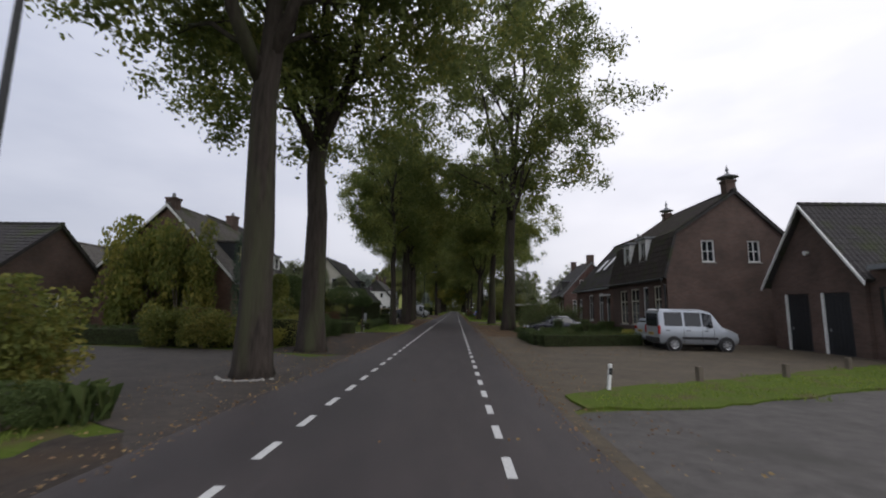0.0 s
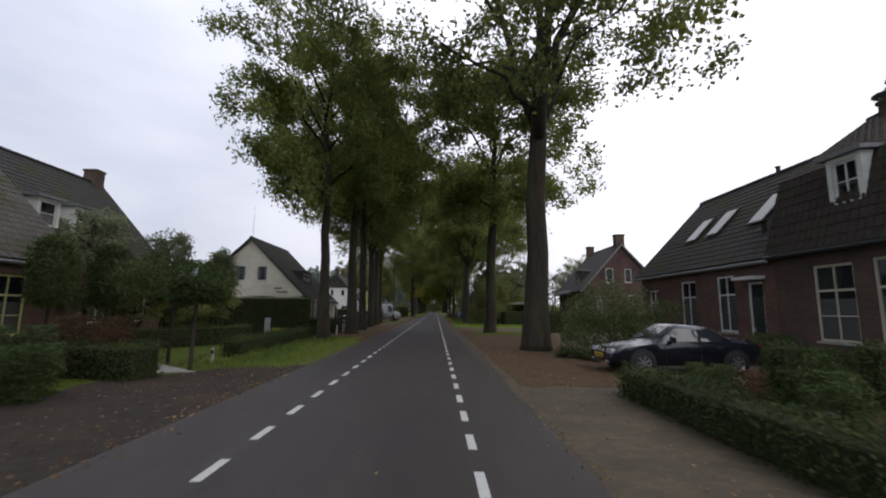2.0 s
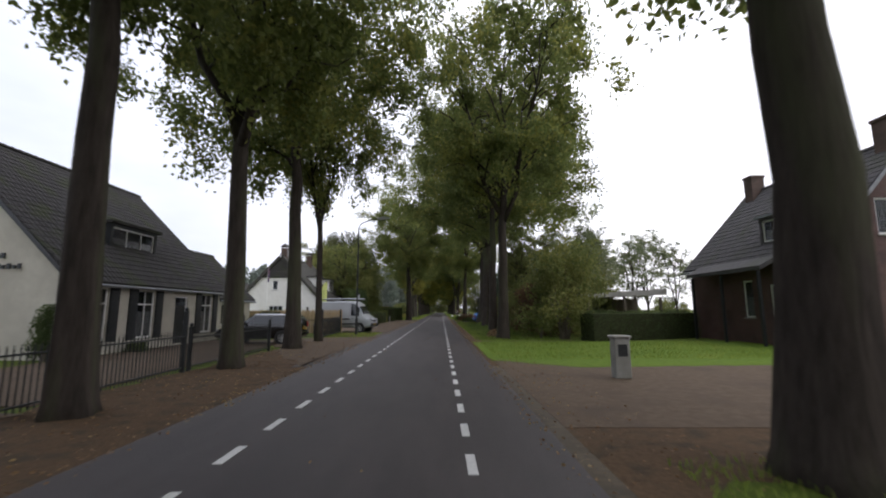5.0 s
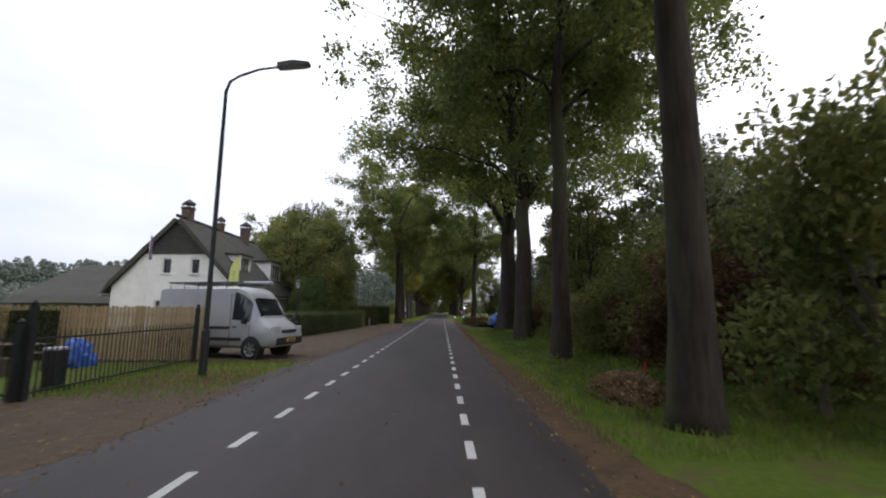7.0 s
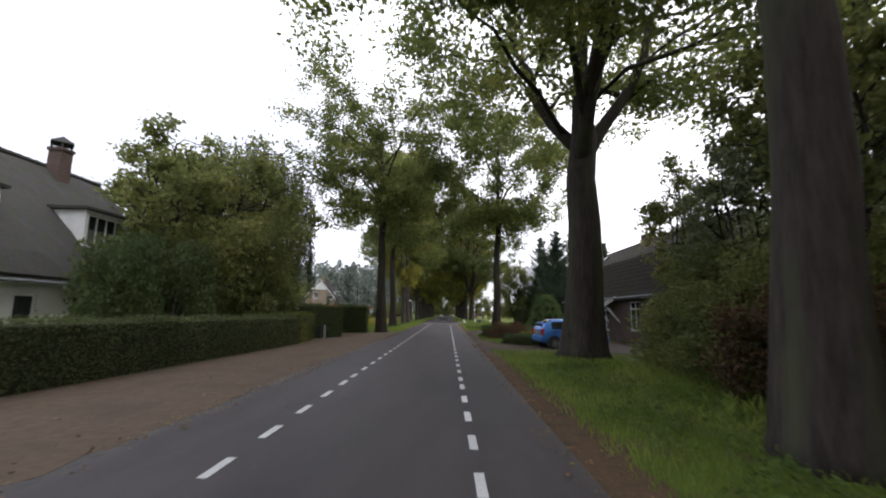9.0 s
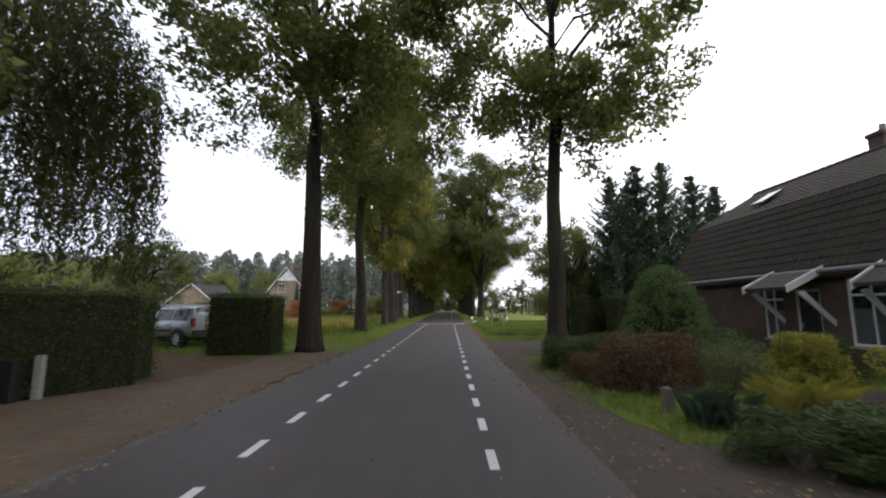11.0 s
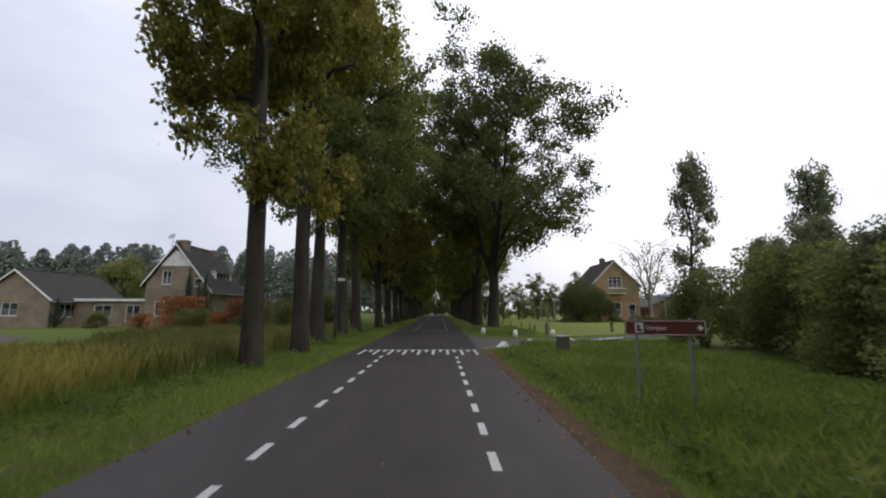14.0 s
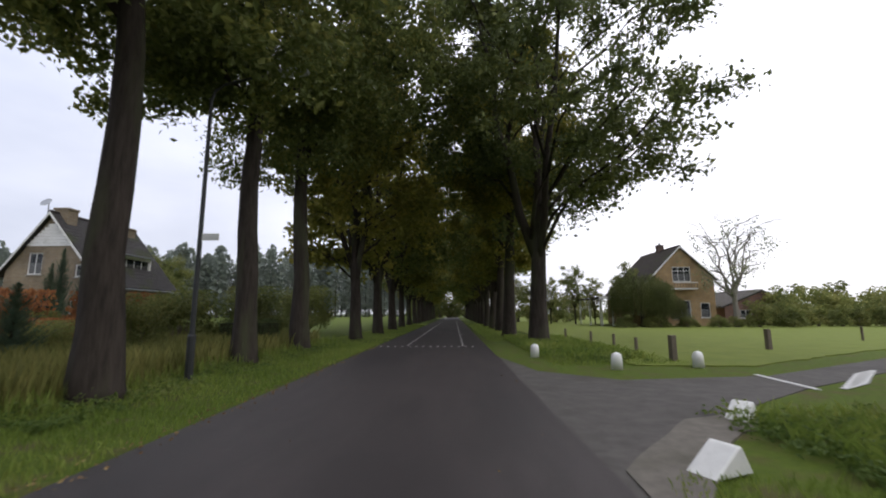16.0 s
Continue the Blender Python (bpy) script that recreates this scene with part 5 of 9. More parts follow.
for yc, reach in ((117.4, 1.35), (113.6, 1.1)):
    po = new("porch_canopy")
    po.parent = H
    bm = bmesh.new()
    prism(bm, [(11.9 - reach, 2.25), (11.88, 2.95), (11.88, 3.05), (11.9 - reach, 2.35)], "y", yc - 0.95, yc + 0.95)
    part("canopy_roof", fix(bm), tile_dark, po)
    for yy in (yc - 1.02, yc + 0.96):
        bm = bmesh.new()
        prism(bm, [(11.85 - reach, 2.16), (11.88, 2.88), (11.88, 3.1), (11.85 - reach, 2.4)], "y", yy, yy + 0.06)
        part("canopy_fascia", fix(bm), white_paint, po)
        bm = bmesh.new()
        prism(bm, [(11.9 - reach * 0.8, 2.16), (11.88, 1.15), (11.88, 1.32), (11.9 - reach * 0.65, 2.2)], "y", yy + 0.005, yy + 0.075)
        part("canopy_brace", fix(bm), white_paint, po)
sk = new("roof_light")
sk.parent = H
bm = bmesh.new()
for m0 in ((0.42, 0.62),):
    p0, p1 = Vector((14.0, 121.8, 5.98)), Vector((14.9, 121.8, 6.52))
    up = Vector((-0.1, 0, 0.26))
    prism(bm, [(p0.x + up.x, p0.z + up.z), (p1.x + up.x, p1.z + up.z), (p1.x + up.x - 0.06, p1.z + up.z + 0.07), (p0.x + up.x - 0.06, p0.z + up.z + 0.07)], "y", 121.4, 122.2)
part("pane", fix(bm), pane_glass, sk)

# houses on the left at the start
YW = dict(mull=(2, 2), transom=0.66, frame_m=cream_paint, back="curtain")
A = gable_house("old_cottage", "old red brick cottage with grey tiled roof and yellow windows", -24.2, -14.6, 24.5, 33.0, 3.5, 3.5, -19.4, 8.3, brick_red, tile_grey,
                [(-18.6, -16.4, 0.9, 3.1, dict(mull=(4, 2), frame_m=cream_paint)), (-22.8, -20.9, 2.0, 3.1, dict(mull=(4, 1), frame_m=cream_paint)), (-19.9, -19.1, 4.4, 5.9, dict(mull=(2, 2), frame_m=cream_paint))],
                right=[(25.2, 26.6, 0.6, 2.9, YW), (27.9, 28.8, 0.05, 2.5, dict(door=True, m=dark_paint, frame_m=cream_paint)), (30.0, 31.3, 0.7, 2.8, YW)], over=0.35, verge=white_paint)
for o in ((-18.7, -16.3), (-22.9, -20.8)):
    bm = bmesh.new()
    box(bm, o[0], 24.36, 3.14, o[1], 24.49, 3.3)
    part("lintel_board", bm, white_paint, A)
dormer(A, 1, -15.6, 27.3, 4.7, 1.5, 1.5, 1.8, dark_paint, tile_grey, mull=(2, 2), frame_m=cream_paint)
chimney(A, -19.4, 24.9, 7.8, 9.0, 0.7, 0.6, brick_dark, "pot")
chimney(A, -19.4, 32.6, 7.8, 9.4, 0.75, 0.7, brick_dark, "pot")
A2 = gable_house("terrace_house", "tall brick terrace house with three white dormers", -26.9, -17.1, 33.3, 43.0, 4.0, 4.0, -22.0, 9.4, brick_red, tile_dark, [],
                 right=[(34.4, 35.6, 0.9, 3.0, dict(mull=(2, 2))), (37.2, 38.4, 0.9, 3.0, dict(mull=(2, 2))), (40.2, 41.4, 0.9, 3.0, dict(mull=(2, 2)))], over=0.35, verge=white_paint)
for yy in (35.6, 37.6, 39.6):
    dormer(A2, 1, -18.2, yy, 5.35, 1.2, 1.4, 2.0, white_paint, lead, mull=(1, 2))
chimney(A2, -22.0, 42.5, 8.8, 10.4, 0.8, 0.7, brick_dark, "")
gable_house("side_wing", "low grey tiled wing beside the old cottage", -35, -24.5, 26.5, 33, 2.4, 2.4, -29.5, 6.2, brick_red, tile_grey, [], over=0.3)
A4 = gable_house("small_house", "small dark brick house with tiled roof", -3.0, 3.0, -4.8, 4.8, 3.7, 3.7, 0.0, 6.25, brick_dark, tile_dark, [(-0.6, 0.6, 1.0, 2.3, dict(mull=(2, 1)))], over=0.3)
A4.matrix_world = pose(-28.6, 21.5, 0, 0, 0, 90)

# tan brick house and bungalow behind the field on the left
L = gable_house("tan_house", "tan brick house with white gable boards and grey roof", -29.9, -23.4, 173.9, 181.2, 4.63, 3.88, -27.1, 8.4, brick_tan, tile_dark,
                [(-28.4, -27.4, 4.33, 5.8, dict(mull=(2, 1))), (-25.1, -24.25, 4.15, 5.0, dict(mull=(1, 1))), (-28.9, -27.0, 1.15, 2.65, dict(mull=(2, 1))), (-25.2, -24.1, 0.5, 2.65, dict(mull=(2, 1)))], over=0.4, verge=white_paint)
for k in range(7):
    a_ = 6.25 + k * 0.22
    hw = 1.6 * (1 - (a_ - 6.25) / 1.62)
    part("gable_board", boxm(-26.98 - hw, 173.84, a_, -26.98 + hw, 173.89, a_ + 0.2), white_paint, L)
chimney(L, -26.95, 174.7, 7.4, 9.0, 1.0, 0.8, brick_tan, "")
chimney(L, -26.95, 180.3, 7.4, 8.7, 0.85, 0.8, brick_tan, "")
dormer(L, 1, -24.2, 178, 4.75, 3.4, 1.25, 2.2, white_paint, lead, mull=(4, 1))
bm = bmesh.new()
tube(bm, [(-27.8, 174.2, 7.4), (-27.8, 174.2, 9.3)], [0.035, 0.035], 6)
tube(bm, [(-27.8, 174.12, 9.25), (-27.8, 174.0, 9.32), (-27.8, 173.97, 9.34)], [0.05, 0.3, 0.36], 12)
part("satellite_dish", bm, metal_grey, L)
gable_house("bungalow", "low tan brick bungalow with white verges", -46.5, -39.0, 173.5, 183.5, 2.83, 2.83, -42.75, 5.68, brick_tan, tile_dark,
                 [(-43.9, -42.2, 1.15, 2.5, dict(mull=(2, 1)))], right=[(174.6, 176.8, 1.0, 2.4, dict(mull=(3, 1))), (178.5, 181.0, 1.0, 2.4, dict(mull=(3, 1)))], over=0.4, verge=white_paint)
L3 = thing("flat_annexe", pose(0, 0, 0), "flat-roofed tan brick annexe with white fascia", "annexe")
wall(L3, brick_tan, "y", 176.2, 0.3, -38.9, -30.0, [(-38.9, 2.68), (-30.0, 2.68)], [(-36.8, -34.9, 1.1, 2.3), (-33.4, -31.9, 0.5, 2.3)])
part("wall", boxm(-38.9, 181, -0.1, -30.0, 181.3, 2.68), brick_tan, L3)
window(L3, "y", 176.2, (-36.8, -34.9, 1.1, 2.3), 1, mull=(2, 1))
window(L3, "y", 176.2, (-33.4, -31.9, 0.5, 2.3), 1, mull=(2, 1))
part("roof", boxm(-38.93, 175.9, 2.684, -29.98, 181.5, 2.95), white_paint, L3)

# yellow brick farmhouse across the meadow on the right
F = gable_house("yellow_farmhouse", "dull yellow brick farmhouse with steep brown tiled roof and balcony", 23.5, 33.1, 201, 212, 4.3, 6.1, 29.1, 9.95, brick_yellow, roof_brown,
                [(28.0, 30.3, 5.55, 7.45, dict(mull=(3, 1), transom=0.72)), (27.6, 30.0, 0.9, 3.2, dict(mull=(2, 1))), (31.2, 32.4, 1.0, 2.9, dict(mull=(1, 1)))], over=0.45, verge=white_paint)
chimney(F, 29.1, 206, 9.4, 11.0, 0.8, 0.7, brick_dark, "pot")
part("balcony_floor", boxm(27.7, 200.1, 4.55, 30.6, 200.98, 4.68), white_paint, F)
part("balcony_rail", boxm(27.7, 200.1, 5.35, 30.6, 200.16, 5.43), white_paint, F)
for k in range(9):
    part("balcony_bar", boxm(27.75 + k * 0.345, 200.11, 4.684, 27.8 + k * 0.345, 200.15, 5.346), dark_paint, F)
bm = bmesh.new()
prism(bm, [(18.7, 3.45), (23.04, 3.75), (23.04, 3.98), (18.7, 3.7)], "y", 201.2, 211)
part("veranda_roof", fix(bm), roof_brown, F)
part("veranda_fascia", boxm(18.6, 201.12, 3.42, 23.04, 201.19, 3.72), white_paint, F)
for yy in (201.4, 206, 210.6):
    for xx in (18.9, 20.3):
        part("veranda_post", boxm(xx, yy, -0.02, xx + 0.16, yy + 0.16, 3.44), white_paint, F)
gable_house("farm_shed", "low brick farm shed beyond the meadow", 36, 46, 204, 214, 2.4, 2.4, 41, 4.4, brick_red, tile_grey, [(38, 39.5, 0.9, 2.0, dict(mull=(2, 1)))], over=0.3)
B2 = thing("carport", pose(0, 0, 0), "low pale flat-roofed carport behind the lawn", "carport")
bm = bmesh.new()
prism(bm, [(9.8, 2.5), (15.2, 2.7), (15.2, 3.1), (9.8, 2.75)], "y", 72.5, 77)
part("roof", fix(bm), concrete, B2)
for xx in (10.0, 12.4, 14.8):
    bm = bmesh.new()
    box(bm, xx, 72.7, -0.03, xx + 0.14, 72.84, 2.55)
    part("post", bm, wood_old, B2)
bm = bmesh.new()
box(bm, 9.8, 76.8, -0.03, 15.2, 76.95, 2.5)
part("back_wall", bm, wood_old, B2)

# ---- hedges, shrubs and other trees ----


def box_points(rng, n, x0, y0, x1, y1, z0, z1):
    """Random points on the four sides and the top of a box."""
    w, d, h = x1 - x0, y1 - y0, z1 - z0
    area = np.array([d * h, d * h, w * h, w * h, w * d])
    side = rng.choice(5, n, p=area / area.sum())
    u, v = rng.uniform(0, 1, n), rng.uniform(0, 1, n)
    p = np.zeros((n, 3))
    p[:, 0] = np.select([side == 0, side == 1], [np.full(n, x0), np.full(n, x1)], x0 + u * w)
    p[:, 1] = np.select([side == 2, side == 3], [np.full(n, y0), np.full(n, y1)], np.where(side < 2, y0 + u * d, y0 + v * d))
    p[:, 2] = np.where(side == 4, z1, z0 + v * h)
    return p


def hedge(ax, ay, bx, by, width, height, label, leaf=None, size=0.028, density=420, name="hedge", rough=0.06, seed=1):
    """A clipped hedge along a line: a solid core coloured near-black as inner shade, and a coat of small leaves."""
    rng = np.random.default_rng(seed + int(abs(ax * 13 + ay * 7)))
    length = math.hypot(bx - ax, by - ay)
    ang = math.atan2(by - ay, bx - ax)
    h = thing(name, pose(ax, ay, -0.03, 0, 0, math.degrees(ang)), label, "hedge")
    part("core", boxm(0.05, -width / 2 + 0.05, 0, length - 0.05, width / 2 - 0.05, height - 0.06, bevel=0.03), core_shade, h)
    n = int(min(36000, 2.3 * density * (2 * length * height + length * width + 2 * width * height)))
    p = box_points(rng, n, 0, -width / 2, length, width / 2, 0.0, height)
    p += rng.normal(size=p.shape) * rough
    p[:, 2] += 0.05 * np.sin(p[:, 0] * 2.1 + ay) * (p[:, 2] > height * 0.8)
    p[:, 2] = np.maximum(p[:, 2], 0.02)
    v, f = leaves(p, size, rng)
    raw("leaves", v, f, leaf or hedge_leaf, h)
    return h


def bush_base(name, label, r, height, n, leaf, size, seed, stems=7, cat="bush", blobs=16, top_thin=0.0, shape=1.0):
    """A loose shrub: branching stems and leaf clumps over an uneven dome."""
    rr, rng = random.Random(seed), np.random.default_rng(seed)
    b = thing(name, Matrix(), label, cat)
    bm = bmesh.new()
    cl = []
    for k in range(stems):
        a = k * 2.4 + rr.uniform(-0.3, 0.3)
        rad = r * rr.uniform(0.25, 0.75)
        hh = height * rr.uniform(0.6, 0.92)
        q = [(rr.uniform(-0.1, 0.1) * r, rr.uniform(-0.1, 0.1) * r, -0.03)]
        for s in (0.35, 0.7, 1.0):
            q.append((math.cos(a) * rad * s, math.sin(a) * rad * s, hh * s))
        tube(bm, q, [0.02 + 0.012 * height, 0.015 + 0.008 * height, 0.012, 0.006], 5)
        cl.append((q[-1], rr.uniform(0.3, 0.45) * r))
    part("woody_base", bm, wood_old, b)
    while len(cl) < blobs + stems:
        v = Vector((rr.gauss(0, 1), rr.gauss(0, 1), abs(rr.gauss(0, 0.9)))).normalized() * rr.uniform(0.55, 0.95)
        zz = v.z
        cl.append(((v.x * r * (1 - shape * 0.25 * zz), v.y * r * (1 - shape * 0.25 * zz), height * (0.12 + 0.8 * zz)), rr.uniform(0.22, 0.42) * r))
    w = np.array([c[1] ** 2 for c in cl])
    i = rng.choice(len(cl), n, p=w / w.sum())
    o = rng.normal(size=(n, 3))
    o *= (rng.uniform(0, 1, n) ** 0.4 / np.linalg.norm(o, axis=1))[:, None]
    p = np.array([c[0] for c in cl])[i] + o * np.array([c[1] for c in cl])[i][:, None]
    p[:, 2] = np.clip(p[:, 2], 0.03, height)
    v, f = leaves(p, size, rng, droop=0.15)
    raw("foliage", v, f, leaf, b)
    return b


def put(base, x, y, s=1.0, sz=1.0, turn=0.0, label="", z=-0.03):
    ob = copy_thing(base, pose(x, y, z, 0, 0, turn) @ Matrix.Diagonal((s, s, s * sz, 1)))
    if label:
        ob["label"] = label
    return ob


def conifer_base(name, label, height, r, n, leaf, size, seed, levels=26, droop=0.25, up=0.15):
    """A conifer: straight stem, whorls of boughs with needle sprays, pointed ragged top."""
    rr, rng = random.Random(seed), np.random.default_rng(seed)
    b = thing(name, Matrix(), label, "conifer tree")
    bm = bmesh.new()
    tube(bm, [(0, 0, -0.05), (0.03, 0, height * 0.5), (0, 0.04, height)], [height * 0.014 + 0.03, height * 0.008 + 0.015, 0.01], 7)
    pts = []
    for k in range(levels):
        f = k / (levels - 1)
        reach = r * (1 - f) ** 0.8 * rr.uniform(0.8, 1.1) + 0.10
        for j in range(7):
            a = k * 1.3 + j * 2 * math.pi / 7 + rr.uniform(-0.4, 0.4)
            l_ = reach * rr.uniform(0.3, 1.3)
            z = height * (0.03 + 0.92 * f) + rr.uniform(-0.5, 0.5) * (1 - 0.6 * f)
            foot = np.array([0, 0, z])
            tip = np.array([math.cos(a) * l_, math.sin(a) * l_, z + up * l_ - droop * l_ * (1 - f)])
            tip[2] += 0.22 * l_ ** 1.4
            bend = foot * 0.45 + tip * 0.55 - np.array([0, 0, 0.10 * l_])
            tube(bm, [foot, bend, tip], [0.018, 0.01, 0.004], 3)
            m = max(8, int(n / (levels * 7) * (0.35 + 1.3 * (1 - f))))
            t = rng.uniform(0.2, 1.04, m)[:, None]
            q = np.where(t < 0.55, foot + (bend - foot) * t / 0.55, bend + (tip - bend) * (t - 0.55) / 0.45)
            q = q + rng.normal(size=(m, 3)) * (0.03 + 0.085 * l_ * (1.12 - t)) * np.array([1, 1, 0.6])
            pts.append(q)
    part("trunk", bm, bark, b)
    v, f = leaves(np.concatenate(pts), size, rng, droop=-0.3, narrow=0.35)
    raw("needles", v, f, leaf, b)
    return b


def willow_base(name, label, height, r, seed, strands=420):
    rr, rng = random.Random(seed), np.random.default_rng(seed)
    b = thing(name, Matrix(), label, "willow tree")
    bm = bmesh.new()
    tube(bm, [(0, 0, -0.05), (0.1, 0.1, height * 0.35), (0.2, 0, height * 0.6)], [0.38, 0.28, 0.16], 10)
    part("trunk", bm, bark, b)
    pts = []
    for k in range(16):
        a = k * 2.4
        tip = Vector((math.cos(a) * r * rr.uniform(0.4, 0.85), math.sin(a) * r * rr.uniform(0.4, 0.85), height * rr.uniform(0.72, 0.96)))
        bm = bmesh.new()
        tube(bm, [(0.15, 0, height * 0.5), tip * 0.5 + Vector((0, 0, height * 0.36)), tip], [0.12, 0.07, 0.02], 5)
        part("limb", bm, bark, b)
    for k in range(strands):
        a, rad = rr.uniform(0, 2 * math.pi), r * math.sqrt(rr.uniform(0.08, 1.0))
        top = height * (0.98 - 0.28 * (rad / r) ** 2) * rr.uniform(0.9, 1.0)
        length = rr.uniform(0.35, 0.8) * top
        m = int(length * 11)
        t = rng.uniform(0, 1, m)
        sway = rr.uniform(-0.3, 0.3)
        q = np.stack([math.cos(a) * rad + 0.25 * math.cos(a) * t + sway * t * 0.4 + rng.normal(0, 0.06, m), math.sin(a) * rad + 0.25 * math.sin(a) * t + rng.normal(0, 0.06, m), top - length * t], 1)
        pts.append(q)
    v, f = leaves(np.concatenate(pts), 0.12, rng, droop=1.2, narrow=0.25)
    raw("crown", v, f, willow_leaf, b)
    return b


def dome_conifer(name, label, r, height, seed, n=17000):
    """A dense dome of overlapping sprays that hang in uneven tiers over a core coloured dark as inner shade."""
    rng = np.random.default_rng(seed)
    t = thing(name, pose(0, 0, 0), label, "conifer")
    bm = bmesh.new()
    tube(bm, [(0, 0, -0.05), (0, 0, 0.5), (0, 0, height * 0.8)], [0.12, 0.10, 0.03], 8)
    part("trunk", bm, bark, t)
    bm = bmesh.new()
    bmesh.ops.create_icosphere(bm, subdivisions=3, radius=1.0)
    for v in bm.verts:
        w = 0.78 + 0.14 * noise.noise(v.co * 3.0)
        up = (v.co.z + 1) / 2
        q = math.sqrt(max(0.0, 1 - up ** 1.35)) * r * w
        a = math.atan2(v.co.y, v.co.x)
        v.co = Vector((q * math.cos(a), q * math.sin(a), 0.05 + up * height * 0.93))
    part("core", bm, core_shade, t)
    tufts_n = 420
    up = rng.uniform(0.02, 1.0, tufts_n) ** 1.15
    a = rng.uniform(0, 2 * np.pi, tufts_n)
    q = np.sqrt(np.maximum(0.0, 1 - up ** 1.35)) * r * rng.uniform(0.86, 1.06, tufts_n)
    c = np.stack([q * np.cos(a), q * np.sin(a), 0.08 + up * height], 1)
    k = rng.integers(0, tufts_n, n)
    f = rng.uniform(0, 1, n)
    out = np.stack([np.cos(a[k]), np.sin(a[k])], 1)
    p = c[k] + rng.normal(size=(n, 3)) * np.array([0.085, 0.085, 0.05])
    p[:, :2] += out * (0.16 * f)[:, None]
    p[:, 2] += 0.05 - 0.26 * f ** 1.6
    p[:, 2] = np.maximum(p[:, 2], 0.03)
    v, fc = leaves(p, 0.042, rng, droop=0.6, narrow=0.45)
    raw("foliage", v, fc, dome_leaf, t)
    return t


BUSH_G = bush_base("green_bush", "dense green rounded garden bush", 1.0, 1.5, 8500, hedge_leaf, 0.036, 5)
BUSH_Y = bush_base("yellowing_bush", "tall bush with yellow-green autumn leaves", 1.5, 2.9, 7500, bush_leaf, 0.075, 8, blobs=26)
BUSH_L = bush_base("golden_bush", "low bright golden-yellow bush", 0.7, 0.8, 4200, yellow_leaf, 0.034, 9)
BUSH_R = bush_base("russet_bush", "low russet-brown leafy garden shrub", 0.9, 0.9, 9500, red_leaf, 0.024, 12)
BUSH_O = bush_base("orange_bush", "orange-red autumn shrub", 0.9, 0.9, 2600, orange_leaf, 0.05, 13)
BUSH_P = bush_base("pale_shrub", "loose grey-green flowering shrub", 1.6, 3.0, 6000, shrub_leaf, 0.05, 14, blobs=26)
THICKET = bush_base("woodland_shrub", "tall dark woodland shrub with dense leaves", 2.4, 5.0, 10500, wood_leaf, 0.085, 17, stems=10, blobs=34, cat="shrub")
THICKET_FAR = bush_base("far_shrub", "dark green shrub far off", 2.4, 5.0, 1800, wood_leaf, 0.2, 18, stems=5, blobs=30, cat="shrub")
THICKET_R = bush_base("autumn_shrub", "woodland shrub with reddish-brown leaves", 2.0, 4.0, 7000, red_leaf, 0.085, 19, stems=9, blobs=26, cat="shrub")
YOUNG = oak("young_tree", 51, 7.5, 1.45, 2.1, 0.08, 6500, pale_leaf, "slender young tree with narrow leafy crown", 0.075, clumps=60, fork=False)
YOUNG["group"] = "young trees"
BIRCH = oak("birch_tree", 57, 12, 3.0, 3.0, 0.13, 5200, pale_leaf, "thin pale birch with light foliage", 0.10, clumps=55)
BIRCH["group"] = "birches"
POLE = oak("woodland_tree", 61, 13, 3.0, 3.5, 0.14, 5500, wood_leaf, "thin woodland tree with loose dull leaves", 0.13, clumps=60)
POLE["group"] = "woodland trees"
LIME = oak("garden_tree", 63, 6.2, 2.7, 1.2, 0.12, 15000, wood_leaf, "broad green garden tree with drooping leaves", 0.07, clumps=60)
LIME["group"] = "garden trees"
BARE = oak("bare_tree", 67, 8.5, 4.2, 2.2, 0.22, 1300, pale_leaf, "nearly leafless tree with pale grey branches", 0.09, bark_m=bark_pale, clumps=50)
BARE["group"] = "bare trees"
LEYLAND = conifer_base("dark_conifer", "tall dark green conifer with ragged pointed top", 11.4, 2.5, 27000, conifer_leaf, 0.08, 21, levels=40, droop=0.0, up=0.75)
CONE = dome_conifer("clipped_conifer", "dome-shaped green weeping conifer with hanging sprays", 1.75, 3.4, 25)
WILLOW = willow_base("weeping_willow", "large weeping willow with hanging twigs", 13, 5.0, 27, strands=950)

# left side, start
put(BUSH_Y, -7.9, 4.2, 0.85, 0.9, 10)
put(BUSH_Y, -9.0, 3.2, 0.9, 0.95, 120)
put(BUSH_G, -6.3, 3.1, 0.6, 0.7, 40, "low dark green shrub")
put(BUSH_Y, -16.8, 22.8, 1.3, 1.9, 70, "tall climbing bush against the cottage gable")
put(BUSH_Y, -19.6, 23.2, 1.5, 1.7, 200, "tall loose bush before the cottage")
put(BUSH_R, -14.4, 20.5, 1.2, 1.5, 0)
hedge(-22, 16.2, -8.2, 15.6, 1.0, 0.75, "low dark hedge edging the brick drive", density=200)
hedge(-7.9, 16.4, -7.9, 19.8, 1.3, 1.25, "clipped yellow-green hedge block", bush_leaf, density=220)
put(BUSH_Y, -9.2, 18.0, 0.95, 0.8, 33)
put(BUSH_L, -8.0, 15.8, 0.9, 1.1, 0)
for x_, y_, s_, z_ in ((-8.9, 15.1, 0.62, 0.8), (-10.6, 15.0, 0.7, 0.85), (-8.2, 17.6, 0.55, 0.8), (-12.4, 15.3, 0.75, 0.8)):
    put(BUSH_Y, x_, y_, s_, z_, x_ * 40, "lush yellow-green garden bush beside the drive")
for x_, y_, s_ in ((-8.2, 20.6, 0.9), (-8.4, 22.4, 1.0), (-8.0, 24.2, 0.85), (-10.2, 23.2, 1.0), (-9.4, 25.6, 1.1), (-11.5, 26.5, 1.1)):
    put(BUSH_G, x_, y_, s_, 0.8, x_ * 50)


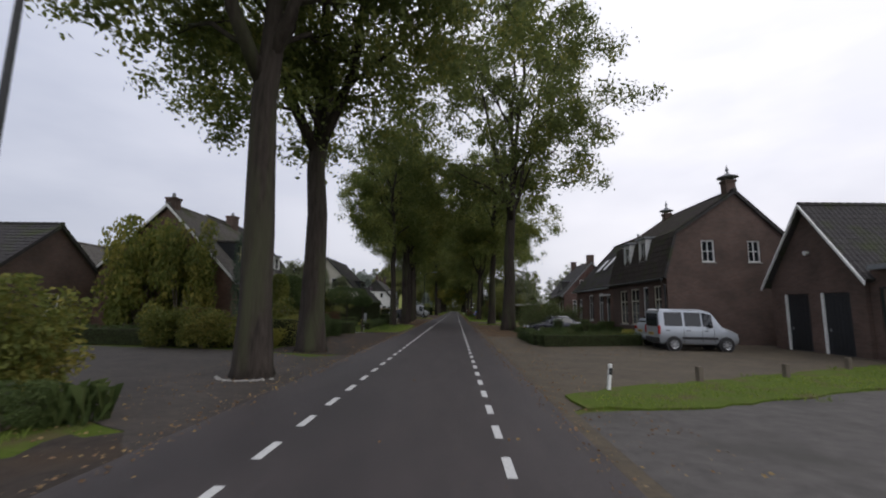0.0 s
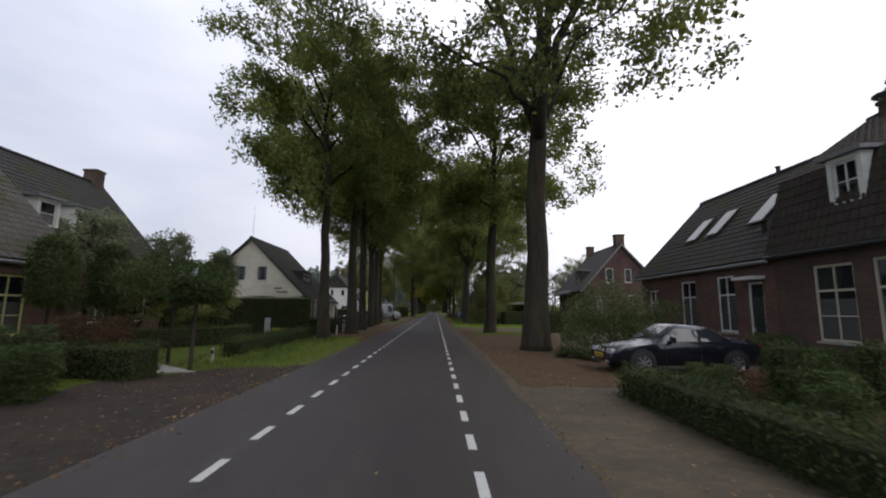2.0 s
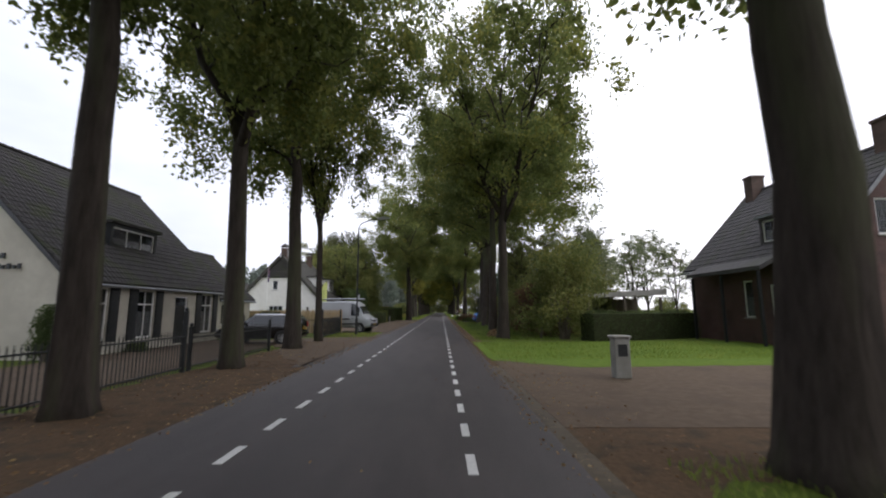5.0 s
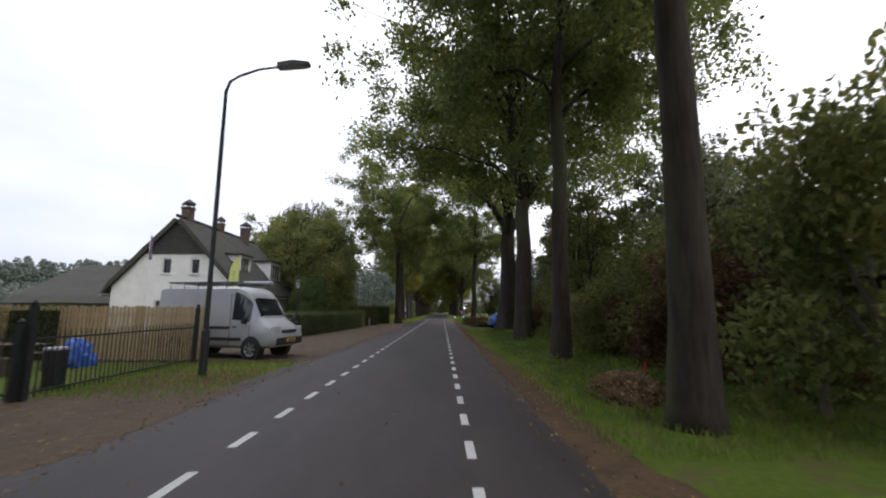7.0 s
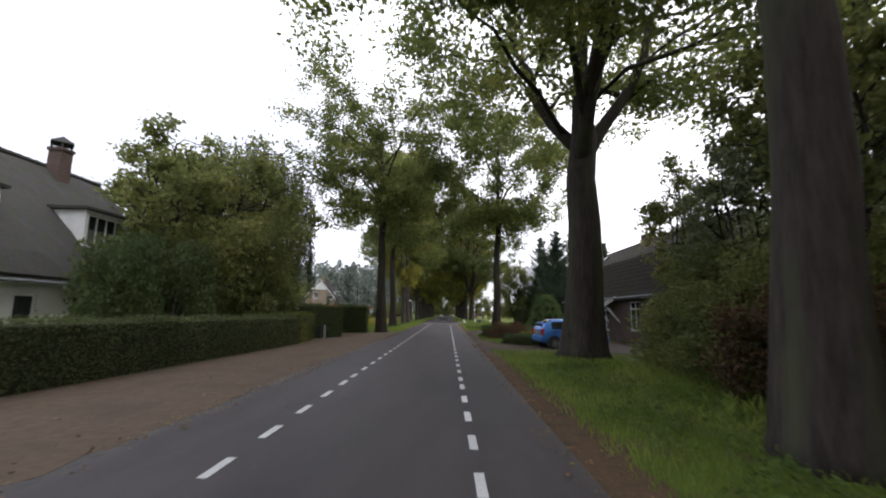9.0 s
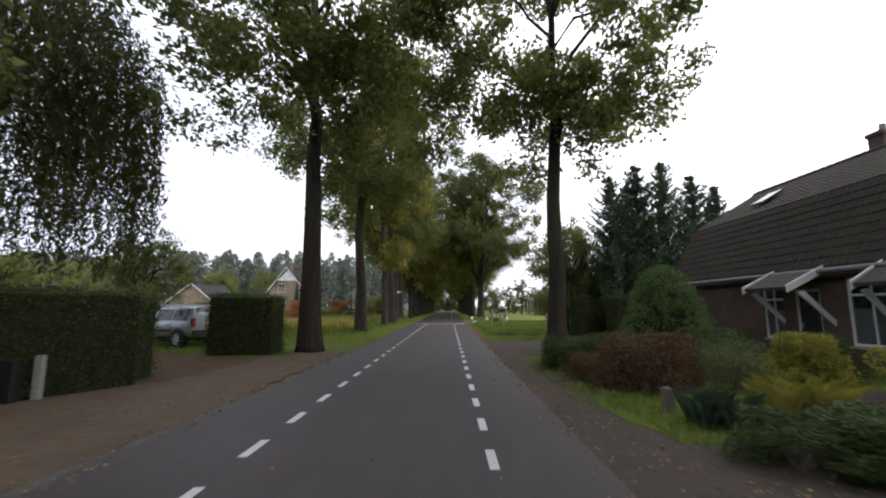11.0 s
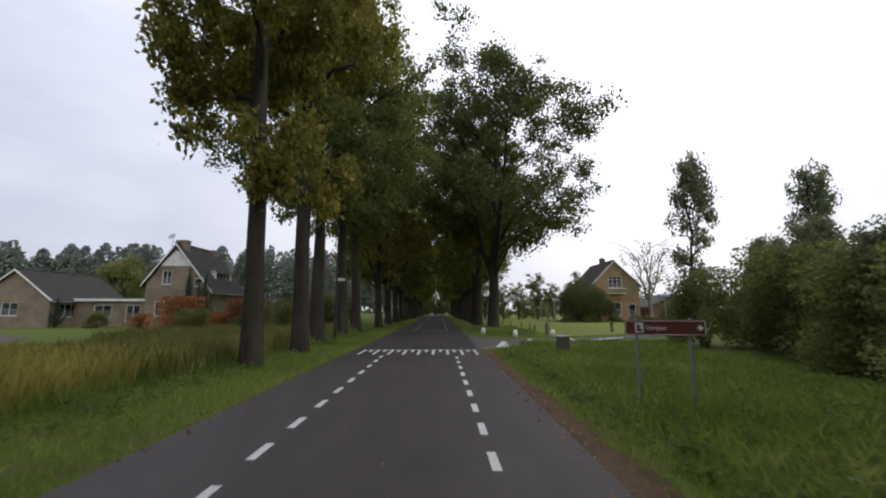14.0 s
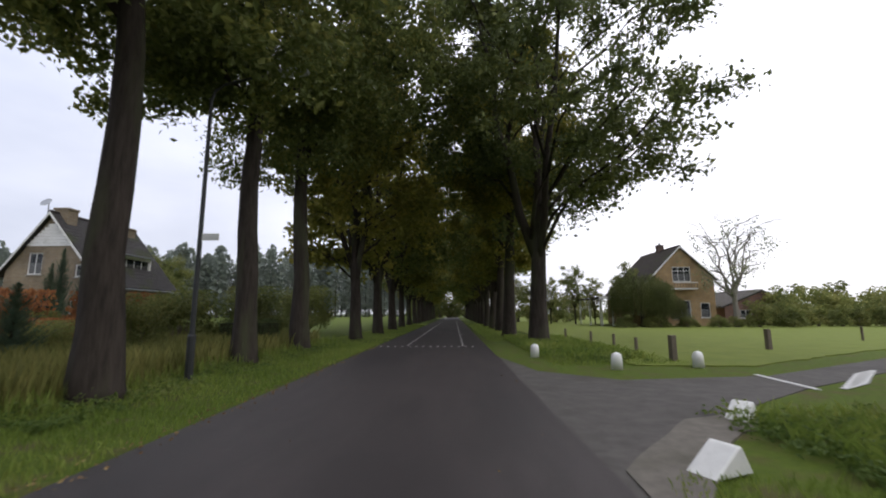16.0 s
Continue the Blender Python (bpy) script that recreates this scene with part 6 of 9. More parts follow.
def clipped_tree(x, y, w, z0, z1, leaf, label, seed):
    """A small tree clipped to a rounded block on a bare stem."""
    rng = np.random.default_rng(seed)
    t = thing("clipped_tree", pose(x, y, -0.03), label, "tree", group="clipped garden trees")
    bm = bmesh.new()
    tube(bm, [(0, 0, 0), (0.02, 0.01, z0 + 0.2), (0, 0, z1 - 0.3)], [0.06, 0.045, 0.015], 7)
    part("stem", bm, bark, t)
    n = 5200
    d = rng.normal(size=(n, 3))
    d /= np.abs(d).max(axis=1)[:, None] * 0.6 + np.linalg.norm(d, axis=1)[:, None] * 0.4
    d *= rng.uniform(0.55, 1.0, n)[:, None] ** 0.6
    p = np.array([0, 0, (z0 + z1) / 2]) + d * np.array([w / 2, w / 2, (z1 - z0) / 2])
    v, f = leaves(p + rng.normal(size=p.shape) * 0.04, 0.05, rng)
    raw("foliage", v, f, leaf, t)


clipped_tree(-12.1, 26.0, 1.15, 1.9, 4.0, bush_leaf, "yellow-green tree clipped to a block on a stem", 1)
clipped_tree(-12.9, 30.3, 1.3, 1.7, 4.2, hedge_leaf, "dark green tree clipped to a block on a stem", 2)
clipped_tree(-12.7, 32.6, 1.3, 1.7, 4.2, hedge_leaf, "dark green tree clipped to a block on a stem", 3)
clipped_tree(-13.3, 23.5, 1.4, 0.4, 6.6, conifer_leaf, "dark columnar evergreen at the cottage corner", 4)
put(BUSH_R, -9.0, 27.6, 1.1, 1.5, 60)
clipped_tree(-8.3, 29.6, 3.0, 2.05, 3.3, hedge_leaf, "flat spreading green tree trained over the garden path", 5)
clipped_tree(-6.75, 28.1, 1.3, 1.9, 2.6, hedge_leaf, "small flat-topped tree on a thin stem", 6)
put(LIME, -11.7, 36.8, 0.72, 0.8, 0)
put(LIME, -13.4, 35.2, 0.75, 0.85, 100)
put(YOUNG, -13.0, 36.5, 0.85, 0.9, 0)
put(YOUNG, -11.2, 37.6, 0.75, 0.9, 70)
put(YOUNG, -13.8, 33.0, 0.9, 0.9, 140)
hedge(-9.4, 27.2, -7.0, 26.6, 0.9, 0.8, "low dark clipped hedge", density=260)
hedge(-7.2, 31.4, -7.6, 42.0, 0.7, 0.6, "low clipped hedge along the grass verge", density=230)
hedge(-12.5, 33.4, -9.6, 38.2, 0.7, 0.85, "low clipped garden hedge", density=220)
hedge(-21.5, 43.8, -8.5, 45.2, 1.1, 2.45, "tall clipped green hedge before the cream cottage", density=230)
for x_, y_ in ((-11.8, 41.6), (-13.6, 41.2), (-9.6, 42.2)):
    put(BUSH_L, x_, y_, 1.0, 0.7, x_ * 40, "low yellow-green shrub by the hedge")
hedge(-8.2, 45.2, -7.3, 48.0, 0.9, 1.05, "low dark hedge by the gate", density=240)
put(BUSH_G, -13.7, 59.7, 0.7, 1.9, 10, "dark climbing shrub on the cottage corner")
put(BUSH_G, -13.0, 63.2, 0.5, 0.6, 20)
hedge(-21, 78.9, -12.3, 78.4, 0.8, 1.7, "green hedge behind the wooden fence", density=200)

# left side, thatched house and willow
hedge(-14.2, 90.2, -8.9, 90.6, 0.9, 1.45, "clipped beech hedge round the thatched house", shrub_leaf, density=300)
hedge(-8.9, 90.7, -8.1, 106.5, 0.9, 1.45, "long clipped hedge along the drive", shrub_leaf, density=260)
hedge(-8.1, 106.6, -8.35, 109.6, 0.9, 1.6, "clipped hedge with yellowing tips", bush_leaf, density=260)
put(BUSH_P, -12.4, 92.4, 0.7, 0.6, 0, "pale green shrub against the white wall")
put(BUSH_G, -10.4, 96.5, 1.6, 1.7, 0)
put(BUSH_G, -11.0, 100.5, 1.8, 1.7, 70)
for x_, y_, s_ in ((-12.0, 105.0, 1.1), (-10.8, 107.5, 0.9), (-15.5, 108.0, 1.2), (-17.5, 105.8, 1.2)):
    put(THICKET, x_, y_, s_, 1.15, x_ * 30, "dense dark garden shrub behind the hedge")
put(WILLOW, -16.5, 117.2, 1.1, 1.15, 0)
put(LIME, -14.0, 108.6, 2.0, 0.95, 0, "tall dark garden tree behind the hedge")
put(THICKET, -12.2, 111.2, 1.0, 1.0, 20, "dense dark garden shrub behind the hedge")
put(THICKET, -15.4, 113.0, 1.2, 1.1, 80, "dense dark garden shrub behind the hedge")
put(THICKET, -10.6, 107.4, 1.0, 1.5, 140, "dense dark garden shrub behind the hedge")
for x_, y_, s_ in ((-19.5, 112.0, 1.1), (-13.0, 102.5, 0.95), (-20.5, 118.0, 1.0)):
    put(POLE, x_, y_, s_, 0.9, x_ * 31)
hedge(-9.6, 109.4, -7.55, 113.4, 1.3, 2.1, "tall dark green hedge by the drive", density=230, seed=4)
hedge(-18.6, 112.8, -7.4, 113.8, 1.1, 2.0, "tall dark green hedge beside the driveway", density=200, seed=7)
hedge(-9.0, 119.95, -6.65, 120.25, 1.8, 2.2, "blocky clipped dark hedge at the driveway", density=280, seed=9)
hedge(-22, 127.0, -10.2, 125.5, 1.0, 1.9, "dark hedge behind the parked car", density=160, seed=11)
# right side, village
hedge(4.35, 19.3, 4.35, 25.0, 0.6, 0.6, "low dark clipped hedge round the front garden", density=320)
for x_ in (5.95, 7.55):
    hedge(x_, 23.1, x_ + 0.45, 23.1, 0.45, 1.25, "square clipped dark evergreen pillar in the front garden", name="clipped_pillar", density=420)
hedge(4.3, 18.75, 9.9, 20.6, 0.6, 0.62, "low dark clipped hedge beside the yard", density=320)
for x_, y_, s_ in ((6.2, 22.5, 0.7), (8.0, 24.5, 0.8), (9.4, 26.5, 0.8), (7.2, 21.0, 0.55), (5.6, 24.5, 0.6), (11.2, 27.6, 0.6), (11.2, 30.2, 0.9)):
    put(BUSH_G, x_, y_, s_, 0.8, x_ * 60)
for x_, y_, s_ in ((10.6, 23.6, 1.0), (9.4, 22.3, 0.8)):
    put(BUSH_L, x_, y_, s_, 0.9, x_ * 60)
for x_, y_, s_ in ((6.8, 24.2, 0.9), (8.8, 22.6, 0.7), (6.0, 21.0, 0.6)):
    put(BUSH_R, x_, y_, s_, 0.8, x_ * 60, "flowering shrub with reddish blooms")
for x_, y_, s_, z_ in ((6.3, 33.4, 0.72, 1.2), (7.7, 33.6, 0.95, 1.1), (9.9, 34.0, 0.7, 1.1)):
    put(BUSH_P, x_, y_, s_, z_, x_ * 70)
for x_, y_ in ((5.2, 32.0), (6.0, 31.2), (7.0, 31.5), (8.2, 32.0), (9.4, 32.6), (10.6, 33.2)):
    put(BUSH_G, x_, y_, 0.6, 0.45, x_ * 70, "low dark green ground shrub")
hedge(8.6, 50.3, 24, 52.8, 1.1, 1.6, "rough dark hedge along the drive", density=200, rough=0.12)
hedge(2.4 + 6, 68.5, 16, 71.5, 1.2, 1.6, "dark hedge at the back of the lawn", density=160)
for x_, y_, s_, z_ in ((14, 86, 0.95, 1), (12.6, 80, 0.8, 0.9)):
    put(BIRCH, x_, y_, s_, z_, x_ * 23)
for x_, y_, s_, z_ in ((29.0, 108.0, 1.15, 1.0), (33.0, 112.0, 1.2, 1.1), (36.5, 110.0, 1.1, 1.0), (26.5, 112.0, 1.0, 0.95)):
    put(BIRCH, x_, y_, s_, z_, x_ * 23, "pale loose tree far behind the houses")
put(LIME, 39.5, 80.0, 1.7, 1.1, 0, "round pale green tree behind the brick house")
# woods on the right
wr = random.Random(5)
for k in range(30):
    y_ = 70.5 + k * 1.13 + wr.uniform(-0.3, 0.3)
    x_ = 7.4 + (k % 3) * 3.6 + wr.uniform(-0.6, 0.6)
    if y_ > 99 and x_ < 9.5 or x_ > 0.34 * (y_ - 39.6):
        continue
    near = y_ < 80
    put(THICKET_R if k % 5 == 3 else THICKET, x_, y_, wr.uniform(0.75, 1.1) if near else wr.uniform(0.55, 0.75), wr.uniform(0.8, 1.2) if near else wr.uniform(0.6, 0.85), k * 47)
for k in range(20):
    y_ = 70 + k * 1.75
    x_ = 8.5 + (k * 7 % 5) * 2.2 + wr.uniform(-0.8, 0.8)
    if x_ > 0.34 * (y_ - 39.6) or y_ < 75:
        continue
    put(BIRCH if k % 2 else POLE, x_, y_, wr.uniform(0.55, 0.75), wr.uniform(0.85, 1.1), k * 67, "thin loose woodland tree" if k % 2 else "")
for k in range(8):
    put(THICKET_R, 6.9 + wr.uniform(-0.3, 1.0), 73 + k * 2.8, wr.uniform(0.45, 0.7), 0.9, k * 61)
for x_, y_, s_, z_ in ((7.7, 92.6, 0.62, 1.2), (8.3, 96.2, 0.65, 1.2), (9.6, 98.2, 0.7, 1.2), (8.9, 89.8, 0.6, 1.25), (10.4, 94.0, 0.75, 1.15)):
    put(THICKET, x_, y_, s_, z_, x_ * 47)
for x_, y_, s_ in ((8.8, 92.5, 0.8), (11.0, 96.0, 0.85), (13.5, 97.5, 0.9)):
    put(POLE, x_, y_, s_, 1.0, x_ * 67)
# right side, garden of the porch house
for x_, y_, s_ in ((3.9, 108.1, 0.75), (4.9, 107.8, 0.85), (5.9, 107.7, 0.8)):
    put(BUSH_G, x_, y_, s_, 0.5, x_ * 90, "rounded dark green clipped shrub by the road")
for x_, y_, s_, z_ in ((7.2, 112.0, 1.15, 1.3), (8.9, 111.4, 1.0, 1.2)):
    put(BUSH_L, x_, y_, s_, z_, x_ * 50, "bright yellow-green garden shrub")
for x_, y_, s_, z_ in ((4.2, 112.5, 1.2, 1.1), (5.2, 113.4, 1.0, 1.05), (3.6, 113.7, 0.8, 0.95)):
    put(BUSH_R, x_, y_, s_, z_, x_ * 50)
for x_, y_, s_, z_ in ((6.0, 112.2, 0.5, 0.62), (6.9, 113.8, 0.55, 0.6)):
    put(BUSH_P, x_, y_, s_, z_, x_ * 50, "low grey-green garden shrub")
for x_, y_, s_ in ((3.5, 115.4, 0.75), (4.5, 115.9, 0.8), (3.9, 117.2, 0.75), (7.8, 116.0, 1.0), (9.4, 114.0, 1.0), (5.2, 118.0, 0.8), (6.2, 117.4, 0.8), (9.6, 117.6, 0.9), (8.4, 109.6, 0.9)):
    put(BUSH_G, x_, y_, s_, 0.75, x_ * 50)
put(CONE, 8.75, 120.5, 0.95, 1.02, 0)
for x_, y_, s_, z_ in ((10.4, 129.6, 1.2, 0.76), (12.2, 130.0, 1.35, 0.73), (14.2, 130.6, 1.3, 0.79), (16.0, 130.4, 1.3, 0.72), (12.8, 132.8, 1.35, 0.7), (17.8, 131, 1.3, 0.68)):
    put(LEYLAND, x_, y_, s_, z_, x_ * 80)
put(LIME, 7.6, 130.3, 0.86, 1.35, 30)
put(LIME, 10.4, 131.8, 0.9, 0.95, 130)
hedge(9.0, 126.8, 17, 128.2, 1.2, 2.3, "tall dark hedge beside the driveway", density=180)
hedge(7.6, 128.6, 11.0, 130.2, 1.2, 2.2, "dark hedge corner by the driveway", density=200, rough=0.12)
for x_, y_, s_, z_ in ((10.7, 136.0, 0.85, 0.7), (12.0, 139.5, 0.9, 0.85), (12.8, 143.0, 0.9, 0.9), (14.0, 147.0, 0.95, 0.9), (16.0, 150.5, 0.95, 0.9), (16.0, 145.0, 1.0, 1.0), (10.4, 133.4, 0.8, 0.6), (14.5, 140, 1.1, 1.0), (18.5, 152.5, 1.0, 0.9)):
    put(THICKET, x_, y_, s_, z_, x_ * 90, "bushy green scrub at the field edge")
put(THICKET, 13.4, 152.4, 0.72, 1.1, 15, "bushy green scrub at the field edge")
put(THICKET_R, 12.0, 140.8, 0.6, 0.95, 55, "brownish autumn scrub at the field edge")
put(THICKET_R, 15.0, 149.0, 0.6, 1.1, 155, "brownish autumn scrub at the field edge")
for x_, y_, s_, z_ in ((12.6, 142.2, 0.62, 1.0), (13.4, 145.6, 0.7, 1.05), (14.9, 148.6, 0.68, 1.0), (16.4, 151.4, 0.7, 1.1), (12.2, 138.6, 0.6, 0.95), (18.0, 153.4, 0.75, 1.1)):
    put(YOUNG, x_, y_, s_, z_, x_ * 77, "thin sapling rising out of the scrub")
put(YOUNG, 16.5, 158.0, 1.05, 1.65, 0)
put(YOUNG, 21.8, 154.6, 0.9, 1.65, 60)
put(LEYLAND, -21.5, 168.6, 0.27, 1.5, 40, "narrow columnar dark conifer")
hedge(-10.6, 166.3, -8.0, 165.9, 0.9, 1.35, "dark clipped hedge behind the verge", density=220)
put(THICKET, -10.9, 160.9, 0.5, 0.95, 25, "dark green garden shrub")
put(BUSH_O, -9.3, 163.2, 0.7, 0.9, 10, "orange-red autumn shrub in the garden")
# right side, far farm
put(BARE, 32.6, 196.5, 1.3, 1.15, 0)
put(WILLOW, 22.6, 198.0, 0.72, 0.72, 0, "drooping small willow by the farmhouse")
put(WILLOW, 25.4, 198.6, 0.5, 0.66, 80, "drooping small willow by the farmhouse")
for k in range(16):
    put(THICKET_FAR, 19 + k * 2.6 + wr.uniform(-0.8, 0.8), 195.5 + wr.uniform(-0.6, 0.8) + (2 if k > 7 else 0), wr.uniform(0.55, 0.75) if k > 5 else wr.uniform(0.35, 0.5), 0.9 if k > 5 else 0.6, k * 37, "dark garden bush round the farmhouse")
for k in range(26):
    put(THICKET_FAR, 12 + k * 6.5, 232 + wr.uniform(-8, 20), wr.uniform(1.0, 1.6), wr.uniform(0.7, 1.1), k * 41, "dark tree clump at the far edge of the meadow")
for k in range(11):
    put(THICKET_FAR, 39 + k * 3.4 + wr.uniform(-1.2, 1.2), 199 + k * 1.5 + wr.uniform(-1.5, 2.5), wr.uniform(0.7, 1.15), wr.uniform(0.7, 1.15), k * 59, "dark garden bush at the edge of the meadow")
for k in range(8):
    put(POLE, 9 + k * 3.2, 208 + wr.uniform(-3, 8), wr.uniform(0.6, 0.8), 0.9, k * 29, "dark green tree behind the farmhouse")
# left side, field and gardens
for x_, y_, s_ in ((-16.4, 166.6, 1.25), (-22.4, 167.4, 1.35), (-18.0, 165.7, 0.7), (-15.7, 167.2, 0.65), (-19.5, 162.7, 0.6), (-20.6, 169.4, 0.75), (-24.8, 171.0, 0.65), (-28.5, 171.3, 0.65)):
    put(BUSH_O, x_, y_, s_ * 1.7, 1.4, x_ * 50, "orange-red autumn shrub in the garden")
for x_, y_, s_ in ((-15, 156.5, 0.5), (-13.2, 160, 0.4), (-12.5, 166, 0.75), (-12.0, 172, 0.9), (-18.0, 173.2, 0.7), (-13, 184, 1.1), (-21.0, 167.2, 0.5), (-33.8, 173.0, 0.45), (-49.5, 171.7, 0.7), (-52.5, 176, 0.85)):
    put(THICKET, x_, y_, s_, 0.75, x_ * 50, "dark green garden shrub")
for x_, y_, z_ in ((-24.9, 172.8, 1.8), (-23.1, 172.5, 1.6), (-38.0, 173.2, 0.9), (-12.6, 158.5, 0.8)):
    put(LEYLAND, x_, y_, 0.3, z_, 0, "narrow columnar dark conifer")
for x_, y_, s_ in ((-62, 172, 1.0), (-70, 168, 1.1), (-78, 176, 1.2), (-18, 128, 0.6), (-56, 206, 1.1), (-45, 210, 1.1)):
    put(LIME, x_, y_, s_ * 1.6, 1.0, x_ * 20, "round leafy tree at the field edge")

# far rows of poplars on the horizon
pr, prng = random.Random(9), np.random.default_rng(9)
pts = []
tb = bmesh.new()
for k in range(210):
    f = k / 209
    x, y = -330 + 322 * f + pr.uniform(-2, 2), 245 + 130 * f + pr.uniform(-7, 7)
    h = pr.uniform(25, 30) * (0.85 + 0.35 * f)
    tube(tb, [(x, y, -0.1), (x, y, h * 0.6)], [0.35, 0.12], 4)
    m = 480
    zz = prng.uniform(0.12, 1.0, m)
    rad = 4.3 * np.sqrt(np.sin(np.pi * np.clip(zz, 0.12, 0.985))) * prng.uniform(0.35, 1, m)
    aa = prng.uniform(0, 2 * np.pi, m)
    pts.append(np.stack([x + rad * np.cos(aa), y + rad * np.sin(aa), zz * h], 1))
pop = thing("poplar_row", pose(0, 0, 0), "far row of tall poplars on the horizon, leaf colour greyed for haze", "tree row", kind="stuff")
part("trunks", tb, bark, pop)
belt = prng.uniform(0, 1, 36000)
pts.append(np.stack([-330 + 322 * belt, 247 + 130 * belt + prng.normal(0, 4, 36000), (0.2 + 22 * prng.uniform(0, 1, 36000)) * (0.85 + 0.35 * belt)], 1))
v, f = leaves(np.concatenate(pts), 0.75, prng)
raw("crowns", v, f, hazed_leaf, pop)
pts = []
for k in range(200):
    x, y = -330 + k * 1.53 + pr.uniform(-2, 2), 100 + k * 0.54 + pr.uniform(-8, 8)
    if x > -70:
        continue
    m = 260
    o = prng.normal(size=(m, 3))
    o /= np.linalg.norm(o, axis=1)[:, None]
    s = pr.uniform(3, 5.5)
    pts.append(np.array([x, y, s * 0.8]) + o * np.array([s, s, s * 0.9]) * prng.uniform(0.5, 1, m)[:, None])
scrub = np.concatenate(pts)
scrub[:, 2] = np.maximum(scrub[:, 2], 0.05)
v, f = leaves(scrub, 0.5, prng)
tagged(raw("far_scrub", v, f, hazed_leaf), "far hazy belt of green scrub and trees", "tree belt", kind="stuff")

for k in range(9):
    put(THICKET_FAR, -14 + k * 3.0, 306 + (k % 3) * 4, 1.5, 1.1, k * 51, "dark tree clump closing the far end of the road")

# grass tufts, reeds, fallen leaves
def tufts(name, areas, n, h, material, label, lean=0.35, seed=3, category="grass"):
    rng = np.random.default_rng(seed)
    w = np.array([a[4] * (a[1] - a[0]) * (a[3] - a[2]) for a in areas], float)
    i = rng.choice(len(areas), n, p=w / w.sum())
    a = np.array([q[:4] for q in areas])[i]
    x = a[:, 0] + rng.uniform(0, 1, n) * (a[:, 1] - a[:, 0])
    y = a[:, 2] + rng.uniform(0, 1, n) * (a[:, 3] - a[:, 2])
    ang, ht = rng.uniform(0, 2 * np.pi, n), h * rng.uniform(0.5, 1.3, n)
    wd = 0.006 + 0.011 * h * rng.uniform(0.5, 1, n)
    lx, ly = rng.normal(0, lean, n) * ht, rng.normal(0, lean, n) * ht
    p0 = np.stack([x - np.cos(ang) * wd, y - np.sin(ang) * wd, np.full(n, -0.03)], 1)
    p1 = np.stack([x + np.cos(ang) * wd, y + np.sin(ang) * wd, np.full(n, -0.03)], 1)
    p2 = np.stack([x + lx * 0.4 + np.cos(ang) * wd * 0.6, y + ly * 0.4 + np.sin(ang) * wd * 0.6, ht * 0.65], 1)
    p3 = np.stack([x + lx, y + ly, ht], 1)
    v = np.stack([p0, p1, p2, p3], 1).reshape(-1, 3)
    k = np.arange(n)[:, None] * 4
    f = np.concatenate([k + [0, 1, 2], k + [0, 2, 3]], 1).reshape(-1, 3)
    return tagged(raw(name, v, f, material), label, category, kind="stuff")


tufts("verge_grass", [(2.3, 7.0, 69, 104, 1.0), (2.2, 9.5, 128, 151, 1.2), (-7.5, -3.9, 124, 170, 1.2), (3.4, 8.0, 160.5, 172, 1.0), (2.2, 5.5, 172, 215, 0.5), (-8, -3.9, 170, 215, 0.5),
                      (-7.4, -4.2, 28.5, 42, 1.0), (2.8, 8.0, 47.0, 49.6, 0.8), (-8, -4.2, 72, 77.5, 0.8), (-9, -5.6, -6, 2.8, 0.8), (2.7, 4.6, 5.2, 6.3, 0.7), (4.6, 8, 6.3, 7.9, 0.7), (8, 12, 7.7, 9.7, 0.7), (12, 20, 8.8, 11.8, 0.5), (2.3, 14, 59.5, 67.5, 0.7), (3.4, 9, 112.5, 120.5, 0.7), (3.1, 6.6, 108.6, 112.2, 2.2), (2.5, 3.3, 110.5, 118, 0.8), (2.4, 9, 125.8, 129, 1.0), (-14, -7.4, 119.5, 130, 0.9)], 165000, 0.10, grass_blade, "rough green verge grass")
tufts("tall_grass", [(3.0, 9.8, 130, 150, 1.0), (4.5, 12, 150, 153.6, 1.2), (5.0, 7.2, 74, 98, 0.5), (3.6, 7.4, 162, 176, 0.9)], 30000, 0.26, grass_blade, "tall rank grass and weeds", seed=5)
tufts("golden_weeds", [(-12.5, -7.2, 131, 143, 1.0), (-16, -12, 137, 144, 0.8)], 25000, 0.7, reed_gold, "tall yellowing weeds at the field edge", seed=6, lean=0.15)
tufts("reeds", [(-12, -6.9, 141, 150, 1.0), (-16, -7.2, 150, 170, 1.0)], 30000, 0.75, reed_blade, "tall brown-green reeds beside the verge", seed=7, lean=0.15)
tufts("field_weeds", [(-13.5, -6.7, 129.5, 172, 1.0)], 24000, 0.38, grass_blade, "green weeds between the reeds", seed=8, lean=0.15)


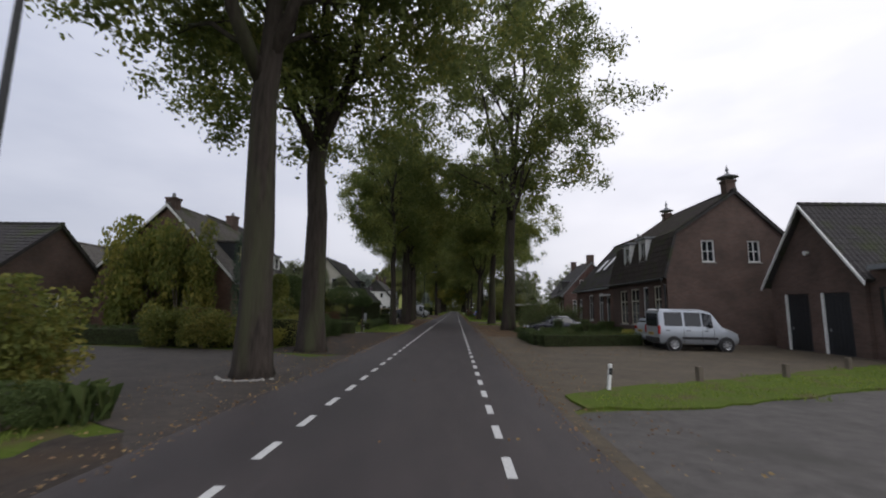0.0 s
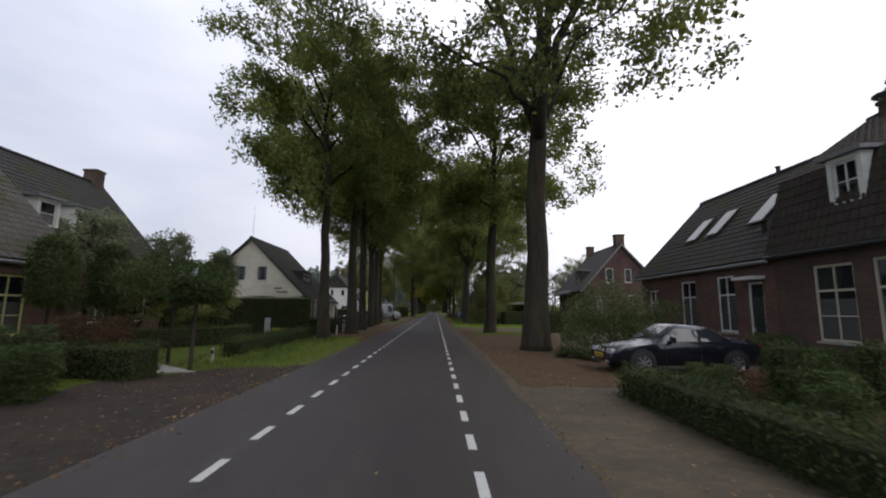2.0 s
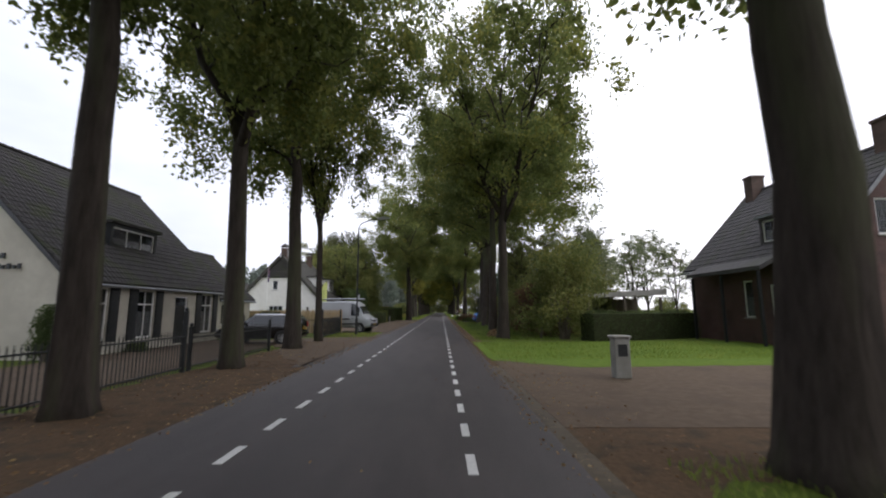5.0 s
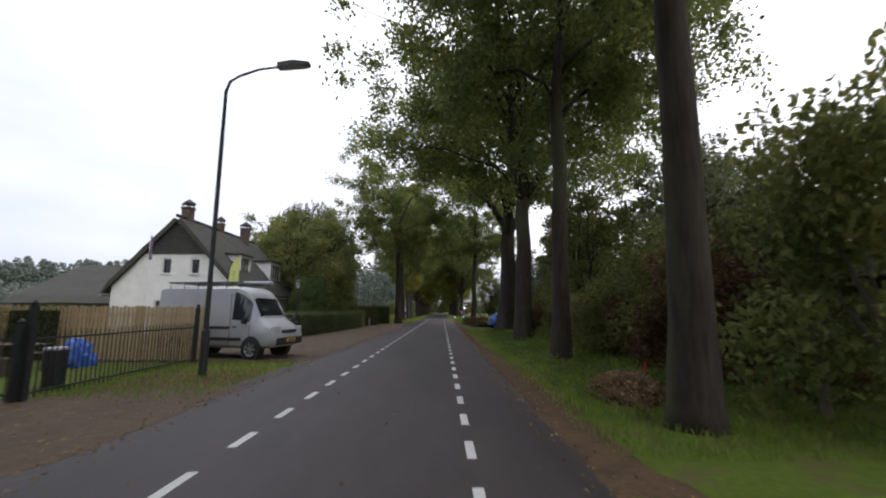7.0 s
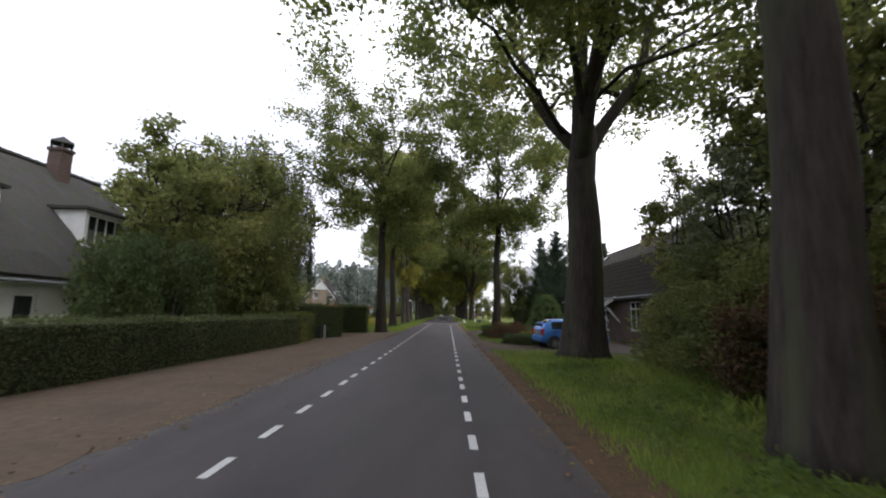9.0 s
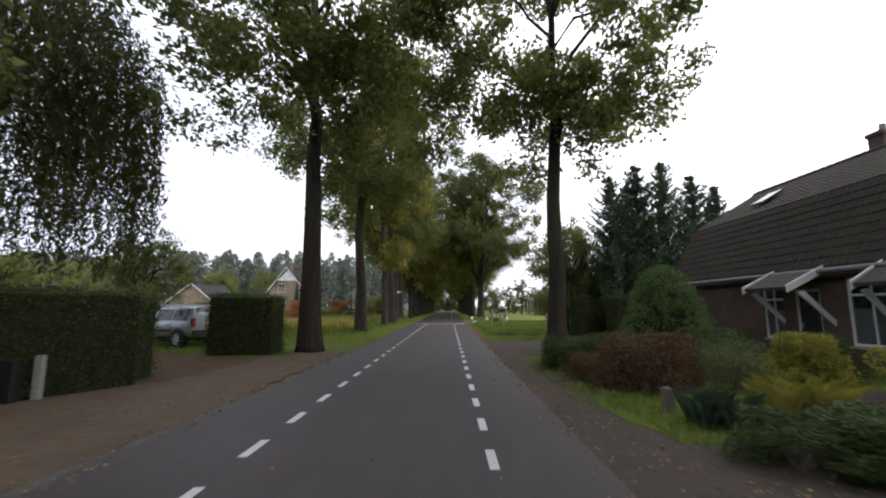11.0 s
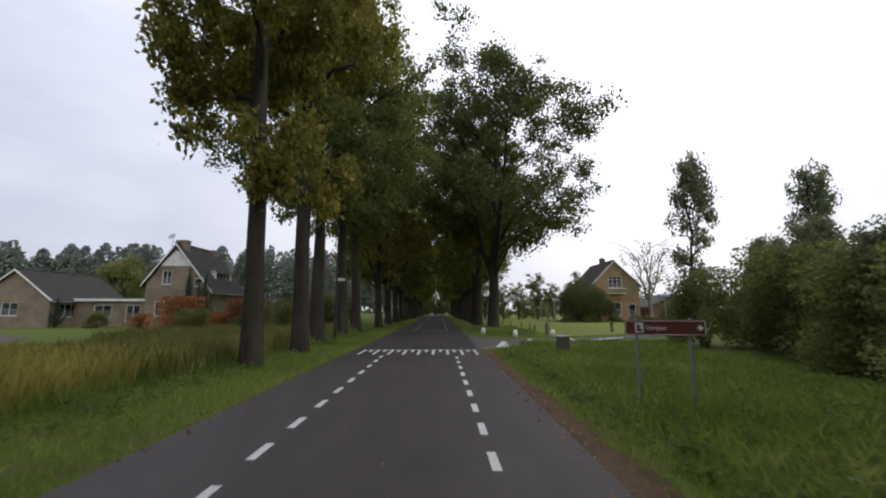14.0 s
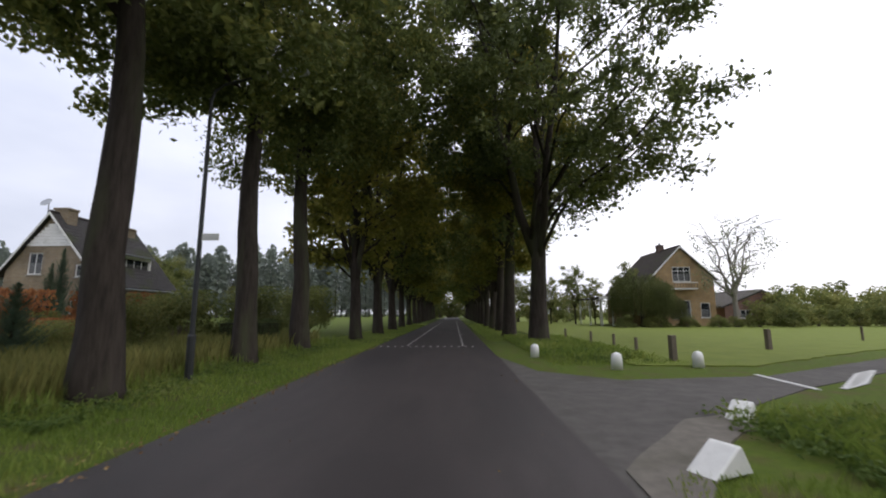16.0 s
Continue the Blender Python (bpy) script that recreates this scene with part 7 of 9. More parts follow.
def weeds(name, areas, n, label, seed, leaf_n=34):
    """Low broad-leaved weeds: rounded clumps of small leaves on the ground, of uneven size."""
    rng = np.random.default_rng(seed)
    w = np.array([(a[1] - a[0]) * (a[3] - a[2]) * a[4] for a in areas], float)
    i = rng.choice(len(areas), n, p=w / w.sum())
    a = np.array([q[:4] for q in areas])[i]
    c = np.stack([a[:, 0] + rng.uniform(0, 1, n) * (a[:, 1] - a[:, 0]), a[:, 2] + rng.uniform(0, 1, n) * (a[:, 3] - a[:, 2])], 1)
    size = rng.uniform(0.10, 0.34, n) ** 1.0
    k = np.repeat(np.arange(n), leaf_n)
    d = rng.normal(size=(n * leaf_n, 3))
    d /= np.linalg.norm(d, axis=1)[:, None]
    d[:, 2] = np.abs(d[:, 2])
    p = np.concatenate([c[k], np.zeros((len(k), 1))], 1) + d * (size[k] * rng.uniform(0.5, 1.1, len(k)))[:, None] * np.array([1.2, 1.2, 0.85])
    p[:, 2] += 0.02
    v, f = leaves(p, 0.045, rng, flat=0.3, narrow=0.5)
    return tagged(raw(name, v, f, weed_leaf), label, "weeds", kind="stuff")


weeds("verge_weeds", [(2.6, 9.5, 129, 150, 1.0), (4.2, 12, 150.5, 153.6, 1.6), (2.9, 7.0, 71, 98, 0.6), (3.6, 7.0, 161, 175, 0.8), (-7.6, -5.6, 130, 168, 0.7), (-7.5, -5.4, 29, 42, 0.5)], 2300, "low broad-leaved green weeds in the verge", 21)


def fallen(areas, n, seed):
    rng = np.random.default_rng(seed)
    w = np.array([(a[1] - a[0]) * (a[3] - a[2]) * a[4] for a in areas], float)
    i = rng.choice(len(areas), n, p=w / w.sum())
    a = np.array([q[:4] for q in areas])[i]
    p = np.stack([a[:, 0] + rng.uniform(0, 1, n) * (a[:, 1] - a[:, 0]), a[:, 2] + rng.uniform(0, 1, n) * (a[:, 3] - a[:, 2]), np.full(n, 0.022)], 1)
    v, f = leaves(p, 0.025, rng, flat=0.92)
    v[:, 2] = np.clip(v[:, 2], 0.002, 0.05)
    return tagged(raw("fallen_leaves", v, f, dead_leaf), "scattered brown and yellow fallen oak leaves", "leaves", kind="stuff")


fallen([(1.9, 3.6, 2, 60, 1.2), (-7.2, -3.7, 2, 30, 1.0), (3.0, 9, 14, 50, 0.6), (-7.4, -3.7, 38, 77, 1.2), (-6.2, -3.7, 78, 122, 0.35), (1.7, 2.6, 66, 150, 0.9), (-3.8, 1.8, -2, 165, 0.03), (2, 9, 104, 126, 0.6), (2.4, 5.5, 105, 113, 2.2),
        (1.55, 2.0, 0, 150, 3.0), (-4.1, -3.55, 0, 170, 3.0), (2.2, 8, 126, 150, 0.15)], 17000, 2)
for b_ in (BUSH_O, BUSH_G, BUSH_Y, BUSH_L, BUSH_R, BUSH_P, THICKET, THICKET_FAR, THICKET_R, YOUNG, BIRCH, POLE, LIME, BARE, LEYLAND, CONE, WILLOW):
    for o_ in (*b_.children, b_):
        bpy.data.objects.remove(o_)

# ---- parked vehicles ----


def wheel(parent, x, y, r, w, side, rim_m):
    """A wheel at rest whose outer side faces side * x: tyre, rim, spokes."""
    wh = new("wheel")
    wh.parent = parent
    wh.location = (x, y, r)
    wh.empty_display_size = 0.1
    bm = bmesh.new()
    prof = [(-w / 2, r * 0.66), (-w / 2, r * 0.92), (-w * 0.36, r), (w * 0.36, r), (w / 2, r * 0.92), (w / 2, r * 0.66)]
    n = 24
    rings = [[bm.verts.new((px, pr * math.cos(2 * math.pi * k / n), pr * math.sin(2 * math.pi * k / n))) for k in range(n)] for px, pr in prof]
    for a, b in zip(rings, rings[1:]):
        for k in range(n):
            bm.faces.new((a[k], a[(k + 1) % n], b[(k + 1) % n], b[k]))
    part("tyre", fix(bm), rubber, wh, smooth=True)
    bm = bmesh.new()
    xo = side * w * 0.40
    ring_o = [bm.verts.new((side * w * 0.49, r * 0.67 * math.cos(2 * math.pi * k / n), r * 0.67 * math.sin(2 * math.pi * k / n))) for k in range(n)]
    ring_i = [bm.verts.new((xo, r * 0.58 * math.cos(2 * math.pi * k / n), r * 0.58 * math.sin(2 * math.pi * k / n))) for k in range(n)]
    for k in range(n):
        bm.faces.new((ring_o[k], ring_o[(k + 1) % n], ring_i[(k + 1) % n], ring_i[k]))
    for k in range(7):
        a = 2 * math.pi * k / 7
        c, s = math.cos(a), math.sin(a)
        d, e = -s * r * 0.085, c * r * 0.085
        q = [bm.verts.new((xo + side * 0.012, c * t + u * d, s * t + u * e)) for t, u in ((0.02, -0.8), (r * 0.6, -1.2), (r * 0.6, 1.2), (0.02, 0.8))]
        bm.faces.new(q)
    hub = [bm.verts.new((xo + side * 0.02, r * 0.14 * math.cos(2 * math.pi * k / 10), r * 0.14 * math.sin(2 * math.pi * k / 10))) for k in range(10)]
    bm.faces.new(hub)
    part("rim", fix(bm), rim_m, wh)
    bm = bmesh.new()
    disc = [bm.verts.new((side * w * 0.1, r * 0.66 * math.cos(2 * math.pi * k / n), r * 0.66 * math.sin(2 * math.pi * k / n))) for k in range(n)]
    bm.faces.new(disc)
    part("brake_disc", bm, plastic_black, wh)
    return wh


def car(name, label, x, y, heading, st, body_m, wheels, r, screens, sides, wheel_w=0.2, rim_m=None, plate="rear", lamps=(), cat="car", track=None, bumper=True, roof_bars=False, trim=True):
    """A car lofted from stations (y, half width low, z low, half width at belt, z belt, half width roof, z roof), nose towards +y.
    screens: pairs of stations with glass across; sides: runs (y0, y1) of side windows."""
    c = thing(name, pose(x, y, -0.005, 0, 0, heading), label, cat)
    bm = bmesh.new()
    rings = []

    def section(s):
        yy, wl, zl, wb, zb, wr, zr = s
        half = [(wl * 0.86, zl), (wl, zl + 0.1), (wb * 1.0, zl + (zb - zl) * 0.62), (wb * 0.975, zb), (wr, max(zr - 0.07, zb + 0.004)), (wr * 0.72, max(zr, zb + 0.008))]
        return [(a, yy, b) for a, b in half] + [(-a, yy, b) for a, b in half[::-1]]
    fine = []
    for s0, s1 in zip(st, st[1:]):
        fine.append(s0)
        fine.append(tuple((a + b) / 2 for a, b in zip(s0, s1)))
    fine.append(st[-1])
    for s in fine:
        rings.append([bm.verts.new(p) for p in section(s)])
    m = len(rings[0])
    for a, b in zip(rings, rings[1:]):
        for k in range(m):
            bm.faces.new((a[k], a[(k + 1) % m], b[(k + 1) % m], b[k]))
    bm.faces.new(rings[0])
    bm.faces.new(rings[-1][::-1])
    fix(bm)
    for e in bm.edges:
        e.smooth = len(e.link_faces) == 2 and e.calc_face_angle(0) < 0.75
    body = part("body", bm, body_m, c, smooth=True)

    def at(yy):
        for s0, s1 in zip(st, st[1:]):
            if s0[0] - 1e-6 <= yy <= s1[0] + 1e-6:
                f = (yy - s0[0]) / max(s1[0] - s0[0], 1e-6)
                return tuple(a + (b - a) * f for a, b in zip(s0, s1))
        return st[-1]

    def skin(nm, rows, out, m_):
        """A thin pane that follows the body: rows of points, lifted along the direction out."""
        o = Vector(out).normalized()
        b = bmesh.new()
        lo = [[b.verts.new(Vector(p) - o * 0.01) for p in r_] for r_ in rows]
        hi = [[b.verts.new(Vector(p) + o * 0.014) for p in r_] for r_ in rows]
        for g in (lo, hi):
            for r0, r1 in zip(g, g[1:]):
                for k in range(len(r0) - 1):
                    b.faces.new((r0[k], r0[k + 1], r1[k + 1], r1[k]))
        rim_lo = lo[0] + [r_[-1] for r_ in lo[1:-1]] + lo[-1][::-1] + [r_[0] for r_ in lo[1:-1]][::-1]
        rim_hi = hi[0] + [r_[-1] for r_ in hi[1:-1]] + hi[-1][::-1] + [r_[0] for r_ in hi[1:-1]][::-1]
        n = len(rim_lo)
        for k in range(n):
            b.faces.new((rim_lo[k], rim_lo[(k + 1) % n], rim_hi[(k + 1) % n], rim_hi[k]))
        return part(nm, fix(b), m_, c)
    stops = [s[0] for s in fine]
    for y0, y1 in sides:
        ys = [y0, *(v for v in stops if y0 + 0.02 < v < y1 - 0.02), y1]
        for sg in (1, -1):
            rows = []
            for f in (0.10, 0.5, 0.88):
                row = []
                for yy in ys:
                    s = section(at(yy))
                    p = Vector(s[3]).lerp(Vector(s[4]), f)
                    row.append((sg * p.x, p.y, p.z))
                rows.append(row)
            skin("side_window", rows, (sg, 0, 0.3), pane_glass)
    for y0, y1, nm in screens:
        rows = []
        for f in (0.06, 0.28, 0.5, 0.72, 0.94):
            s = section(at(y0 + (y1 - y0) * f))
            e, r_ = Vector(s[4]), Vector(s[5])
            e = r_.lerp(e, 0.75)
            rows.append([tuple(e), tuple(r_), (0, r_.y, r_.z), (-r_.x, r_.y, r_.z), (-e.x, e.y, e.z)])
        skin(nm, rows, (0, 1 if y1 < y0 else -1, 0.9), pane_glass)
    hw = max(s[3] for s in st)
    for yy in wheels:
        for sg in (1, -1):
            b = bmesh.new()
            tube(b, [(sg * (hw * 0.70), yy, r), (sg * (hw * 0.992), yy, r * 1.04), (sg * (hw + 0.006), yy, r * 1.04)], [r * 1.2, r * 1.2, r * 1.17], 22)
            part("wheel_arch", b, plastic_black, c)
            wheel(c, sg * (hw - wheel_w * 0.40), yy, r, wheel_w, sg, rim_m or alloy)
    y_r, y_f = st[0][0], st[-1][0]
    if bumper:
        for nm, yy, s in (("rear_bumper", y_r, -1), ("front_bumper", y_f, 1)):
            s_ = st[0] if s < 0 else st[-1]
            b = bmesh.new()
            box(b, -s_[3] * 0.97, yy - 0.06, s_[2] + 0.02, s_[3] * 0.97, yy + 0.06, s_[2] + 0.27, bevel=0.04)
            part(nm, b, plastic_black if trim else body_m, c)
    if plate in ("rear", "both"):
        pl = part("rear_plate", boxm(-0.26, y_r - 0.085, st[0][2] + 0.38, 0.26, y_r - 0.065, st[0][2] + 0.50), plate_yellow, c)
        for k in range(6):
            part("plate_bar", boxm(-0.2 + k * 0.07, y_r - 0.09, st[0][2] + 0.405, -0.16 + k * 0.07, y_r - 0.0855, st[0][2] + 0.475), plastic_black, pl)
    if plate in ("front", "both"):
        pl = part("front_plate", boxm(-0.26, y_f + 0.065, st[-1][2] + 0.12, 0.26, y_f + 0.085, st[-1][2] + 0.24), plate_yellow, c)
        for k in range(6):
            part("plate_bar", boxm(-0.2 + k * 0.07, y_f + 0.0855, st[-1][2] + 0.145, -0.16 + k * 0.07, y_f + 0.09, st[-1][2] + 0.215), plastic_black, pl)
    for nm, bx, m_ in lamps:
        for sg in (1, -1):
            x0, x1 = sorted((sg * bx[0], sg * bx[3]))
            part(nm, boxm(x0, bx[1], bx[2], x1, bx[4], bx[5], bevel=0.02), m_, c)
    # mirrors and handles
    if sides:
        yf = max(b for _, b in sides)
        s = at(yf)
        for sg in (1, -1):
            x0, x1 = sorted((sg * s[3] * 0.96, sg * (s[3] + 0.17)))
            part("wing_mirror", boxm(x0, yf - 0.22, s[4] + 0.02, x1, yf - 0.1, s[4] + 0.2, bevel=0.03), body_m if not trim else plastic_black, c)
            for a, b_ in sides:
                s2 = at(a + 0.12)
                xa, xb = sorted((sg * (s2[3] * 0.965), sg * (s2[3] * 0.965 + 0.035)))
                part("door_handle", boxm(xa, a + 0.05, s2[4] - 0.14, xb, a + 0.22, s2[4] - 0.1), plastic_black, c)
                s3 = at(b_ + 0.03)
                xa, xb = sorted((sg * (s3[3] * 0.985), sg * (s3[3] * 1.002)))
                part("door_gap", boxm(xa, b_ + 0.025, s3[2] + 0.12, xb, b_ + 0.035, s3[4] - 0.02), plastic_black, c)
    if trim:
        for sg in (1, -1):
            s = at((y_r + y_f) / 2)
            xa, xb = sorted((sg * s[3] * 0.99, sg * (s[3] * 1.0 + 0.018)))
            part("side_moulding", boxm(xa, wheels[0] + r * 1.25, s[2] + 0.25, xb, wheels[1] - r * 1.25, s[2] + 0.36), plastic_black, c)
    if roof_bars:
        s = at((sides[0][0] + sides[-1][1]) / 2) if sides else at(0)
        for sg in (1, -1):
            b = bmesh.new()
            tube(b, [(sg * s[5] * 0.85, sides[0][0], s[6] + 0.05), (sg * s[5] * 0.85, sides[-1][1] - 0.2, s[6] + 0.05)], [0.02, 0.02], 6)
            part("roof_rail", b, alloy, c)
    return c


# boxy leisure van
car("leisure_van", "silver-blue boxy leisure van with black bumpers, parked on the brick yard", 11.4, 18.35, -92,
    [(-1.783, 0.78, 0.32, 0.8, 1.029, 0.72, 1.84), (-1.653, 0.8, 0.3, 0.85, 1.05, 0.73, 1.926), (0.174, 0.8, 0.28, 0.86, 1.04, 0.72, 1.937), (0.626, 0.8, 0.28, 0.86, 1.04, 0.68, 1.819), (1.114, 0.8, 0.28, 0.86, 1.018, 0.72, 1.134), (1.653, 0.78, 0.3, 0.8, 0.861, 0.66, 0.942), (1.792, 0.72, 0.34, 0.74, 0.651, 0.6, 0.728)], car_silver, (-1.16, 1.18), 0.30, [(1.096, 0.644, "windscreen"), (-1.784, -1.679, "rear_window")],
    [(-1.55, -0.74), (-0.63, 0.1), (0.17, 0.63)], plate="rear", lamps=(("tail_lamp", (0.70, -1.83, 0.75, 0.81, -1.72, 1.15), red_glass), ("headlamp", (0.45, 1.65, 0.62, 0.74, 1.775, 0.82), lamp_glass)), cat="van")
part("rear_door_glass", boxm(-0.62, -1.815, 1.1, 0.62, -1.79, 1.72, bevel=0.01), pane_glass, bpy.data.objects["leisure_van"])
# silver people carrier
car("estate_car", "silver people carrier with red tail lamps, parked beside the house", 12.05, 20.45, -90,
    [(-2.1, 0.76, 0.34, 0.79, 0.92, 0.62, 1.1), (-1.95, 0.78, 0.3, 0.84, 0.96, 0.62, 1.42), (-1.3, 0.80, 0.28, 0.86, 0.96, 0.64, 1.6), (0.3, 0.80, 0.26, 0.87, 0.95, 0.64, 1.62), (1.2, 0.80, 0.26, 0.86, 0.94, 0.72, 1.02),
     (1.95, 0.78, 0.28, 0.8, 0.78, 0.66, 0.82), (2.15, 0.7, 0.32, 0.72, 0.58, 0.58, 0.62)], car_silver, (-1.35, 1.35), 0.31, [(1.18, 0.32, "windscreen"), (-2.08, -1.4, "rear_window")],
    [(-1.7, -0.7), (-0.6, 0.3), (0.36, 0.8)], plate="rear", lamps=(("tail_lamp", (0.5, -2.12, 0.86, 0.78, -2.0, 1.02), red_glass), ("headlamp", (0.45, 2.0, 0.58, 0.7, 2.12, 0.74), lamp_glass)), trim=False)
# dark blue saloon
car("saloon_car", "dark blue saloon with alloy wheels, parked nose to the road", 7.35, 28.75, 92,
    [(-2.2, 0.7, 0.34, 0.74, 0.78, 0.62, 0.9), (-2.0, 0.76, 0.26, 0.81, 0.86, 0.68, 0.97), (-1.35, 0.78, 0.22, 0.85, 0.88, 0.72, 0.98), (-0.75, 0.78, 0.22, 0.85, 0.88, 0.58, 1.36), (0.25, 0.78, 0.22, 0.85, 0.87, 0.59, 1.39), (1.0, 0.78, 0.22, 0.85, 0.86, 0.72, 0.94),
     (1.85, 0.76, 0.24, 0.8, 0.74, 0.68, 0.80), (2.18, 0.68, 0.28, 0.72, 0.6, 0.6, 0.66), (2.24, 0.64, 0.3, 0.68, 0.52, 0.55, 0.56)], car_navy, (-1.35, 1.38), 0.315, [(1.0, 0.3, "windscreen"), (-1.36, -0.78, "rear_window")],
    [(-1.0, -0.35), (-0.25, 0.7)], plate="front", lamps=(("headlamp", (0.36, 2.1, 0.55, 0.66, 2.235, 0.69), lamp_glass), ("tail_lamp", (0.45, -2.24, 0.68, 0.72, -2.1, 0.82), red_glass), ("fog_lamp", (0.42, 2.2, 0.3, 0.58, 2.3, 0.38), lamp_glass)), trim=False)
saloon = bpy.data.objects["saloon_car"]
for sg in (-1, 1):
    part("grille_kidney", boxm(sg * 0.11 - 0.09, 2.2, 0.53, sg * 0.11 + 0.09, 2.255, 0.68, bevel=0.03), chrome, saloon)
# black estate beside the cottage
car("black_car", "black estate car with yellow plate, parked behind the oaks", -9.4, 67.9, 90,
    [(-2.2, 0.74, 0.36, 0.78, 0.95, 0.62, 1.2), (-2.05, 0.78, 0.3, 0.84, 0.98, 0.64, 1.45), (-1.4, 0.8, 0.28, 0.87, 0.98, 0.64, 1.56), (0.2, 0.8, 0.26, 0.87, 0.96, 0.64, 1.57), (1.05, 0.8, 0.26, 0.87, 0.95, 0.72, 1.03),
     (1.95, 0.78, 0.28, 0.8, 0.8, 0.66, 0.86), (2.2, 0.7, 0.32, 0.72, 0.58, 0.58, 0.64)], car_black, (-1.35, 1.38), 0.32, [(1.03, 0.22, "windscreen"), (-2.18, -1.5, "rear_window")],
    [(-1.75, -0.75), (-0.65, 0.2), (0.28, 0.75)], plate="rear", lamps=(("tail_lamp", (0.6, -2.22, 0.85, 0.78, -2.1, 1.15), red_glass), ("headlamp", (0.45, 2.05, 0.6, 0.72, 2.18, 0.76), lamp_glass)), trim=False)
# big panel van
VAN = car("panel_van", "large grey-white panel van with roof rack, parked on the drive", -7.45, 79.75, -101,
    [(-2.7, 0.92, 0.42, 0.96, 1.2, 0.84, 2.36), (-2.6, 0.94, 0.38, 0.99, 1.2, 0.85, 2.45), (0.95, 0.94, 0.36, 0.99, 1.2, 0.84, 2.46), (1.25, 0.94, 0.36, 0.99, 1.18, 0.8, 2.36), (1.55, 0.94, 0.36, 0.99, 1.17, 0.76, 2.12), (2.0, 0.94, 0.36, 0.98, 1.15, 0.80, 1.42),
     (2.42, 0.92, 0.38, 0.95, 1.06, 0.78, 1.18), (2.68, 0.84, 0.42, 0.88, 0.86, 0.7, 0.98), (2.74, 0.8, 0.45, 0.84, 0.74, 0.66, 0.8)], car_white, (-1.65, 1.75), 0.35, [(2.0, 1.56, "windscreen")],
    [(0.85, 1.62)], plate="front", lamps=(("headlamp", (0.52, 2.5, 0.8, 0.86, 2.7, 1.1), lamp_glass), ("tail_lamp", (0.85, -2.74, 0.9, 0.95, -2.66, 1.3), red_glass)), cat="van", wheel_w=0.22)
VAN.scale = (1.0, 0.86, 1.0)
part("grille", boxm(-0.45, 2.6, 0.86, 0.45, 2.755, 0.98, bevel=0.03), plastic_black, VAN)
part("badge_bar", boxm(-0.06, 2.74, 0.88, 0.06, 2.77, 0.98), chrome, VAN)
for sg in (1, -1):
    x0_, x1_ = sorted((sg * 0.97, sg * 1.012))
    part("lower_cladding", boxm(x0_, -2.6, 0.38, x1_, -2.05, 0.72), plastic_black, VAN)
    x0_, x1_ = sorted((sg * 0.975, sg * 1.012))
    part("door_rail", boxm(x0_, -0.4, 1.0, x1_, 0.75, 1.1), plastic_black, VAN)
    part("panel_gap", boxm(min(sg * 0.975, sg * 0.995), 0.78, 0.45, max(sg * 0.975, sg * 0.995), 0.79, 2.2), plastic_black, VAN)
rk = new("roof_rack")
rk.parent = VAN
for sg in (1, -1):
    bm = bmesh.new()
    tube(bm, [(sg * 0.8, -2.4, 2.62), (sg * 0.8, 1.1, 2.62)], [0.025, 0.025], 6)
    part("rail", bm, metal_dark, rk)
for k in range(6):
    bm = bmesh.new()
    tube(bm, [(-0.8, -2.3 + k * 0.66, 2.4), (-0.8, -2.3 + k * 0.66, 2.6), (0.8, -2.3 + k * 0.66, 2.6), (0.8, -2.3 + k * 0.66, 2.4)], [0.02] * 4, 6)
    part("crossbar", bm, metal_dark, rk)
bm = bmesh.new()
tube(bm, [(-0.3, -2.5, 2.68), (-0.3, 1.6, 2.66)], [0.06, 0.06], 8)
tagged(part("ladder_tube", bm, metal_grey, rk))
# off-road car behind the hedge
car("off_road_car", "silver-grey off-road car with dark tail, parked between hedges", -12.7, 123.4, 66,
    [(-2.2, 0.8, 0.5, 0.84, 1.1, 0.7, 1.5), (-2.1, 0.82, 0.45, 0.9, 1.12, 0.72, 1.78), (0.2, 0.84, 0.42, 0.92, 1.1, 0.72, 1.82), (0.85, 0.84, 0.42, 0.92, 1.1, 0.76, 1.2), (1.9, 0.82, 0.45, 0.88, 1.0, 0.74, 1.08), (2.15, 0.78, 0.5, 0.82, 0.8, 0.68, 0.88)],
    car_silver, (-1.35, 1.4), 0.38, [(0.84, 0.24, "windscreen"), (-2.19, -2.1, "rear_window")], [(-1.8, -0.9), (-0.8, 0.1), (0.14, 0.6)], plate="rear",
    lamps=(("tail_lamp", (0.7, -2.26, 0.9, 0.86, -2.12, 1.3), red_glass), ("headlamp", (0.5, 2.0, 0.75, 0.8, 2.12, 0.95), lamp_glass)), roof_bars=True, wheel_w=0.24)
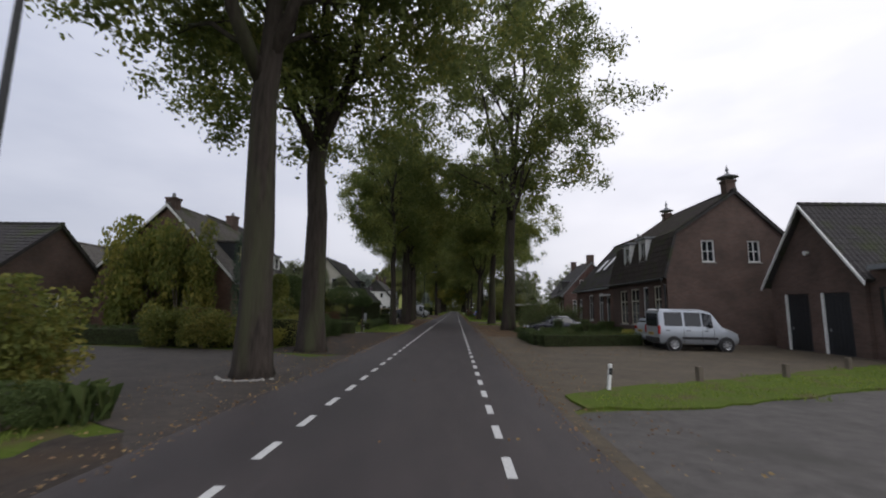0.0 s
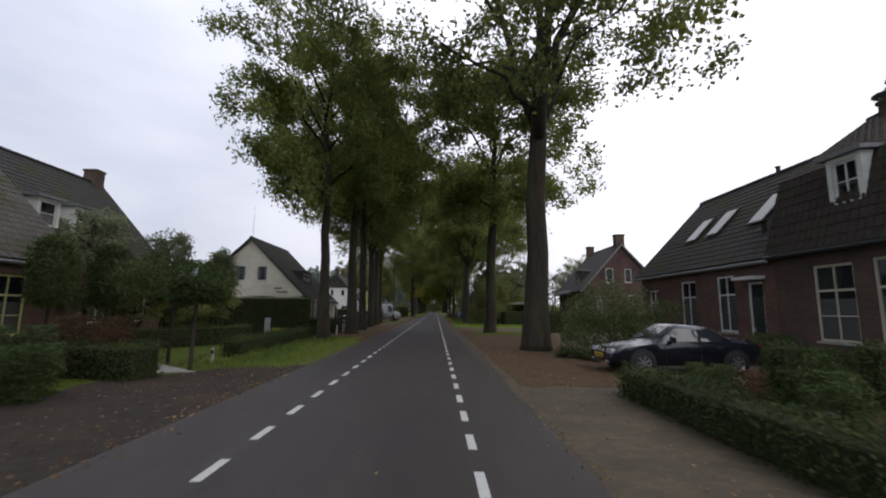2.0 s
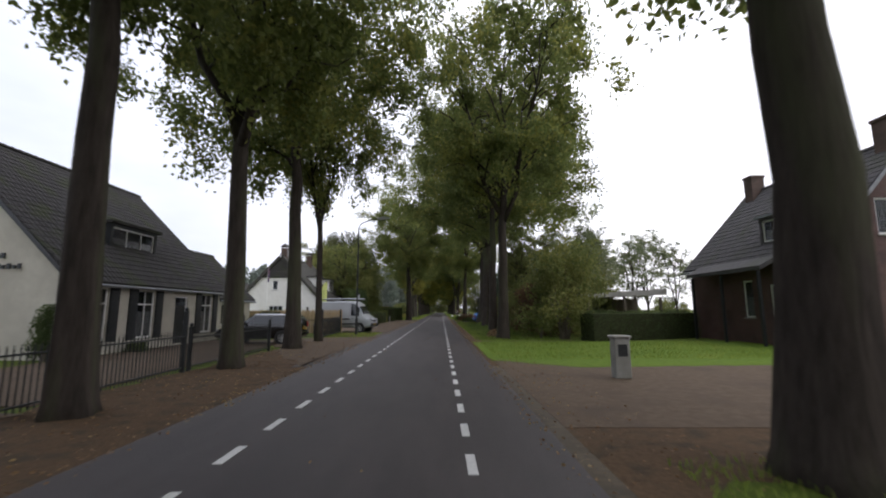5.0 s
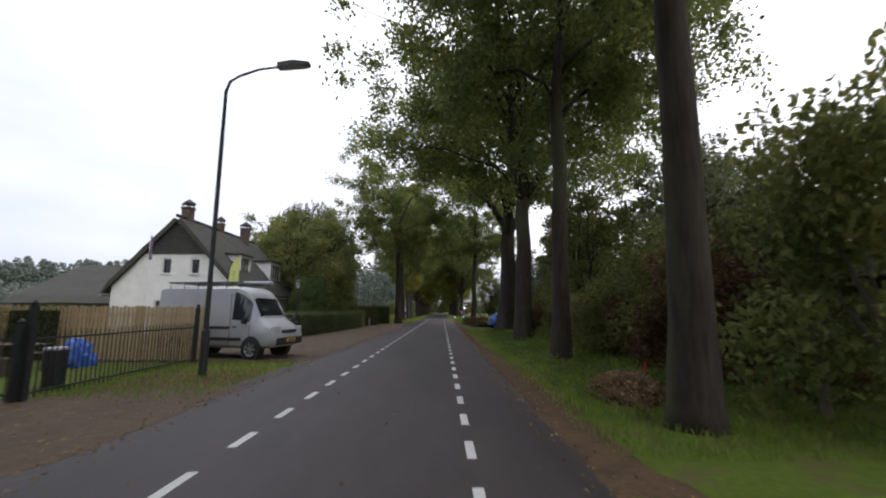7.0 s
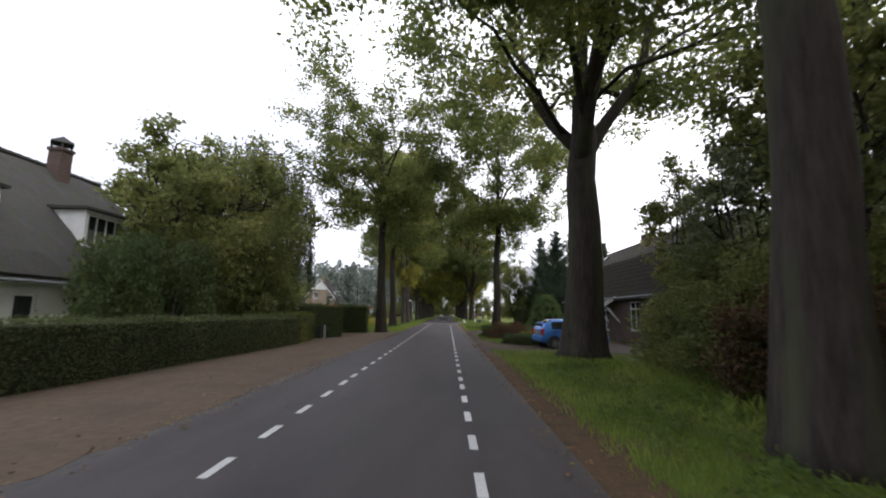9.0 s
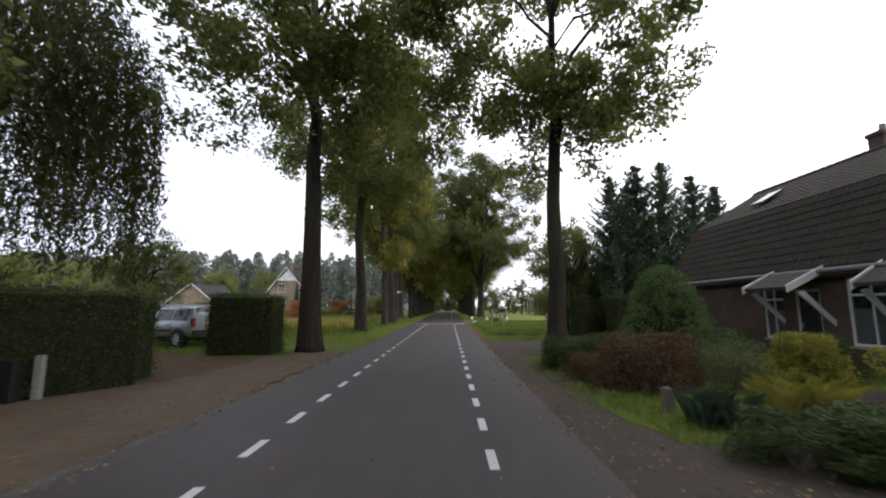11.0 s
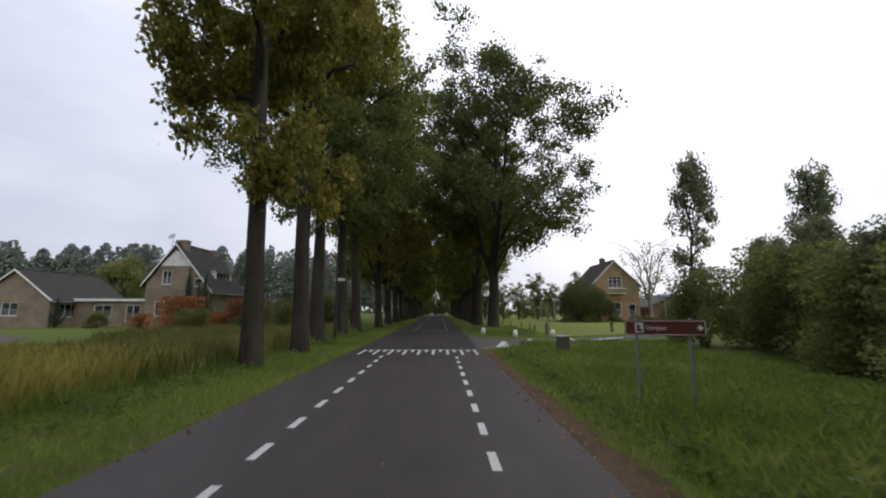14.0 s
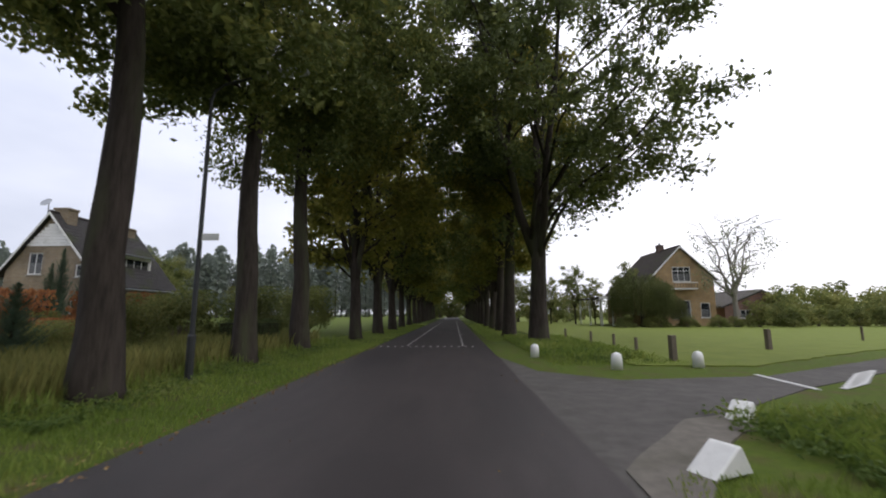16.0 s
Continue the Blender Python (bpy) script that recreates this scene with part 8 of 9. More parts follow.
# small blue hatchback
car("blue_hatchback", "small bright blue hatchback with red tail lamps, parked on earth", 6.65, 106.1, -82,
    [(-1.75, 0.7, 0.36, 0.74, 0.86, 0.58, 1.0), (-1.6, 0.76, 0.28, 0.8, 0.92, 0.58, 1.3), (-1.1, 0.78, 0.26, 0.83, 0.92, 0.58, 1.46), (0.1, 0.78, 0.24, 0.83, 0.9, 0.6, 1.48), (0.95, 0.78, 0.24, 0.83, 0.88, 0.7, 1.0), (1.6, 0.76, 0.28, 0.78, 0.74, 0.62, 0.8), (1.8, 0.68, 0.32, 0.7, 0.54, 0.54, 0.6)],
    car_blue, (-1.15, 1.15), 0.29, [(0.93, 0.12, "windscreen"), (-1.73, -1.15, "rear_window")], [(-1.25, -0.45), (-0.35, 0.6)], plate="rear", lamps=(("tail_lamp", (0.55, -1.78, 0.66, 0.76, -1.6, 0.98), red_glass), ("headlamp", (0.45, 1.6, 0.58, 0.7, 1.78, 0.78), lamp_glass)), trim=False)

# ---- street furniture and small things ----


def street_lamp(x, y, h, arm, heading, label, plate=False):
    t = thing("street_lamp", pose(x, y, -0.03, 0, 0, heading), label, "street lamp", group="street lamps")
    bm = bmesh.new()
    tube(bm, [(0, 0, 0), (0, 0, 1.15), (0, 0, 1.2), (0, 0, h * 0.62), (0, 0, h - 0.75), (0.10, 0, h - 0.45), (0.35, 0, h - 0.28), (arm * 0.6, 0, h - 0.08), (arm, 0, h)], [0.10, 0.10, 0.065, 0.055, 0.045, 0.04, 0.038, 0.034, 0.03], 10)
    part("pole", bm, metal_dark, t)
    bm = bmesh.new()
    prism(bm, [(arm - 0.1, h - 0.06), (arm + 0.75, h + 0.03), (arm + 0.78, h + 0.10), (arm + 0.3, h + 0.15), (arm - 0.1, h + 0.07)], "y", -0.12, 0.12)
    part("lamp_head", fix(bm), metal_grey, t)
    bm = bmesh.new()
    prism(bm, [(arm + 0.05, h - 0.075), (arm + 0.68, h - 0.01), (arm + 0.68, h + 0.012), (arm + 0.05, h - 0.05)], "y", -0.09, 0.09)
    part("lens", fix(bm), lamp_glass, t)
    if plate:
        part("street_name_plate", boxm(-0.05, -0.02, 3.62, 0.5, 0.02, 3.8), white_paint, t)
    return t


street_lamp(-6.65, 2.75, 8.3, 1.9, 0, "tall dark lamp post with arm over the road")
street_lamp(-5.72, 74.9, 8.4, 1.5, 0, "tall dark lamp post with arm over the road")
street_lamp(-6.5, 157.2, 8.3, 1.9, 0, "tall dark lamp post with white name plate", True)
street_lamp(-30, 70, 7.0, 1.2, 180, "distant dark lamp post behind the hedge")


def lantern(x, y, h, s, label):
    t = thing("garden_lantern", pose(x, y, -0.03), label, "lantern")
    bm = bmesh.new()
    tube(bm, [(0, 0, 0), (0, 0, 0.3), (0, 0, 0.34), (0, 0, h - 0.55 * s)], [0.07, 0.06, 0.035, 0.03], 8)
    part("post", bm, metal_dark, t)
    bm = bmesh.new()
    tube(bm, [(0, 0, h - 0.5 * s), (0, 0, h - 0.12 * s)], [0.09 * s, 0.16 * s], 6)
    part("glass", bm, lamp_glass, t)
    bm = bmesh.new()
    tube(bm, [(0, 0, h - 0.12 * s), (0, 0, h - 0.1 * s), (0, 0, h + 0.04 * s), (0, 0, h + 0.12 * s)], [0.2 * s, 0.2 * s, 0.05 * s, 0.015], 6)
    part("cap", bm, metal_dark, t)
    bm = bmesh.new()
    tube(bm, [(0, 0, h - 0.57 * s), (0, 0, h - 0.5 * s)], [0.05 * s, 0.1 * s], 6)
    part("collar", bm, metal_dark, t)


lantern(-8.55, 90.0, 3.5, 1.0, "black lantern on a tall post by the hedge")
lantern(-14.6, 89.7, 2.1, 0.8, "black lantern on a short post by the hedge")


def iron_fence(pts, h, label, post_h=None, gap=0.13, lean=0):
    """Iron railings along points: posts, two rails, upright bars with pointed tips."""
    (x0, y0), (x1, y1) = pts
    length, ang = math.hypot(x1 - x0, y1 - y0), math.degrees(math.atan2(y1 - y0, x1 - x0))
    t = thing("iron_fence", pose(x0, y0, -0.03, 0, 0, ang), label, "fence", group="iron fences")
    for u in (0, length):
        bm = bmesh.new()
        box(bm, u - 0.05, -0.05, 0, u + 0.05, 0.05, post_h or h + 0.15)
        tube(bm, [(u, 0, (post_h or h + 0.15)), (u, 0, (post_h or h + 0.15) + 0.05), (u, 0, (post_h or h + 0.15) + 0.12)], [0.03, 0.065, 0.01], 8)
        part("post", bm, metal_dark, t)
    for z in (0.14, h - 0.14):
        part("rail", boxm(0.05, -0.015, z, length - 0.05, 0.015, z + 0.035), metal_dark, t)
    n = int(length / gap)
    me = None
    for k in range(1, n):
        if me is None:
            bm = bmesh.new()
            tube(bm, [(0, -0.0, 0.05), (0, 0, h - 0.04), (0, 0, h + 0.05)], [0.014, 0.014, 0.003], 5)
            ob = part("bar", bm, metal_dark, t)
            me = ob.data
        else:
            ob = new("bar", me)
            ob.parent = t
        ob.location = (k * length / n, 0.016 + 0.01, 0)
    return t


iron_fence([(-7.3, 71.9), (-7.5, 77.6)], 1.25, "black iron railings along a grass plot", 1.75)
iron_fence([(-12.0, 71.2), (-7.4, 71.8)], 1.25, "black iron railings along a grass plot", 1.4)
iron_fence([(-6.9, 50.9), (-7.1, 56.9)], 1.15, "black iron railings before the cream cottage", 1.75)
iron_fence([(-9.4, 52.3), (-6.98, 50.95)], 1.1, "open black iron gate leaf at the cottage", 1.2)
iron_fence([(-7.0, 46.4), (-6.95, 48.3)], 1.3, "black iron railings beside the gate", 1.9)
iron_fence([(-7.1, 57.2), (-7.3, 63.5)], 1.1, "black iron railings along the oak verge", 1.3)

# pale vertical board fence
bf = thing("board_fence", pose(-16.5, 78.15, -0.03), "pale new wooden board fence", "fence")
for z in (0.35, 1.45):
    part("rail", boxm(0, 0.03, z, 9.0, 0.07, z + 0.09), wood_fence, bf)
me = None
for k in range(68):
    if me is None:
        ob = part("board", boxm(-0.052, 0, 0.05, 0.052, 0.025, 1.78, bevel=0.006), wood_fence, bf)
        me = ob.data
    else:
        ob = new("board", me)
        ob.parent = bf
    ob.location = (0.1 + k * 0.131, 0, 0.03 * math.sin(k * 2.3))
for k in range(5):
    part("post", boxm(k * 2.22, 0.075, 0, k * 2.22 + 0.09, 0.165, 1.8), wood_fence, bf)

# feather flag
fl = thing("feather_flag", pose(-11.9, 88.6, -0.03, 0, 0, -8), "tall pale yellow-green feather banner", "flag")
bm = bmesh.new()
tube(bm, [(-0.32, 0, 0), (-0.33, 0, 3.2), (-0.25, 0, 4.1), (-0.02, 0, 4.6), (0.3, 0, 4.85)], [0.03, 0.022, 0.016, 0.012, 0.008], 6)
part("pole", bm, metal_dark, fl)
bm = bmesh.new()
prism(bm, [(-0.29, 1.5), (0.38, 1.6), (0.36, 4.78), (0.05, 4.6), (-0.18, 4.15), (-0.29, 3.2)], "y", -0.008, 0.008)
flag_cloth = mat("banner_cloth", (0.52, 0.58, 0.16), (0.58, 0.62, 0.22), scale=2, rough=0.8)
part("banner", fix(bm), flag_cloth, fl)
for k in range(9):
    part("banner_mark", boxm(0.0, -0.012, 2.2 + k * 0.2, 0.1, -0.0085, 2.32 + k * 0.2), mat("banner_print", (0.30, 0.36, 0.10), (0.33, 0.38, 0.12), scale=4) if k == 0 else MATS["banner_print"], fl)

# board sign before the hedge
bs = thing("board_sign", pose(-8.9, 89.7, -0.03, 0, 0, 4), "small two-part grey notice board on posts", "sign")
for x_ in (-0.42, 0.42):
    part("post", boxm(x_ - 0.03, -0.03, 0, x_ + 0.03, 0.03, 1.25), metal_grey, bs)
for z_ in (0.72, 1.02):
    bd = part("board", boxm(-0.5, -0.055, z_, 0.5, -0.033, z_ + 0.24), metal_dark, bs)
    for k in range(3):
        part("text_bar", boxm(-0.3, -0.062, z_ + 0.04 + k * 0.065, 0.15 + 0.08 * k, -0.0555, z_ + 0.07 + k * 0.065), lead, bd)
pot = thing("plant_pot", pose(-13.2, 88.9, -0.03), "tall pale stone planter by the hedge", "planter")
bm = bmesh.new()
tube(bm, [(0, 0, 0), (0, 0, 0.55), (0, 0, 0.62), (0, 0, 0.64)], [0.17, 0.24, 0.26, 0.22], 14)
part("pot_body", bm, concrete, pot)

# posts
def marker_post(x, y, h, w, m, label, tilt=0, band=False, cap=True):
    t = thing("verge_post", pose(x, y, -0.03, 0, tilt, 12), label, "post")
    bm = bmesh.new()
    box(bm, -w / 2, -w / 2, 0, w / 2, w / 2, h, bevel=0.012)
    part("shaft", bm, m, t)
    if band:
        part("reflector", boxm(-w / 2 - 0.004, -w / 2 - 0.006, h * 0.62, w / 2 + 0.004, -w / 2 + 0.004, h * 0.86), metal_dark, t)
    return t


marker_post(3.44, 7.0, 0.62, 0.072, white_paint, "white verge marker post with dark reflector", 6, True)
marker_post(6.28, 8.5, 0.42, 0.14, wood_old, "short dark wooden verge post")
marker_post(9.2, 9.5, 0.42, 0.14, wood_old, "short dark wooden verge post")
marker_post(12.75, 11.6, 0.42, 0.14, wood_old, "short dark wooden verge post")
marker_post(-5.9, 16.2, 0.62, 0.09, concrete, "pale leaning verge post by the hedge", 9)
marker_post(-6.9, 29.6, 0.5, 0.08, concrete, "pale verge marker post on the grass", -4, True)
marker_post(-6.55, 45.0, 0.66, 0.06, white_paint, "white post with curved top by the oak", 2)
marker_post(-8.75, 38.6, 1.25, 0.26, metal_grey, "grey metal letter box on a post")
marker_post(6.45, 71.0, 1.65, 0.13, wood_old, "tall weathered wooden fence post")
marker_post(3.78, 110.6, 0.42, 0.15, wood_old, "short sawn wooden stump in the shrubs")
marker_post(-7.75, 111.5, 0.85, 0.14, concrete, "pale stone post standing by the hedge")
marker_post(-8.05, 111.2, 0.8, 0.34, metal_dark, "dark bin standing by the hedge")
for x_, y_, h_ in ((7.75, 161.6, 0.92), (7.25, 163.4, 0.75), (7.5, 166.4, 0.75), (7.4, 169.4, 0.75), (7.0, 173.0, 0.75), (6.8, 177.0, 0.75), (14.3, 166.2, 0.95), (24.0, 172.2, 0.85), (34.5, 178.5, 1.0), (46, 185, 1.0)):
    marker_post(x_, y_, h_, 0.2 if h_ > 0.9 else 0.1, wood_old, "dark weathered wooden fence post in the meadow")


def bollard(x, y):
    t = thing("bollard", pose(x, y, -0.02), "white rounded concrete bollard on the grass", "bollard", group="white bollards")
    bm = bmesh.new()
    tube(bm, [(0, 0, 0), (0, 0, 0.34), (0, 0, 0.43), (0, 0, 0.48), (0, 0, 0.5)], [0.17, 0.16, 0.14, 0.09, 0.02], 14)
    part("bollard_body", bm, white_paint, t, smooth=True)


for x_, y_ in ((3.3, 163.3), (5.1, 159.7), (7.75, 160.1)):
    bollard(x_, y_)
for x_, y_, a_, s_ in ((2.98, 151.2, 24, 0.95), (4.75, 153.55, 38, 0.85)):
    t = thing("junction_block", pose(x_, y_, 0.0, 0, 0, a_) @ Matrix.Diagonal((s_, s_, s_, 1)), "white wedge-shaped junction marker block", "marker block", group="white bollards")
    bm = bmesh.new()
    prism(bm, [(-0.34, 0.0), (0.3, 0.0), (0.14, 0.3), (0.09, 0.3)], "y", -0.18, 0.18)
    bmesh.ops.bevel(bm, geom=list(bm.edges), offset=0.015, segments=1, affect="EDGES")
    part("block", fix(bm), white_paint, t)

# brown signpost
sg_ = thing("direction_sign", pose(4.16, 138.45, 0.36, 0, 0, -6) @ Matrix.Diagonal((0.9, 1, 0.78, 1)), "brown direction sign on two grey posts", "sign")
brown = mat("sign_brown", (0.10, 0.025, 0.018), (0.12, 0.03, 0.02), scale=3, rough=0.45)
for x_ in (-0.55, 0.52):
    bm = bmesh.new()
    tube(bm, [(x_, 0, -0.5), (x_, 0, 1.62)], [0.035, 0.035], 10)
    part("post", bm, metal_grey, sg_)
bd = part("board", boxm(-0.80, -0.07, 1.22, 0.80, -0.042, 1.58, bevel=0.005), brown, sg_)
for a_ in ((-0.79, 1.235, 0.79, 1.247), (-0.79, 1.553, 0.79, 1.565), (-0.79, 1.247, -0.778, 1.553), (0.778, 1.247, 0.79, 1.553)):
    part("border", boxm(a_[0], -0.075, a_[1], a_[2], -0.0705, a_[3]), white_paint, bd)
part("pictogram_field", boxm(-0.60, -0.075, 1.29, -0.43, -0.0705, 1.52), white_paint, bd)
bm = bmesh.new()
prism(bm, [(-0.57, 1.32), (-0.46, 1.32), (-0.46, 1.37), (-0.52, 1.38), (-0.50, 1.45), (-0.55, 1.49)], "y", -0.08, -0.0755)
part("pictogram", fix(bm), plastic_black, bd)
bm = bmesh.new()
prism(bm, [(0.60, 1.39), (0.68, 1.39), (0.65, 1.34), (0.69, 1.34), (0.75, 1.40), (0.69, 1.46), (0.65, 1.46), (0.68, 1.41), (0.60, 1.41)], "y", -0.076, -0.0705)
part("arrow", fix(bm), white_paint, bd)
cu = bpy.data.curves.new("lettering", "FONT")
cu.body, cu.size, cu.extrude = "Visvijver", 0.155, 0.002
tx = new("lettering", cu)
cu.materials.append(white_paint)
tx.parent = bd
tx.matrix_local = pose(-0.40, -0.073, 1.35, 90, 0, 0) @ Matrix.Diagonal((0.82, 1, 1, 1))

ub = thing("utility_box", pose(5.1, 148.35, -0.03, 0, 0, -18) @ Matrix.Diagonal((0.74, 1.1, 1.4, 1)), "dull brown-grey utility cabinet with pale lid in the grass", "cabinet")
part("cabinet_body", boxm(-0.35, -0.2, 0, 0.35, 0.2, 0.5, bevel=0.015), mat("cabinet_paint", (0.075, 0.066, 0.058), (0.105, 0.092, 0.08), scale=6, rough=0.7, bump=0.2, bscale=30), ub)
part("lid", boxm(-0.38, -0.23, 0.503, 0.38, 0.23, 0.56, bevel=0.015), concrete, ub)
mb = thing("letter_box", pose(4.9, 55.6, 0.0), "pale grey letter box pillar on the lawn", "letter box")
part("pillar", boxm(-0.2, -0.16, 0, 0.2, 0.16, 1.0, bevel=0.02), concrete, mb)
part("slot", boxm(-0.12, -0.172, 0.55, 0.12, -0.165, 0.85), metal_dark, mb)
part("cap", boxm(-0.24, -0.2, 1.003, 0.24, 0.2, 1.07, bevel=0.02), concrete, mb)

# heap of cut branches
hp = thing("branch_heap", pose(3.95, 72.6, -0.03) @ Matrix.Diagonal((0.68, 0.75, 0.72, 1)), "heap of cut branches and brown leaves", "heap")
hr, hrng = random.Random(4), np.random.default_rng(4)
bm = bmesh.new()
bmesh.ops.create_icosphere(bm, subdivisions=4, radius=1.0)
for v_ in bm.verts:
    d_ = noise.noise(v_.co * 2.2) * 0.35 + noise.noise(v_.co * 9) * 0.14
    v_.co = Vector((v_.co.x * 0.95, v_.co.y * 1.25, max(v_.co.z, -0.1) * 0.62)) * (1 + d_)
part("leaf_mound", bm, litter, hp)
pt = hrng.normal(size=(2600, 3))
pt /= np.linalg.norm(pt, axis=1)[:, None]
pt = np.stack([pt[:, 0] * 0.98, pt[:, 1] * 1.28, np.abs(pt[:, 2]) * 0.66], 1) * hrng.uniform(0.92, 1.12, (2600, 1))
v, f = leaves(pt, 0.045, hrng)
raw("loose_leaves", v, f, dead_leaf, hp)
for k in range(80):
    a_ = hr.uniform(0, 6.28)
    p_ = Vector((math.cos(a_) * hr.uniform(0, 0.7), math.sin(a_) * hr.uniform(0, 0.9), hr.uniform(0.3, 0.62)))
    d_ = Vector((hr.uniform(-1, 1), hr.uniform(-1, 1), hr.uniform(-0.35, 0.45))).normalized() * hr.uniform(0.3, 0.7)
    bm = bmesh.new()
    tube(bm, [p_ - d_ * 0.5, p_ + Vector((0, 0, 0.05)), p_ + d_ * 0.5], [0.018, 0.014, 0.005], 5)
    part("stick", bm, wood_old, hp)
rs = thing("red_stake", pose(4.7, 73.5, -0.2, 0, 4, 0), "thin bright red marker stake", "stake")
bm = bmesh.new()
tube(bm, [(0, 0, 0), (0, 0, 0.75), (0, 0, 0.78)], [0.02, 0.02, 0.004], 8)
part("stake_shaft", bm, mat("red_paint", (0.55, 0.03, 0.02), (0.5, 0.03, 0.02), scale=5), rs)
# iris clump at the drive
ir = thing("iris_clump", pose(-5.6, 3.6, -0.03), "clump of long green sword-shaped leaves", "plant")
bm = bmesh.new()
for k in range(60):
    a_, l_ = hr.uniform(0, 6.28), hr.uniform(0.35, 0.75)
    o_ = Vector((hr.uniform(-0.28, 0.28), hr.uniform(-0.28, 0.28), 0))
    d_ = Vector((math.cos(a_), math.sin(a_), 0)) * l_ * hr.uniform(0.2, 0.7)
    s_ = Vector((-math.sin(a_), math.cos(a_), 0)) * 0.02
    v_ = [bm.verts.new(q) for q in (o_ - s_, o_ + s_, o_ + d_ * 0.5 + s_ + Vector((0, 0, l_ * 0.8)), o_ + d_ + Vector((0, 0, l_ * 0.85)), o_ + d_ * 0.5 - s_ + Vector((0, 0, l_ * 0.8)))]
    bm.faces.new(v_)
part("leaf_blade", bm, hedge_leaf, ir)
# garden bench, table and bin on the fenced plot
gb = thing("garden_table", pose(-11.2, 75.6, -0.03), "dark slatted garden table with two benches", "table")
for k in range(5):
    part("top_slat", boxm(-0.7, -0.3 + k * 0.13, 0.72, 0.7, -0.19 + k * 0.13, 0.75), wood_old, gb)
for sx in (-0.6, 0.6):
    for sy in (-0.25, 0.25):
        part("leg", boxm(sx - 0.03, sy - 0.03, 0, sx + 0.03, sy + 0.03, 0.72), wood_old, gb)
for y_ in (-0.75, 0.75):
    part("bench_seat", boxm(-0.7, y_ - 0.13, 0.42, 0.7, y_ + 0.13, 0.46), wood_old, gb)
    for sx in (-0.55, 0.55):
        part("bench_leg", boxm(sx - 0.03, y_ - 0.1, 0, sx + 0.03, y_ + 0.1, 0.42), wood_old, gb)
wb = thing("waste_bin", pose(-8.1, 73.4, 0.0), "dark litter bin with pale rim", "bin")
bm = bmesh.new()
tube(bm, [(0, 0, -0.02), (0, 0, 0.75), (0, 0, 0.78)], [0.19, 0.22, 0.2], 14)
part("bin_body", bm, metal_dark, wb)
bm = bmesh.new()
tube(bm, [(0, 0, 0.783), (0, 0, 0.83)], [0.24, 0.22], 14)
part("rim", bm, metal_grey, wb)

# blue sheet over stored things behind the railings
tp = thing("tarpaulin", pose(-10.6, 76.9, -0.03), "crumpled bright blue plastic sheet over stored things", "tarpaulin")
bm = bmesh.new()
bmesh.ops.create_icosphere(bm, subdivisions=4, radius=1.0)
for v_ in bm.verts:
    d_ = noise.noise(v_.co * 2.7) * 0.3 + noise.noise(v_.co * 7) * 0.1
    v_.co = Vector((v_.co.x * 0.5, v_.co.y * 0.4, max(v_.co.z, 0) * 0.75)) * (1 + d_)
    v_.co.z = max(v_.co.z, 0.01)
part("sheet", bm, mat("blue_plastic", (0.03, 0.10, 0.42), (0.04, 0.14, 0.5), scale=4, rough=0.4, bump=0.4, bscale=12), tp)

# small blue direction sign on a thin post beside the side road
bp_ = thing("finger_sign", pose(14.6, 158.1, -0.03, 0, 0, 4), "small blue direction sign on a thin grey post", "sign")
bm = bmesh.new()
tube(bm, [(0, 0, 0), (0, 0, 2.95), (0, 0, 2.97)], [0.035, 0.035, 0.01], 8)
part("post", bm, metal_grey, bp_)
plate_ = part("sign_plate", boxm(-0.5, -0.06, 2.66, 0.55, -0.036, 2.86, bevel=0.004), mat("sign_blue", (0.02, 0.09, 0.34), (0.025, 0.10, 0.38), scale=3, rough=0.45), bp_)
part("text_bar", boxm(-0.42, -0.066, 2.73, 0.4, -0.0605, 2.79), white_paint, plate_)

# ring of pale stones round the foot of the first oak
sr_ = thing("stone_ring", pose(-5.1, 8.0, -0.02), "broken ring of pale stones round an oak foot", "stones")
qr = random.Random(15)
for k in range(30):
    if qr.random() < 0.2:
        continue
    a_ = math.radians(195 + k * 4.6 + qr.uniform(-2.5, 2.5))
    r_ = 0.80 + qr.uniform(-0.05, 0.05)
    bm = bmesh.new()
    bmesh.ops.create_icosphere(bm, subdivisions=1, radius=qr.uniform(0.025, 0.05))
    for v_ in bm.verts:
        v_.co = Vector((v_.co.x * qr.uniform(0.9, 1.5), v_.co.y, v_.co.z * 0.7)) + Vector((math.cos(a_) * r_, math.sin(a_) * r_, 0.03))
    part("stone", bm, concrete, sr_)


